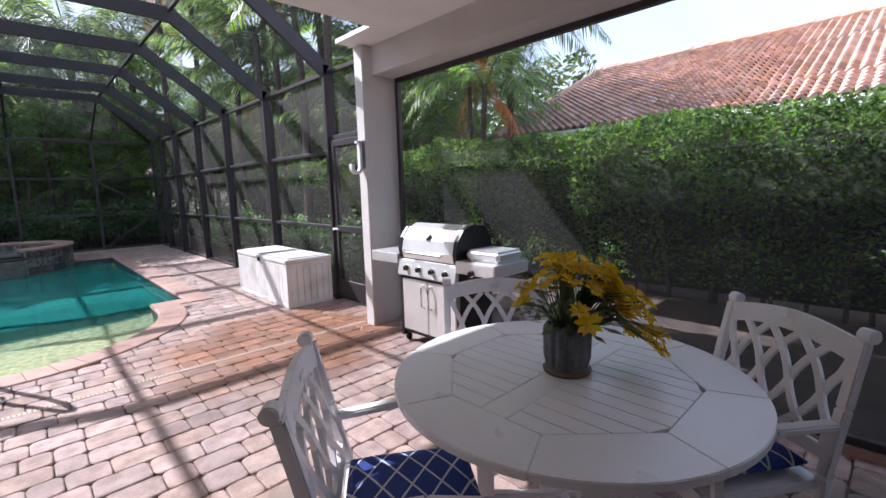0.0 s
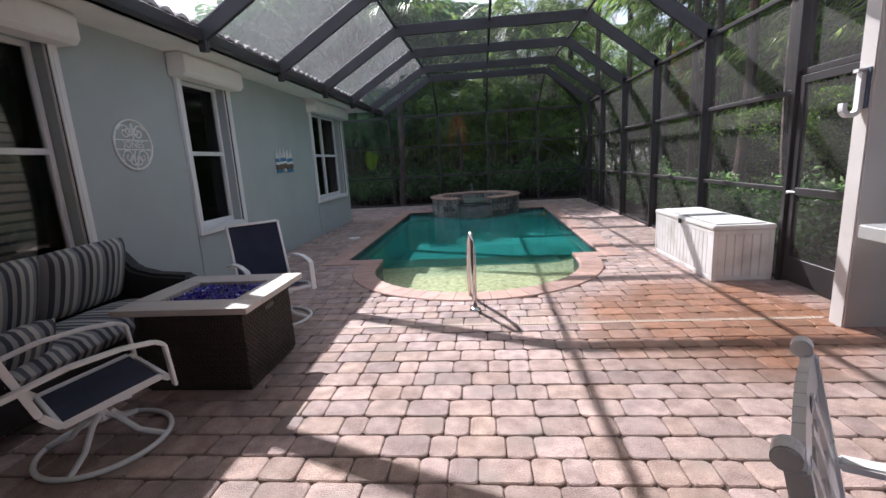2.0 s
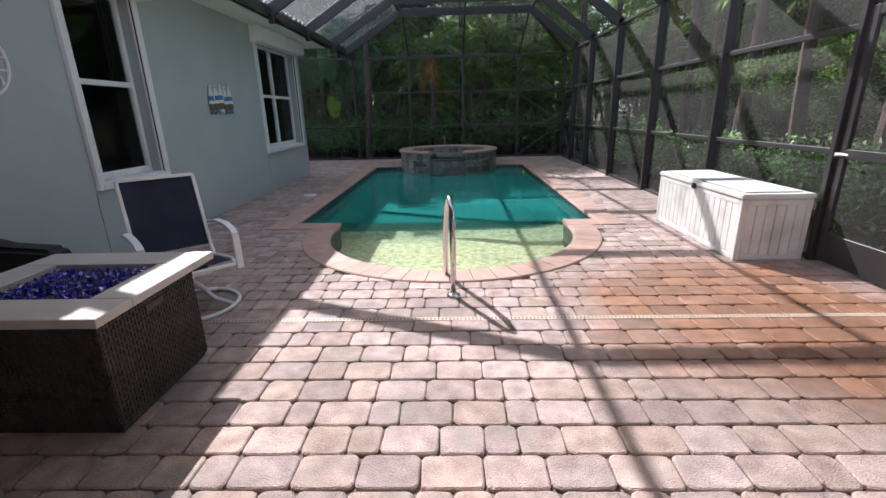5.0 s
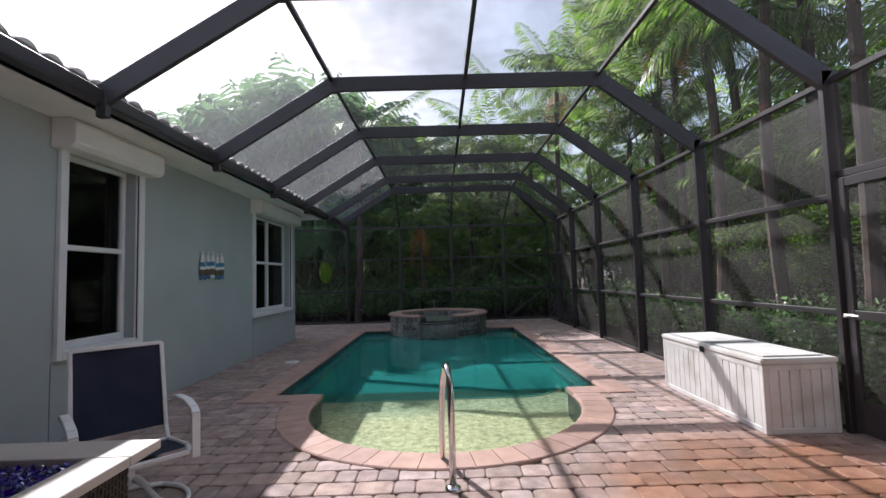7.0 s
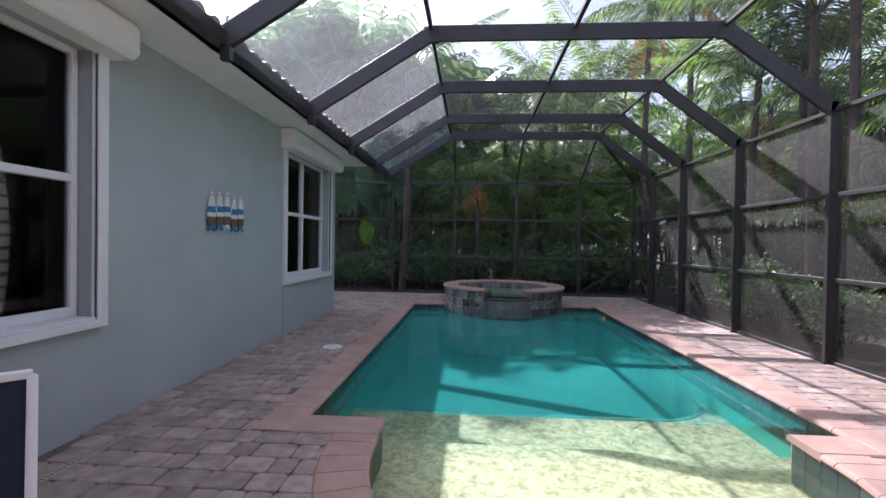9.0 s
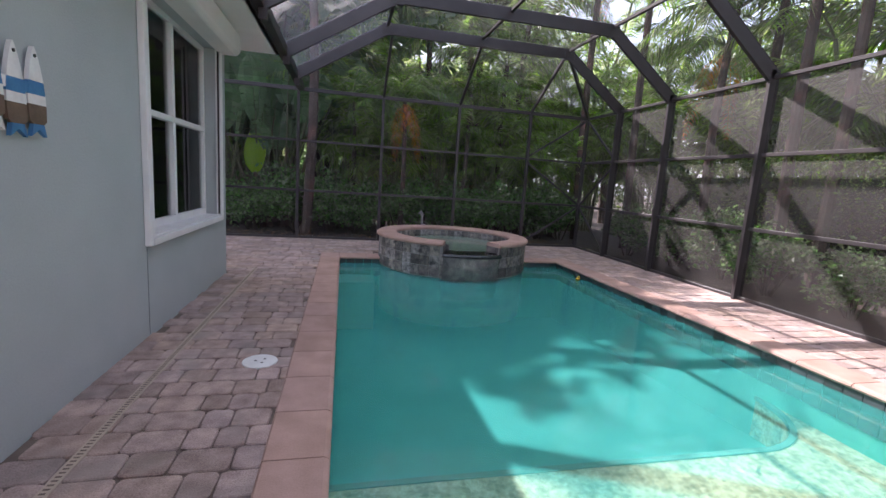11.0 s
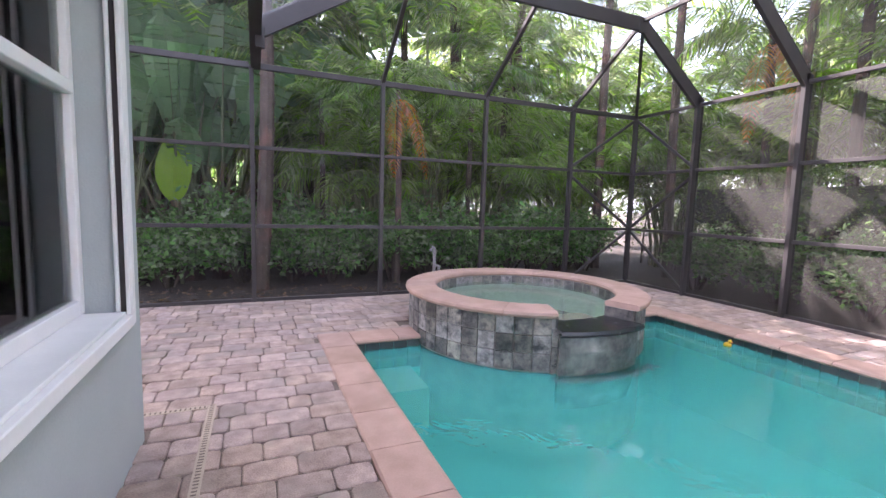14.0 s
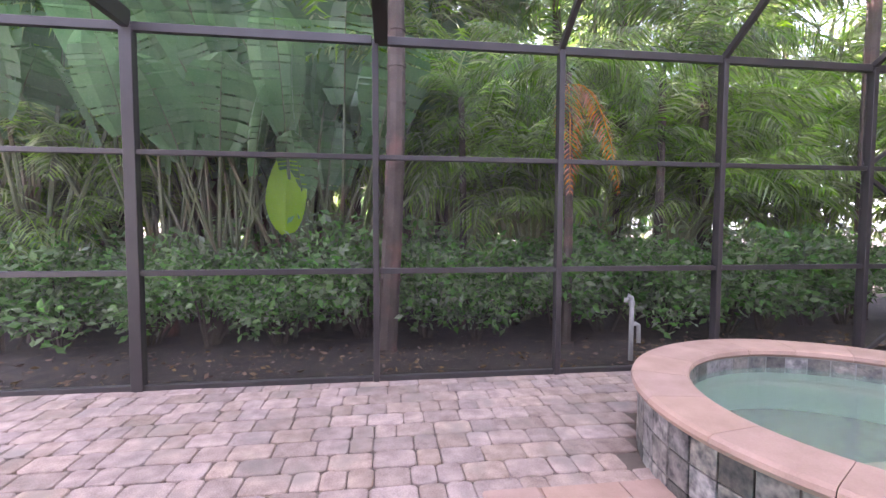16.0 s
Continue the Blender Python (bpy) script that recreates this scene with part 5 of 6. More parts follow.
Geo().lathe([(0.0, 0.03), (0.03, 0.03), (0.055, 0.016), (0.06, 0.004), (0.06, -0.005)], 24).make("flange", STEEL, rail, smooth=True)

# fire table
fire = thing("fire_table", pose(-2.255, 3.50, 0), "dark wicker fire table with pale stone top and blue glass", "fire pit")
FX, FY, FH = 0.505, 0.475, 0.66
g = Geo()
bx, by = FX - 0.10, FY - 0.10
rows = 26
for k in range(rows):                                   # woven bands
    z0 = 0.02 + (FH - 0.07) * k / rows
    e = 0.003 if k % 2 else 0.0
    g.box(-bx - e, bx + e, -by - e, by + e, z0, z0 + (FH - 0.07) / rows - 0.002)
g.box(-bx + 0.01, bx - 0.01, -by + 0.01, by - 0.01, 0, FH - 0.045)
g.make("base", WICKER, fire)
g = Geo()
for s in (-1, 1):
    for k in range(34):
        y = -by + 2 * by * (k + 0.5) / 34
        for z in range(13):
            zz = 0.04 + (FH - 0.1) * (z + 0.5 * (k % 2)) / 13
            g.box(s * (bx + 0.004) - 0.003, s * (bx + 0.004) + 0.003, y - 0.006, y + 0.006, zz, zz + 0.03)
        x = -bx + 2 * bx * (k + 0.5) / 34
        for z in range(13):
            zz = 0.04 + (FH - 0.1) * (z + 0.5 * (k % 2)) / 13
            g.box(x - 0.007, x + 0.007, s * (by + 0.004) - 0.003, s * (by + 0.004) + 0.003, zz, zz + 0.03)
tagged(g.make("weave", WICKER, fire), kind="stuff")
for x0, x1, y0, y1 in ((-FX, FX, -FY, -0.25), (-FX, FX, 0.25, FY), (-FX, -0.30, -0.25, 0.25), (0.30, FX, -0.25, 0.25)):
    Geo().box(x0 + 0.001, x1 - 0.001, y0 + 0.001, y1 - 0.001, FH - 0.045, FH).make("top_slab", SLAB, fire, 0.004, seg=1)
Geo().box(-0.30, 0.30, -0.25, 0.25, FH - 0.12, FH - 0.05).box(-0.32, 0.32, -0.27, 0.27, FH - 0.13, FH - 0.11).make("tray", BLACK, fire)
random.seed(9)
g = Geo()
for k in range(1500):
    s = random.uniform(0.006, 0.014)
    m = pose(random.uniform(-0.285, 0.285), random.uniform(-0.235, 0.235), FH - 0.045 + random.uniform(0, 0.022), random.uniform(0, 360), random.uniform(0, 360), random.uniform(0, 360))
    g.add([(-s, -s, -s * 0.6), (s, -s * 0.7, -s * 0.4), (0, s, -s * 0.5), (s * 0.2, 0, s)], [(0, 2, 1), (0, 1, 3), (1, 2, 3), (2, 0, 3)], m)
tagged(g.make("glass_chips", BLUEGLASS, fire), "bright blue fire glass", kind="stuff")
for s in (-1, 1):
    Geo().box(s * (bx + 0.006) - 0.006, s * (bx + 0.006) + 0.006, -0.07, 0.07, FH - 0.16, FH - 0.12).make("handle_slot", BLACK, fire, 0.003)

# sofa under the first window; its own +y is its front
sofa = thing("wicker_sofa", facing(-3.37, 3.32, 0, 1, 0), "black wicker sofa with grey striped cushions", "sofa")
SW = 2.02
g = Geo().box(-SW / 2, SW / 2, -0.40, 0.36, 0.10, 0.30)
for s in (-1, 1):
    for y in (-0.35, 0.32):
        g.box(s * (SW / 2 - 0.05) - 0.03, s * (SW / 2 - 0.05) + 0.03, y - 0.03, y + 0.03, 0, 0.10)
g.make("frame", BWICKER, sofa, 0.02)
for s in (-1, 1):
    prof = [(-0.42, 0.30), (0.40, 0.30), (0.42, 0.56), (0.38, 0.62), (0.05, 0.645), (-0.16, 0.70), (-0.30, 0.86), (-0.42, 0.95)]
    x0, x1 = sorted((s * (SW / 2 - 0.17), s * SW / 2))
    k = len(prof)
    Geo().add([(x, y, z) for x in (x0, x1) for y, z in prof], [(j, (j + 1) % k, k + (j + 1) % k, k + j) for j in range(k)] + [tuple(range(k - 1, -1, -1)), tuple(range(k, 2 * k))]).make("arm", BWICKER, sofa, 0.03, seg=3)
Geo().box(-SW / 2 + 0.17, SW / 2 - 0.17, -0.43, -0.36, 0.30, 0.93).make("back", BWICKER, sofa, 0.02)
inner = SW - 0.36
for s in (-1, 1):
    tuft = [(a, b) for a in (-0.45, 0.45) for b in (-0.4, 0.35)]
    cushion("back_cushion", STRIPE, sofa, inner / 2, 0.60, 0.24, pose(s * inner / 4, -0.24, 0.74, 74, 0, 0), tuft, 0.4, 24, 18)
cushion("seat_cushion", STRIPE, sofa, inner, 0.66, 0.20, pose(0, 0.05, 0.375), (), 0.15, 30, 14)
cushion("bolster", STRIPE, sofa, 0.46, 0.30, 0.20, pose(0.62, 0.24, 0.53, 62, 0, 0), (), 0.5)


def swivel_chair(m):
    """Sling chair on a ring base: flat white arms, navy seat and back."""
    c = thing("swivel_chair", m, "white framed swivel chair with navy sling, on a ring base", "chair", "swivel chairs at the fire table")
    ring = [(0.335 * math.cos(2 * math.pi * k / 40), 0.335 * math.sin(2 * math.pi * k / 40), 0.018) for k in range(40)]
    Geo().tube(ring, 0.016, 8, closed=True).make("ring_base", FRAMEW, c, smooth=True)
    g = Geo()
    for k in range(4):
        a = radians(45 + 90 * k)
        ca, sa = math.cos(a), math.sin(a)
        g.tube([(0.03 * ca, 0.03 * sa, 0.20), (0.09 * ca, 0.09 * sa, 0.17), (0.19 * ca, 0.19 * sa, 0.07), (0.335 * ca, 0.335 * sa, 0.022)], 0.017, 8)
    g.tube([(0, 0, 0.16), (0, 0, 0.30)], 0.035, 12)
    g.box(-0.14, 0.14, -0.13, 0.13, 0.285, 0.315)
    g.make("swivel_legs", FRAMEW, c, smooth=False)
    Geo().tube([(0.09, 0.02, 0.27), (0.19, 0.02, 0.27)], 0.014, 8).make("tension_knob", FRAMEW, c)
    W = 0.54
    side = [(0.30, 0.37), (0.26, 0.40), (-0.22, 0.33), (-0.29, 0.42), (-0.46, 1.00)]

    def at(x, k):
        return Vector((x, side[k][0], side[k][1]))
    for s in (-1, 1):
        x = s * W / 2
        g = Geo()
        for k in range(4):
            g.bar(at(x, k), at(x, k + 1), 0.026, 0.036, (0, 0.3, 1) if k < 3 else (0, 1, 0.3))
        g.make("side_rail", FRAMEW, c, 0.005)
        g = Geo()
        pa = [Vector((x + s * 0.035, -0.37, 0.59)), Vector((x + s * 0.045, -0.15, 0.64)), Vector((x + s * 0.045, 0.08, 0.65)), Vector((x + s * 0.04, 0.24, 0.63)), Vector((x + s * 0.038, 0.29, 0.60)), Vector((x + s * 0.035, 0.31, 0.33))]
        for k, (a, b) in enumerate(zip(pa, pa[1:])):
            g.bar(a, b, 0.05, 0.02, (0, 0.2, 1) if k < 3 else (0, 1, 0.2))
        g.bar((x + s * 0.03, -0.42, 0.575), (x + s * 0.035, -0.35, 0.59), 0.05, 0.03)
        g.make("arm", FRAMEW, c, 0.004, seg=1)
    g = Geo()
    g.bar(at(-W / 2, 0), at(W / 2, 0), 0.026, 0.026).bar(at(-W / 2, 2), at(W / 2, 2), 0.026, 0.026).bar(at(-W / 2, 4), at(W / 2, 4), 0.026, 0.026)
    g.make("cross_bar", FRAMEW, c, 0.004, seg=1)

    def sling(name, a, b, sag):
        g = Geo()
        n, w = 10, W / 2 - 0.012
        up = Vector((0, 1, 0)) if name == "back" else Vector((0, 0, -1))
        v = []
        for e in (0.0, 0.006):
            for j in range(n + 1):
                u = j / n
                p = at(0, a).lerp(at(0, b), u)
                for i in range(7):
                    q = 2 * i / 6 - 1
                    s2 = sag * (1 - q * q) * math.sin(math.pi * min(max(u, 0.02), 0.98)) ** 0.5
                    v.append(p + Vector((q * w, 0, 0)) + (-up if name == "back" else up) * (s2 + e))
        k = (n + 1) * 7
        f = []
        for j in range(n):
            for i in range(6):
                t = j * 7 + i
                f += [(t, t + 1, t + 8, t + 7), (k + t + 7, k + t + 8, k + t + 1, k + t)]
        g.add(v, f).make(name, NAVY, c, smooth=True)
    sling("seat", 1, 2, 0.02)
    sling("back", 3, 4, 0.03)
    return c


sc = swivel_chair(facing(-2.44, 2.51, 0, 0.53, 0.85))
copy_thing(sc, facing(-2.35, 4.60, 0, 0.70, -0.714))

# monogram plaque on the wall
mono = thing("monogram_plaque", pose(WX + 0.012, 5.0, 1.92), "round white metal scroll monogram plaque on the wall", "wall decor")
R = 0.265


def scroll(c, r0, turns, start, flip=1):
    n = 22
    return [(0, c[0] + flip * r0 * (1 - 0.8 * k / n) * math.cos(start + turns * 2 * math.pi * k / n), c[1] + r0 * (1 - 0.8 * k / n) * math.sin(start + turns * 2 * math.pi * k / n)) for k in range(n + 1)]


g = Geo().tube([(0, R * math.cos(a), R * math.sin(a)) for a in [2 * math.pi * k / 40 for k in range(40)]], 0.013, 6, closed=True)
g.box(-0.005, 0.005, -R, R, 0.045, 0.056).box(-0.005, 0.005, -R, R, -0.056, -0.045)
for f in (-1, 1):
    for c, r, t, s in (((f * 0.10, 0.13), 0.085, 1.3, 0.4), ((f * 0.045, 0.15), 0.07, 1.1, 2.0), ((f * 0.10, -0.13), 0.085, 1.3, -0.6), ((f * 0.04, -0.16), 0.07, 1.2, 3.0)):
        g.tube(scroll(c, r, t, s, f), 0.009, 5)
g.tube([(0, 0.0, 0.056), (0, 0.03, 0.13), (0, 0.0, 0.23)], 0.012, 5).tube([(0, 0.0, -0.056), (0, -0.03, -0.14), (0, 0.0, -0.25)], 0.012, 5)
g.make("scrollwork", WHITEMETAL, mono)
txt = bpy.data.curves.new("lettering", "FONT")
txt.body, txt.size, txt.align_x, txt.align_y, txt.extrude = "JONES", 0.105, "CENTER", "CENTER", 0.003
txt.materials.append(WHITEMETAL)
tx = new("lettering", txt)
tx.parent, tx.matrix_basis = mono, pose(0, 0, 0, 90, 0, 90)

# five painted wooden fish side by side
fish = thing("fish_plaque", pose(WX + 0.02, 8.69, 1.715), "row of five painted wooden fish in white and blue", "wall decor")
for k in range(5):
    y = -0.29 + 0.145 * k
    dz = 0.01 * ((k * 7) % 3)
    hh = 0.215
    bands = ((0.62, 1.0, WHITEPAINT), (0.47, 0.62, BLUEPAINT), (0.36, 0.47, WHITEPAINT), (0.14, 0.36, BROWNPAINT), (0.0, 0.14, BLUEPAINT if k != 2 else WHITEPAINT))

    def half(u):
        return 0.062 * (math.sin(math.pi * min(0.26 + 0.74 * u, 1.0)) ** 0.8 if u > 0.14 else 0.86 - 2.0 * u) + 0.004
    for a, b, mt in bands:
        n = 6
        pr = [(y + half(a + (b - a) * j / n), -hh + dz + 2 * hh * (a + (b - a) * j / n)) for j in range(n + 1)]
        pl = [(2 * y - p, z) for p, z in reversed(pr)]
        if a == 0.0:
            pl.append((y, -hh + dz + 0.035))
        poly = pr + pl
        m = len(poly)
        Geo().add([(x, p, z) for x in (0.0, 0.02) for p, z in poly], [tuple(range(m - 1, -1, -1)), tuple(range(m, 2 * m))] + [(j, (j + 1) % m, m + (j + 1) % m, m + j) for j in range(m)]).make("band", mt, fish)
    Geo().tube([(0.02, y, hh * 0.80 + dz), (0.024, y, hh * 0.80 + dz)], 0.009, 8).make("eye", BLACK, fish)
    if k < 4:
        Geo().box(0.004, 0.018, y + 0.05, y + 0.10, 0.0, 0.05).make("spacer", BLUEPAINT if k % 2 else WHITEPAINT, fish)

# letter hook on the column
hook = thing("letter_hook", pose(2.82, 4.18, 1.72), "white metal hook shaped like a letter J on the column", "wall hook")
pts = [(-0.03, 0.0, 0.33), (-0.03, 0.0, 0.08)] + [(-0.03 - 0.055 + 0.055 * math.cos(a), 0.0, 0.06 + 0.055 * -math.sin(a)) for a in [math.pi * k / 10 for k in range(11)]] + [(-0.14, 0, 0.10)]
g = Geo()
for a, b in zip(pts, pts[1:]):
    g.bar(a, b, 0.05, 0.035, (1, 0, 0.01))
g.box(-0.075, 0.0, -0.025, 0.025, 0.32, 0.345)
g.make("letter", TRIM, hook)
Geo().box(-0.012, -0.0, -0.06, 0.06, 0.05, 0.35).make("plate", mat("blue_grey_plate", (0.10, 0.13, 0.18), None, 0.5), hook, 0.003)

# deck fittings
lid = Geo().lathe([(0.0, 0.006), (0.118, 0.006), (0.124, 0.003), (0.126, -0.01)], 36).make("skimmer_lid", WHITEPAINT, None, m=pose(-3.0, 9.66, 0.002))
tagged(lid, "round white skimmer lid set in the pavers", "lid")
for dx, dy in ((-0.03, 0), (0.03, 0.03), (0.02, -0.04)):
    Geo().lathe([(0.0, 0.0075), (0.01, 0.0075), (0.011, 0.005)], 10, pose(dx, dy, 0)).make("hole", BLACK, lid)


def strip_drain(name, x0, x1, y0, y1):
    d = thing(name, pose(0, 0, 0), "narrow beige slotted deck drain between the pavers", "drain", kind="structure")
    Geo().box(x0, x1, y0, y1, -0.03, 0.003).make("channel", DRAIN, d)
    g = Geo()
    along = x1 - x0 > y1 - y0
    n = int(max(x1 - x0, y1 - y0) / 0.028)
    for k in range(n):
        t = (k + 0.5) / n
        if along:
            c = x0 + (x1 - x0) * t
            g.box(c - 0.005, c + 0.005, y0 + 0.012, y1 - 0.012, 0.002, 0.0042)
        else:
            c = y0 + (y1 - y0) * t
            g.box(x0 + 0.012, x1 - 0.012, c - 0.005, c + 0.005, 0.002, 0.0042)
    tagged(g.make("slots", SAND, d), kind="stuff")


strip_drain("deck_drain", -2.6, 2.84, 4.31, 4.36)
strip_drain("deck_drain", -3.66, -3.61, 4.4, 13.05)
strip_drain("deck_drain", -6.5, -3.665, 13.0, 13.05)

# standpipe behind the back screen
pipe = thing("standpipe", pose(-0.57, 16.75, -0.06), "grey plastic standpipe with a hooked top in the mulch", "pipe")
Geo().tube([(0, 0, 0), (0, 0, 0.66), (-0.005, 0, 0.71), (-0.04, 0, 0.735), (-0.065, 0, 0.70), (-0.068, 0, 0.66)], 0.026, 10).make("riser", PVC, pipe, smooth=True)
Geo().tube([(0, 0, 0.40), (0.05, 0, 0.42), (0.085, 0, 0.40), (0.09, 0, 0.20)], 0.024, 10).make("branch", PVC, pipe, smooth=True)
Geo().tube([(0, 0, 0.62), (0, 0, 0.67)], 0.034, 10).make("collar", PVC, pipe)

# rubber duck afloat
duck = thing("rubber_duck", pose(1.55, 13.05, WATER_Z), "small yellow rubber duck floating on the water", "toy")
duck.scale = (0.72, 0.72, 0.72)
prof = [(0.0, -0.02), (0.035, -0.012), (0.05, 0.015), (0.045, 0.04), (0.025, 0.055), (0.0, 0.06)]
Geo().lathe(prof, 14, Matrix.Diagonal((1.0, 1.3, 1, 1))).make("body", YELLOW, duck, smooth=True)
Geo().lathe([(0.0, -0.032), (0.022, -0.022), (0.032, 0.0), (0.022, 0.024), (0.0, 0.032)], 12, pose(0, -0.035, 0.082)).make("head", YELLOW, duck, smooth=True)
Geo().box(-0.012, 0.012, -0.085, -0.06, 0.072, 0.08).make("beak", ORANGE, duck, 0.003)


# ---- planting ----
def frond(g, base, out, length, droop, pairs, leaf, wide, rise=0.7, tilt=0.35):
    """A feather frond that leaves base along out, rises, then droops."""
    base, out = Vector(base), Vector((*out, 0)).normalized()
    side = Vector((-out.y, out.x, 0))
    n = 8
    pts = []
    for k in range(n + 1):
        u = k / n
        pts.append(base + out * length * (u - 0.18 * u * u * droop) + Vector((0, 0, length * (rise * u - droop * u * u))))
    g.tube(pts, [0.016 * (1 - 0.85 * k / n) + 0.002 for k in range(n + 1)], 3)
    for k in range(pairs):
        u = 0.14 + 0.86 * (k + 0.5) / pairs
        i = min(int(u * n), n - 1)
        f = u * n - i
        p = pts[i].lerp(pts[i + 1], f)
        d = (pts[i + 1] - pts[i]).normalized()
        up = side.cross(d)
        L = leaf * math.sin(math.pi * (0.12 + 0.86 * u)) ** 0.7 * random.uniform(0.85, 1.1)
        for s in (-1, 1):
            w = (side * s * 0.75 + d * 0.62 + up * tilt * random.uniform(0.4, 1.3)).normalized()
            tip = p + w * L + Vector((0, 0, -0.28 * L * random.uniform(0.5, 1.5)))
            mid = p + w * L * 0.5
            b = d * wide
            g.add([p, mid - b, tip, mid + b], [(0, 1, 2, 3)])


def areca(seed, stems, tall, spread):
    """A clump of thin canes, each with a crown of arching fronds."""
    random.seed(seed)
    cane, crown = Geo(), Geo()
    for _ in range(stems):
        a, r = random.uniform(0, 2 * math.pi), random.uniform(0.05, 0.45)
        h = tall * random.uniform(0.35, 1.0)
        lean = random.uniform(0.1, spread) * h / tall
        x, y = r * math.cos(a), r * math.sin(a)
        pts = [(x + math.cos(a) * lean * u * u, y + math.sin(a) * lean * u * u, h * u) for u in (0, 0.25, 0.5, 0.75, 1)]
        cane.tube(pts, [0.05, 0.042, 0.036, 0.034, 0.03], 5)
        top = pts[-1]
        nf = random.randint(6, 8)
        for k in range(nf):
            b = 2 * math.pi * (k + random.uniform(-0.3, 0.3)) / nf
            frond(crown, top, (math.cos(b), math.sin(b)), random.uniform(1.3, 2.1), random.uniform(0.35, 0.95), 24, 0.52, 0.020, random.uniform(0.45, 1.1))
    return cane, crown


def traveller(seed, tall, leaves, blade=1.7, low=0.35, fan=1.0):
    """A fan of huge paddle leaves on long stalks, some torn along the veins."""
    random.seed(seed)
    trunk, stalk, leafs = Geo(), Geo(), Geo()
    th = tall * low
    trunk.tube([(0, 0, 0), (0.02, 0, th * 0.5), (0, 0.03, th)], [0.17, 0.14, 0.15], 9)
    for k in range(leaves):
        u = (k + 0.5) / leaves * 2 - 1
        ang = u * fan + random.uniform(-0.1, 0.1)
        d = Vector((math.sin(ang), random.uniform(-0.28, 0.28), math.cos(ang))).normalized()
        base = Vector((0.06 * u, 0, th * random.uniform(0.8, 1.0)))
        sl = (tall * 0.92 - th) * 0.55 * random.uniform(0.8, 1.15)
        end = base + d * sl
        stalk.tube([base, base + d * sl * 0.5, end], [0.045, 0.03, 0.022], 5)
        side = d.cross(Vector((0, 1, 0))).normalized()
        nrm = side.cross(d)
        L, W, n = blade * random.uniform(0.8, 1.15), blade * 0.21, 18
        torn = random.choice((0.04, 0.12, 0.3, 0.42)) if tall > 7 else random.choice((0.01, 0.02, 0.05))
        rot = random.uniform(-0.9, 0.9)
        side, nrm = side * math.cos(rot) + nrm * math.sin(rot), nrm * math.cos(rot) - side * math.sin(rot)
        mid = [end + d * L * j / n + Vector((0, 0, -0.30 * L * (j / n) ** 2)) for j in range(n + 1)]
        for s in (-1, 1):
            j = 0
            while j < n:
                step = random.choice((1, 2, 3))
                e = min(j + step, n)
                droop = Vector((0, 0, -random.uniform(0.0, 0.015 + torn * 0.7)))
                wa, wb = (W * math.sin(math.pi * min(0.06 + 0.92 * q / n, 0.985)) ** 0.55 for q in (j, e))
                g0, g1 = mid[j] + d * 0.012, mid[e] - d * (0.006 + torn * random.uniform(0.3, 1.0) * L * (e - j) / n)
                leafs.add([g0, g1, g1 + side * s * wb * 0.5 + nrm * 0.06 + droop * 0.3, g0 + side * s * wa * 0.5 + nrm * 0.06 + droop * 0.3,
                           g1 + side * s * wb + droop, g0 + side * s * wa + droop], [(0, 1, 2, 3), (3, 2, 4, 5)])
                j = e
        stalk.tube(mid[::2], [0.016 - 0.0018 * q for q in range(len(mid[::2]))], 3)
    return trunk, stalk, leafs


def leaf_cloud(g, n, place, size, stretch=1.9, flat=0.6):
    """n small folded leaves scattered by place()."""
    for _ in range(n):
        p, nrm = place()
        d = Vector((random.gauss(0, 1), random.gauss(0, 1), random.gauss(0, flat))).normalized()
        d = (d + nrm * 0.5).normalized()
        s = d.cross(Vector((random.gauss(0, 1), random.gauss(0, 1), random.gauss(0.6, 1)))).normalized()
        L = size * random.uniform(0.6, 1.3)
        w = L / stretch / 2
        u = s.cross(d) * w * 0.35
        g.add([p, p + d * L * 0.45 + s * w + u, p + d * L, p + d * L * 0.45 - s * w + u], [(0, 1, 2), (0, 2, 3)])


def shrub(seed, n, rx, ry, h, size):
    random.seed(seed)
    wood, leaves = Geo(), Geo()
    lumps = [(Vector((random.uniform(-rx, rx) * 0.7, random.uniform(-ry, ry) * 0.7, h * random.uniform(0.35, 0.85))), random.uniform(0.25, 0.45)) for _ in range(9)]
    for c, r in lumps:
        wood.tube([(c.x * 0.2, c.y * 0.2, 0), (c.x * 0.6, c.y * 0.6, c.z * 0.55), c], [0.02, 0.014, 0.006], 4)

    def place():
        c, r = random.choice(lumps)
        d = Vector((random.gauss(0, 1), random.gauss(0, 1), random.gauss(0, 0.9))).normalized()
        p = c + d * r * random.uniform(0.35, 1.15)
        return Vector((p.x, p.y, max(p.z, 0.04))), d
    leaf_cloud(leaves, n, place, size)
    return wood, leaves


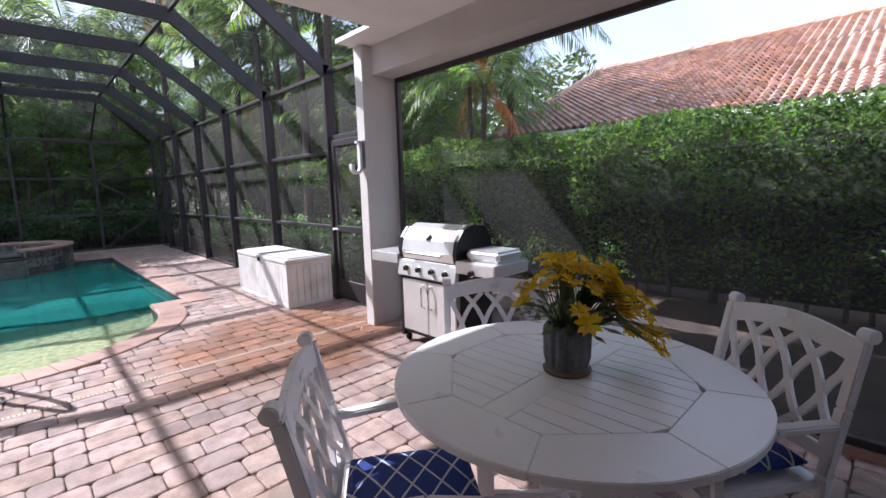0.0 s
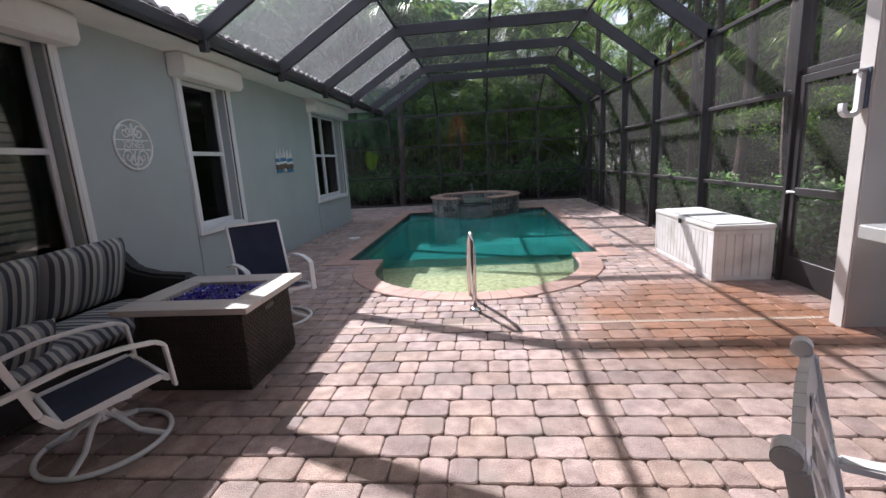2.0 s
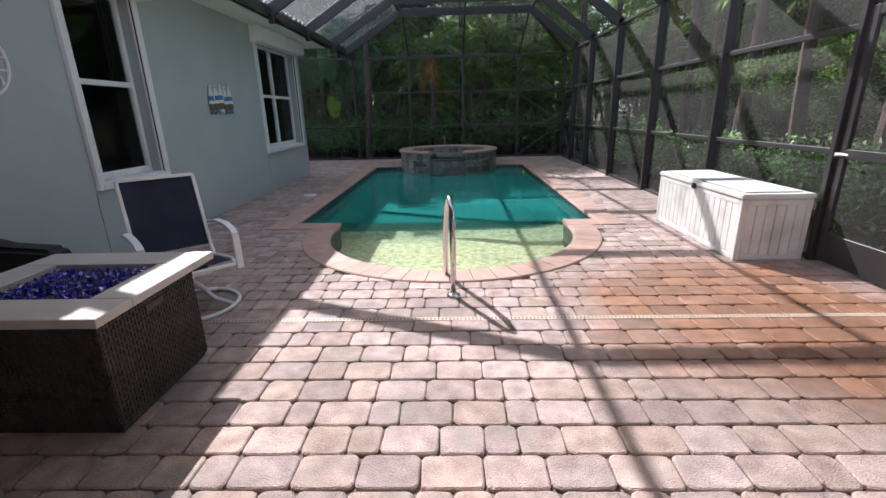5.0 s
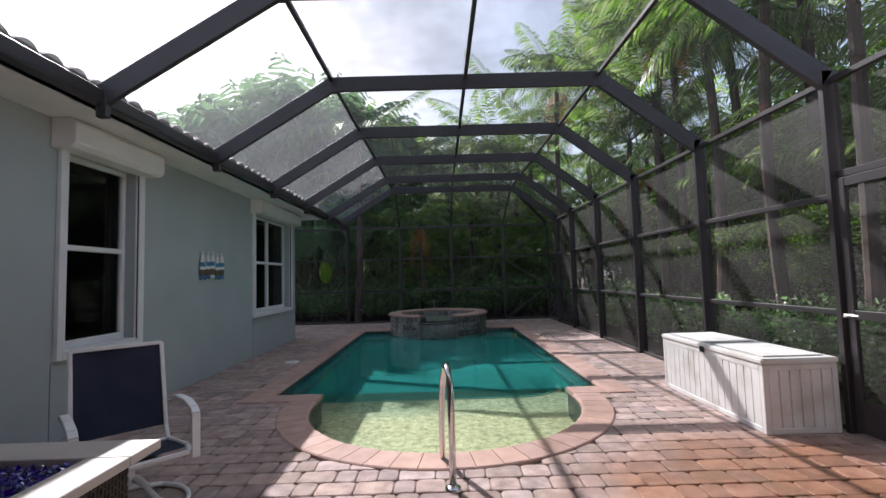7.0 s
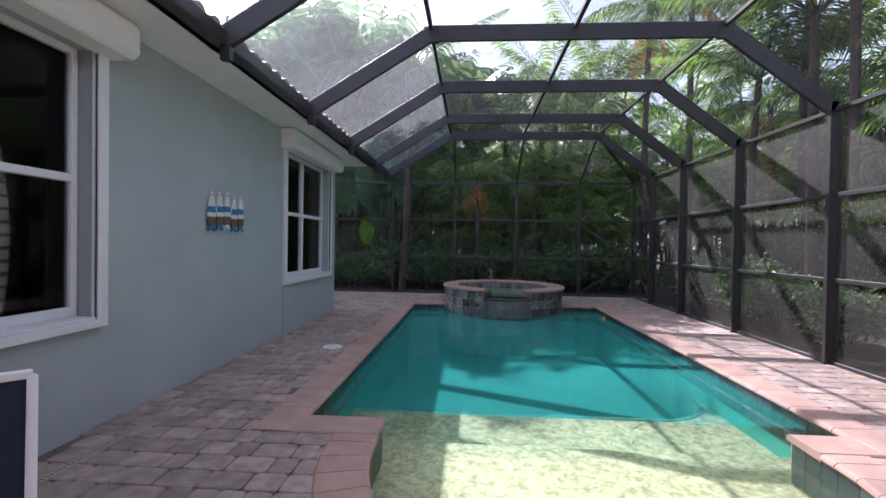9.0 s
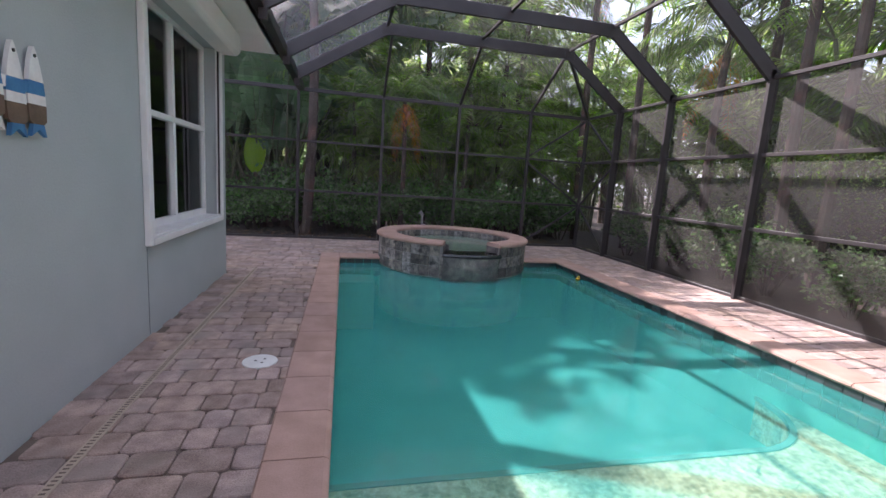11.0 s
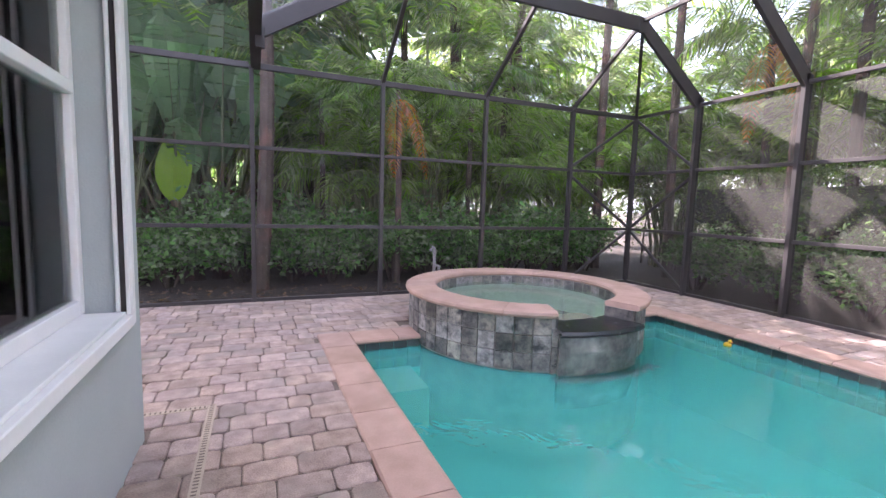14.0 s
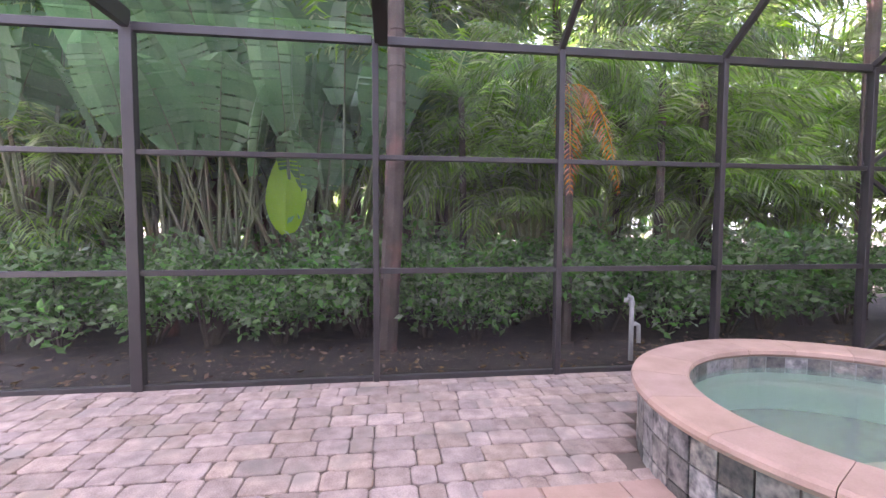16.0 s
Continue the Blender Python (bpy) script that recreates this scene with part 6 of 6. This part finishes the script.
def tall_tree(seed, n, h, r, size):
    random.seed(seed)
    wood, leaves = Geo(), Geo()
    wood.tube([(0, 0, 0), (0.1, 0.05, h * 0.3), (0, 0.15, h * 0.6), (0.1, 0, h * 0.85)], [0.2, 0.15, 0.1, 0.04], 8)
    lumps = []
    for k in range(16):
        z = h * random.uniform(0.35, 1.0)
        a, d = random.uniform(0, 2 * math.pi), r * random.uniform(0.2, 1.0)
        c = Vector((d * math.cos(a), d * math.sin(a), z))
        lumps.append((c, random.uniform(0.5, 1.0)))
        wood.tube([(0.05, 0.08, z * 0.6), (c.x * 0.5, c.y * 0.5, z * 0.85), c], [0.07, 0.04, 0.012], 5)

    def place():
        c, q = random.choice(lumps)
        d = Vector((random.gauss(0, 1), random.gauss(0, 1), random.gauss(0, 0.7))).normalized()
        return c + d * q * random.uniform(0.3, 1.2), d
    leaf_cloud(leaves, n, place, size)
    return wood, leaves


def plant(name, parts, label, category, m, group):
    """parts: (part name, Geo, material)."""
    e = thing(name, m, label, category, group)
    for pn, g, mt in parts:
        g.make(pn, mt, e)
    return e


arecas = []
for k, (st, tall, sp) in enumerate(((11, 4.4, 1.5), (9, 5.6, 1.7), (12, 3.4, 1.4))):
    c, f = areca(40 + k, st, tall, sp)
    arecas.append([("cane", c, CANE), ("fronds", f, AREKA)])
SPOTS = [(-2.0, 19.6, 1, 0.95), (-0.9, 19.2, 0, 0.95), (0.4, 19.8, 1, 1.0), (1.6, 19.3, 0, 0.95), (2.7, 20.0, 1, 0.95), (3.9, 19.4, 2, 1.0),
         (-1.6, 22.6, 1, 1.15), (0.6, 23.0, 1, 1.2), (2.4, 23.2, 1, 1.3), (-8.2, 19.4, 0, 1.0), (-3.6, 21.4, 1, 1.1),
         (6.6, 18.2, 0, 1.0), (7.6, 15.6, 1, 1.1), (7.8, 13.4, 0, 1.3), (7.7, 11.4, 1, 1.2), (7.8, 9.4, 0, 1.35), (7.6, 7.4, 1, 1.15), (5.4, 20.6, 1, 1.1), (-6.4, 21.8, 1, 1.1), (4.4, 23.0, 1, 1.6), (6.4, 21.4, 1, 1.5), (8.0, 19.2, 1, 1.4), (-9.5, 21.4, 1, 1.1),
         (9.6, 10.4, 1, 1.5), (9.4, 14.2, 1, 1.5), (9.8, 17.6, 1, 1.4), (-5.0, 20.4, 0, 1.1), (-10.5, 19.6, 2, 1.1), (-9.0, 20.0, 2, 1.1), (-8.0, 18.9, 2, 0.75), (-7.2, 20.6, 0, 1.15), (-2.7, 20.6, 1, 1.3), (-5.4, 21.4, 1, 1.45), (-7.2, 21.6, 1, 1.5), (-3.9, 20.6, 1, 1.35), (-8.8, 22.6, 1, 1.3), (-10.6, 22.4, 1, 1.3), (3.3, 24.4, 1, 1.4), (1.3, 24.0, 1, 1.35), (-0.3, 24.2, 1, 1.3)]
first = {}
for k, (x, y, v, s) in enumerate(SPOTS):
    m = pose(x, y, -0.06, 0, 0, 67 * k) @ Matrix.Scale(s, 4)
    if v not in first:
        first[v] = plant("areca_palm", arecas[v], "clump of green areca palm with thin canes", "palm", m, "areca palms behind the screen")
    else:
        o = copy_thing(first[v], pose(x, y, -0.06, 0, 0, 67 * k))
        o.scale = (s, s, s)
tv = []
for k, (tall, lv, low, fan) in enumerate(((6.6, 12, 0.08, 0.42), (9.6, 21, 0.38, 0.95), (11.2, 23, 0.44, 1.05))):
    a, b, c = traveller(60 + k, tall, lv, 2.2 + 0.1 * k, low, fan)
    tv.append([("trunk", a, BARK), ("stalks", b, STALK), ("leaves", c, TRAVELLER)])
first = {}
for x, y, v, rz, s in ((-5.0, 18.9, 0, 20, 1.05), (-3.95, 18.7, 0, -15, 0.95), (-6.7, 18.9, 0, 50, 1.0), (-6.1, 19.6, 1, 10, 1.0), (-4.4, 19.9, 1, -20, 0.95), (-7.6, 20.0, 2, 25, 0.98), (-9.4, 19.0, 1, -10, 1.0),
                       (-2.9, 20.2, 1, 35, 0.8), (-8.6, 18.6, 0, 10, 0.9), (-9.3, 21.0, 2, -12, 1.0), (-6.2, 21.0, 2, 15, 0.92), (-5.6, 18.5, 0, -30, 0.85),
                       (-4.5, 18.6, 0, 42, 0.85), (-10.8, 20.6, 2, 30, 1.0), (-4.6, 21.6, 2, 5, 1.04), (-3.3, 21.4, 2, -35, 0.98), (-5.4, 20.2, 2, 60, 1.04), (-2.2, 21.0, 2, 20, 0.88), (-3.9, 20.3, 2, -5, 0.98), (-6.9, 20.6, 2, 40, 1.1), (-8.4, 20.9, 2, -50, 1.1), (-3.0, 22.6, 2, 70, 1.0), (-5.2, 22.4, 2, -70, 1.12), (-7.4, 22.4, 2, 20, 1.12), (-6.0, 21.6, 2, -20, 1.1), (-9.0, 22.2, 2, 65, 1.1), (-7.7, 18.4, 0, -40, 0.95), (-8.5, 19.5, 0, 15, 1.1), (-9.8, 18.0, 0, 60, 1.0), (-5.3, 18.5, 0, 75, 0.68), (-4.3, 18.6, 0, -60, 0.66), (-6.2, 18.5, 0, 100, 0.72), (-6.3, 19.5, 2, -8, 1.12), (-4.9, 19.7, 2, 12, 1.06), (-5.8, 20.9, 2, 80, 1.15)):
    m = pose(x, y, -0.06, 0, 0, rz)
    if v not in first:
        first[v] = plant("traveller_palm", tv[v], "traveller palm with a fan of torn paddle leaves", "palm", m, "traveller palms behind the screen")
    else:
        o = copy_thing(first[v], m)
        o.scale = (s, s, s)
# one young lime-green paddle leaf hanging in front of the fans
LIME = leaf_mat("lime_leaf", (0.22, 0.40, 0.03), (0.17, 0.33, 0.025), 0.55, 0.35, 0.0, 0.48, 1.7)
young = thing("young_palm", pose(-4.54, 18.0, -0.06), "young palm with one hanging lime-green paddle leaf", "palm")
Geo().tube([(0.03, 0.25, 0), (0.02, 0.2, 1.2), (0.0, 0.12, 2.2), (0.0, 0.02, 2.46), (0.0, -0.03, 2.38)], [0.03, 0.026, 0.02, 0.014, 0.01], 6).make("stalk", STALK, young, smooth=True)
g = Geo()
for q in (-1, 1):
    pts = []
    for k in range(13):
        u = k / 12
        w = 0.25 * math.sin(math.pi * min(0.05 + 0.93 * u, 0.985)) ** 0.5
        c = Vector((0.01 * math.sin(6 * u), -0.03 - 0.06 * math.sin(2.4 * u), 2.38 - 0.98 * u))
        pts += [c, c + Vector((q * w * 0.55, 0.045, 0.0)), c + Vector((q * w, 0.02 + 0.015 * math.sin(9 * u), -0.02))]
    g.add(pts, [(3 * k + e, 3 * k + e + 1, 3 * k + e + 4, 3 * k + e + 3) for k in range(12) for e in (0, 1)])
g.make("blade", LIME, young, smooth=True)

first = {}
shr = [shrub(80 + k, 2000, 0.75, 0.6, 1.2, 0.115) for k in range(3)]
k = 0
for row, (y, n) in enumerate(((17.95, 15), (18.7, 12), (25.6, 7))):
    for i in range(n):
        x = -8.3 + (12.6 / n) * (i + 0.5) + random.uniform(-0.2, 0.2)
        v = k % 3
        s = random.uniform(0.85, 1.25) * (2.0 if row == 2 else 1.0)
        m = pose(x, y + random.uniform(-0.15, 0.2), -0.06, 0, 0, 73 * k)
        if v not in first:
            first[v] = plant("shrub", [("stems", shr[v][0], STEM), ("leaves", shr[v][1], SHRUB)], "low dark green leafy shrub in mulch", "shrub", m, "shrubs along the screen")
        else:
            o = copy_thing(first[v], m)
            o.scale = (s, s, s)
        k += 1
for i in range(9):                                      # the same shrubs go on outside the long screen wall
    v, q = i % 3, random.uniform(0.72, 0.95)
    o = copy_thing(first[v], pose(4.35 + random.uniform(-0.15, 0.25), 5.9 + 1.2 * i, -0.06, 0, 0, 61 * i))
    o.scale = (q, q, q)
first = {}
tt = [tall_tree(95 + k, 6500, 8.5, 2.4, 0.17) for k in range(2)]
for k, (x, y, v, s) in enumerate(((-3.5, 31, 1, 1.1), (1.0, 30.5, 0, 1.1), (5.0, 30, 1, 1.15), (9.5, 25, 0, 1.0), (11.0, 18.5, 1, 0.85))):
    m = pose(x, y, -0.06, 0, 0, 50 * k)
    if v not in first:
        first[v] = plant("tree", [("trunk", tt[v][0], BARK), ("leaves", tt[v][1], WOODS)], "tall leafy tree behind the palms", "tree", m, "trees at the back")
    else:
        o = copy_thing(first[v], m)
        o.scale = (s, s, s)


def feather_palm(seed, h, nf, dead, droop=1.3, dead_at=200, dead_long=1.7):
    random.seed(seed)
    trunk, crown, old = Geo(), Geo(), Geo()
    trunk.tube([(0.12 * math.sin(3 * u), 0.05 * u, h * u) for u in [i / 8 for i in range(9)]], [0.10 - 0.03 * i / 8 for i in range(9)], 9)
    for k in range(16):
        z = h * k / 16
        trunk.tube([(0.12 * math.sin(3 * k / 16), 0.05 * k / 16, z), (0.12 * math.sin(3 * k / 16), 0.05 * k / 16, z + 0.03)], 0.108 - 0.03 * k / 16, 9)
    top = (0.12 * math.sin(3), 0.05, h)
    for k in range(nf):
        b = 2 * math.pi * k / nf * 1.618
        frond(crown, top, (math.cos(b), math.sin(b)), random.uniform(2.1, 2.9), random.uniform(0.25, droop), 40, 0.6, 0.022, random.uniform(0.3, 1.2))
    for k in range(dead):
        b = radians(dead_at + 40 * k)
        frond(old, (top[0], top[1], h - 0.25), (math.cos(b), math.sin(b)), dead_long, 1.35, 36, 0.4, 0.022, 0.1)
    return [("trunk", trunk, BARK), ("crown", crown, PALMLEAF)] + ([("dead_frond", old, DEAD)] if dead else [])


fp = None
for k, (x, y, s) in enumerate(((6.6, 16.0, 0.95), (5.9, 5.0, 0.62), (-1.0, 17.55, 0.66), (7.2, 5.6, 0.86))):
    m = pose(x, y, -0.06, 0, 0, 50 if k == 2 else 95 * k)
    if fp is None:
        fp = plant("feather_palm", feather_palm(7, 5.2, 15, 2), "feather palm with one orange dead frond", "palm", m, "feather palms")
    else:
        o = copy_thing(fp, m)
        o.scale = (s, s, s)

fn = None
for x, y, rz, s in ((-3.3, 17.45, 20, 1.25), (2.1, 19.0, 130, 0.9), (0.9, 18.6, 250, 0.72), (-2.2, 18.5, 60, 0.62), (1.3, 20.6, 10, 1.25), (3.1, 20.2, 170, 1.2), (2.2, 22.0, 90, 1.4), (0.0, 20.8, 300, 1.15), (4.0, 21.8, 220, 1.45)):
    m = pose(x, y, -0.06, 0, 0, rz)
    if fn is None:
        fn = plant("feather_palm", feather_palm(15, 5.4, 14, 0, 1.2), "feather palm with a ringed reddish trunk", "palm", m, "feather palms")
        fn.scale = (s, s, s)
    else:
        o = copy_thing(fn, m)
        o.scale = (s, s, s)

fq = None
for k, (x, y, s) in enumerate(((5.45, 9.0, 1.12), (5.4, 7.5, 1.06), (5.45, 10.8, 1.18), (5.4, 12.8, 1.1), (5.5, 14.7, 1.0), (6.7, 9.8, 1.3), (6.8, 12.0, 1.3))):
    m = pose(x, y, -0.06, 0, 0, 140 + 95 * k)
    if fq is None:
        fq = plant("feather_palm", feather_palm(8, 5.4, 22, 0, 0.8), "feather palm arching over the screen roof", "palm", m, "feather palms")
        fq.scale = (s, s, s)
    else:
        o = copy_thing(fq, m)
        o.scale = (s, s, s)

fr = None
for x, y, rz, s in ((5.5, 12.2, 0, 1.0), (5.0, 16.8, 80, 1.05), (4.4, 18.4, 200, 1.12), (6.3, 14.2, 150, 1.05), (6.2, 5.6, 60, 0.5)):
    m = pose(x, y, -0.06, 0, 0, rz)
    if fr is None:
        fr = plant("feather_palm", feather_palm(12, 8.0, 20, 2, 0.95, 215, 1.6), "tall feather palm with hanging orange dead fronds", "palm", m, "feather palms")
    else:
        o = copy_thing(fr, m)
        o.scale = (s, s, s)

# clipped hedge towards the neighbour
random.seed(11)
hedge = thing("hedge", pose(0, 0, -0.06), "clipped glossy green hedge, brighter on its sunlit top", "hedge")
HX0, HX1, HY0, HY1, HH = 5.35, 6.8, -7.0, 19.0, 2.32


def hedge_place():
    y = random.uniform(HY0, HY1) if random.random() < 0.42 else random.uniform(-3.5, 9.0)
    bulge = 0.13 * noise.noise(Vector((y * 0.9, 0, 3)))
    top = HH + 0.12 * noise.noise(Vector((y * 0.8, 5, 1)))
    if random.random() < 0.66:
        z = top * (0.12 + 0.88 * random.random() ** 0.7)
        b = 0.16 * noise.noise(Vector((y * 1.6, z * 1.8, 7)))
        lean = 0.6 * min(max(0.84 * top - z, 0), 1.0)            # the clipped face leans in under its bulging top
        return Vector((HX0 + bulge + b + lean + abs(random.gauss(0, 0.11)), y, z)), Vector((-1, 0, 0.4))
    x = random.uniform(HX0 + bulge, HX1)
    return Vector((x, y, top - abs(random.gauss(0, 0.09)) + 0.1 * noise.noise(Vector((x * 3, y * 2, 2))))), Vector((0, 0, 1))


hl = Geo()
leaf_cloud(hl, 88000, hedge_place, 0.06, 2.0)
tagged(hl.make("leaves", HEDGE, hedge), kind="stuff")
hs = Geo()
for k in range(90):
    y = HY0 + (HY1 - HY0) * (k + random.random()) / 90
    x = random.uniform(HX0 + 0.9, HX1 - 0.2)
    hs.tube([(x, y, 0), (x + random.uniform(-0.1, 0.1), y + random.uniform(-0.1, 0.1), 0.8), (x + random.uniform(-0.3, 0.2), y + random.uniform(-0.3, 0.3), 2.1)], [0.03, 0.022, 0.01], 5)
hs.make("stems", STEM, hedge)
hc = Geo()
for k in range(24):                                     # near-black boxes that block the view, the hedge's inner shade in their colour
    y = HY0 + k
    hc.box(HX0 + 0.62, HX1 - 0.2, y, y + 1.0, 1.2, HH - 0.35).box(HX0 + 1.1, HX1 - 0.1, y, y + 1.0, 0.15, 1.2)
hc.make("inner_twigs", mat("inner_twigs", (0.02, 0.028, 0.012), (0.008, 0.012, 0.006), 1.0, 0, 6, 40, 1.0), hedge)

# fallen leaves and twigs on the mulch
random.seed(31)
g = Geo()


def litter_place():
    return Vector((random.uniform(-8.5, 3.2), random.uniform(16.42, 17.6), random.uniform(-0.05, -0.02))), Vector((0, 0, 0))


leaf_cloud(g, 700, litter_place, 0.075, 2.2, 0.15)
tagged(g.make("leaf_litter", mat("dry_leaf", (0.20, 0.12, 0.07), (0.12, 0.07, 0.04), 0.8, 0, 5, 60, 0.1, 0.4, 0.4)), "dry brown fallen leaves on the mulch", "leaf litter", kind="stuff")

# far woods that close the view
random.seed(21)
woods = Geo()


def woods_place():
    if random.random() < 0.62:
        p = Vector((random.uniform(-26, 22), 33 + random.uniform(0, 4), 0))
    else:
        p = Vector((17 + random.uniform(0, 4), random.uniform(10, 30), 0))
    top = 6.0 + 2.5 * noise.noise(p * 0.25)
    p.z = top * random.random() ** 0.8
    return p, Vector((0, -1, 0.3))


leaf_cloud(woods, 26000, woods_place, 0.42, 2.2)
tagged(woods.make("far_woods", WOODS), "dense far woods behind the palms", "woods", kind="stuff")

# ---- neighbour's house ----
nb = thing("neighbour_house", pose(0, 0, 0), "neighbouring house with a terracotta barrel tile roof", "house")
Geo().box(8.6, 17.4, -16, 6.0, -0.06, 2.55).make("wall", HOUSEWALL, nb)
Geo().box(7.92, 8.0, -16.5, 6.55, 2.40, 2.58).box(8.0, 8.6, -16.5, 6.5, 2.48, 2.54).make("fascia", TRIM, nb)


def hip_tiles(g, e0, e1, r0, r1, pitch, course):
    """Courses of barrel tiles between an eave line and a ridge line."""
    e0, e1, r0, r1 = (Vector(p) for p in (e0, e1, r0, r1))
    nc = round((r0 - e0).length / course)
    n = (e1 - e0).cross(r0 - e0).normalized()
    n = n if n.z > 0 else -n
    for c in range(nc):
        a0, a1 = e0.lerp(r0, c / nc), e1.lerp(r1, c / nc)
        b0, b1 = e0.lerp(r0, (c + 1.12) / nc), e1.lerp(r1, (c + 1.12) / nc)
        k = max(1, round((a1 - a0).length / pitch))
        for t in range(k):
            pts = []
            for s0, s1, lift in ((a0, a1, 0.06), (b0, b1, 0.015)):
                for j in range(5):
                    u = (t + j / 4) / k
                    pts.append(s0.lerp(s1, u) + n * (lift + 0.065 * math.sin(math.pi * j / 4)))
            q = [p - n * 0.05 for p in pts[:5]]
            g.add(pts + q, [(j, j + 1, j + 6, j + 5) for j in range(4)] + [(j + 1, j, j + 10, j + 11) for j in range(4)])
    g.add([e0, e1, r1, r0], [(0, 1, 2, 3)])


g = Geo()
E1, E0, R1, R0 = (7.95, 6.45, 2.56), (7.95, -16.5, 2.56), (13.0, 6.6 - 0.1, 4.78), (13.0, -12.0, 4.78)
hip_tiles(g, E0, E1, R0, R1, 0.155, 0.23)
g.add([E1, R1, (18, 6.5, 2.56)], [(0, 1, 2)])
g.add([R0, R1, (18, 6.5, 2.56), (18, -16.5, 2.56)], [(0, 1, 2, 3)])
tagged(g.make("roof", TERRA, nb), "terracotta barrel tile roof")
g = Geo()
for k in range(46):
    a = Vector(R1).lerp(Vector(R0), k / 46)
    b = Vector(R1).lerp(Vector(R0), (k + 1.1) / 46)
    g.tube([a + Vector((0, 0, 0.05)), b + Vector((0, 0, 0.08))], 0.12, 7)
for k in range(15):
    a = Vector(E1).lerp(Vector(R1), k / 15)
    b = Vector(E1).lerp(Vector(R1), (k + 1.1) / 15)
    g.tube([a + Vector((0, 0, 0.05)), b + Vector((0, 0, 0.08))], 0.11, 7)
tagged(g.make("ridge_tiles", TERRA, nb), "terracotta ridge tiles", kind="stuff")


# ---- pavers, last ----
def paver_mesh(w, d):
    """A tumbled paver: uneven outline, rounded corners, worn rounded top edge."""
    c, hw, hd = 0.030, w / 2 - 0.0022, d / 2 - 0.0022
    ring = [(-hw + c, -hd), (0, -hd), (hw - c, -hd), (hw - 0.009, -hd + 0.009), (hw, -hd + c), (hw, hd - c), (hw - 0.009, hd - 0.009), (hw - c, hd), (0, hd), (-hw + c, hd), (-hw + 0.009, hd - 0.009), (-hw, hd - c), (-hw, -hd + c), (-hw + 0.009, -hd + 0.009)]
    ring = [(x + random.uniform(-0.0035, 0.002) * (1 if x > 0 else -1), y + random.uniform(-0.0035, 0.002) * (1 if y > 0 else -1)) for x, y in ring]
    n = len(ring)
    v = [(x, y, -0.03) for x, y in ring] + [(x, y, -0.006) for x, y in ring] + [(x * (1 - 0.007 / hw), y * (1 - 0.007 / hd), random.uniform(-0.001, 0.0005)) for x, y in ring]
    f = [(j + i, j + (i + 1) % n, j + n + (i + 1) % n, j + n + i) for j in (0, n) for i in range(n)] + [tuple(range(2 * n, 3 * n))]
    return v, f


random.seed(5)
ROW = 0.193
shapes = {(w, k): paver_mesh(w, ROW) for w in (0.155, 0.21, 0.27) for k in range(5)}
parts = {key: Geo().add(*shapes[key]).mesh("paver", PAVER) for key in shapes}
rest = Geo()
count, y, r = 0, -4.05, 0


def free(x, y, w):
    """Whether a paver at x, y lies on the deck, not over the water or the house."""
    for cx in (x - w / 2, x + w / 2):
        for cy in (y - ROW / 2, y + ROW / 2):
            if POOL_X0 - 0.10 < cx < POOL_X1 + 0.10 and POOL_Y0 - 0.10 < cy < POOL_Y1 + 0.10:
                return False
            if math.hypot(cx - ARC_C[0], cy - ARC_C[1]) < ARC_R + 0.10 and cy < POOL_Y0 + 0.1:
                return False
            if abs(cx - ARC_C[0]) < ARC_R + 0.1 and SHELF_Y < cy < POOL_Y0:
                return False
            if math.hypot(cx - SPA[0], cy - SPA[1]) < 1.2:
                return False
    if x < WX + 0.02 and y < HOUSE_Y1 + 0.02:
        return False
    return y + ROW / 2 < BACK_Y + 0.12


while y < BACK_Y + 0.1:
    x = (-8.6 if y > HOUSE_Y1 else WX + 0.02) - random.uniform(0, 0.12)
    while x < RX + 0.05:
        w = random.choice((0.155, 0.27, 0.27, 0.21, 0.27, 0.155))
        cx = x + w / 2
        if free(cx, y, w):
            key = (w, random.randrange(5))
            m = pose(cx, y, random.uniform(-0.0025, 0.0015), random.uniform(-0.5, 0.5), random.uniform(-0.4, 0.4), random.uniform(-0.8, 0.8))
            if count < 300 and ((2.15 < y < 3.9 and -1.75 < cx < 1.9)or (10.2 < y < 12.6 and cx < -2.6)):
                ob = new("paver", parts[key])
                ob.matrix_basis = m
                ob.parent = bed
                count += 1
            else:
                rest.add(*shapes[key], m)
        x += w
    y += ROW
rest_ob = rest.make("pavers", PAVER, bed)
tagged(rest_ob, kind="stuff")
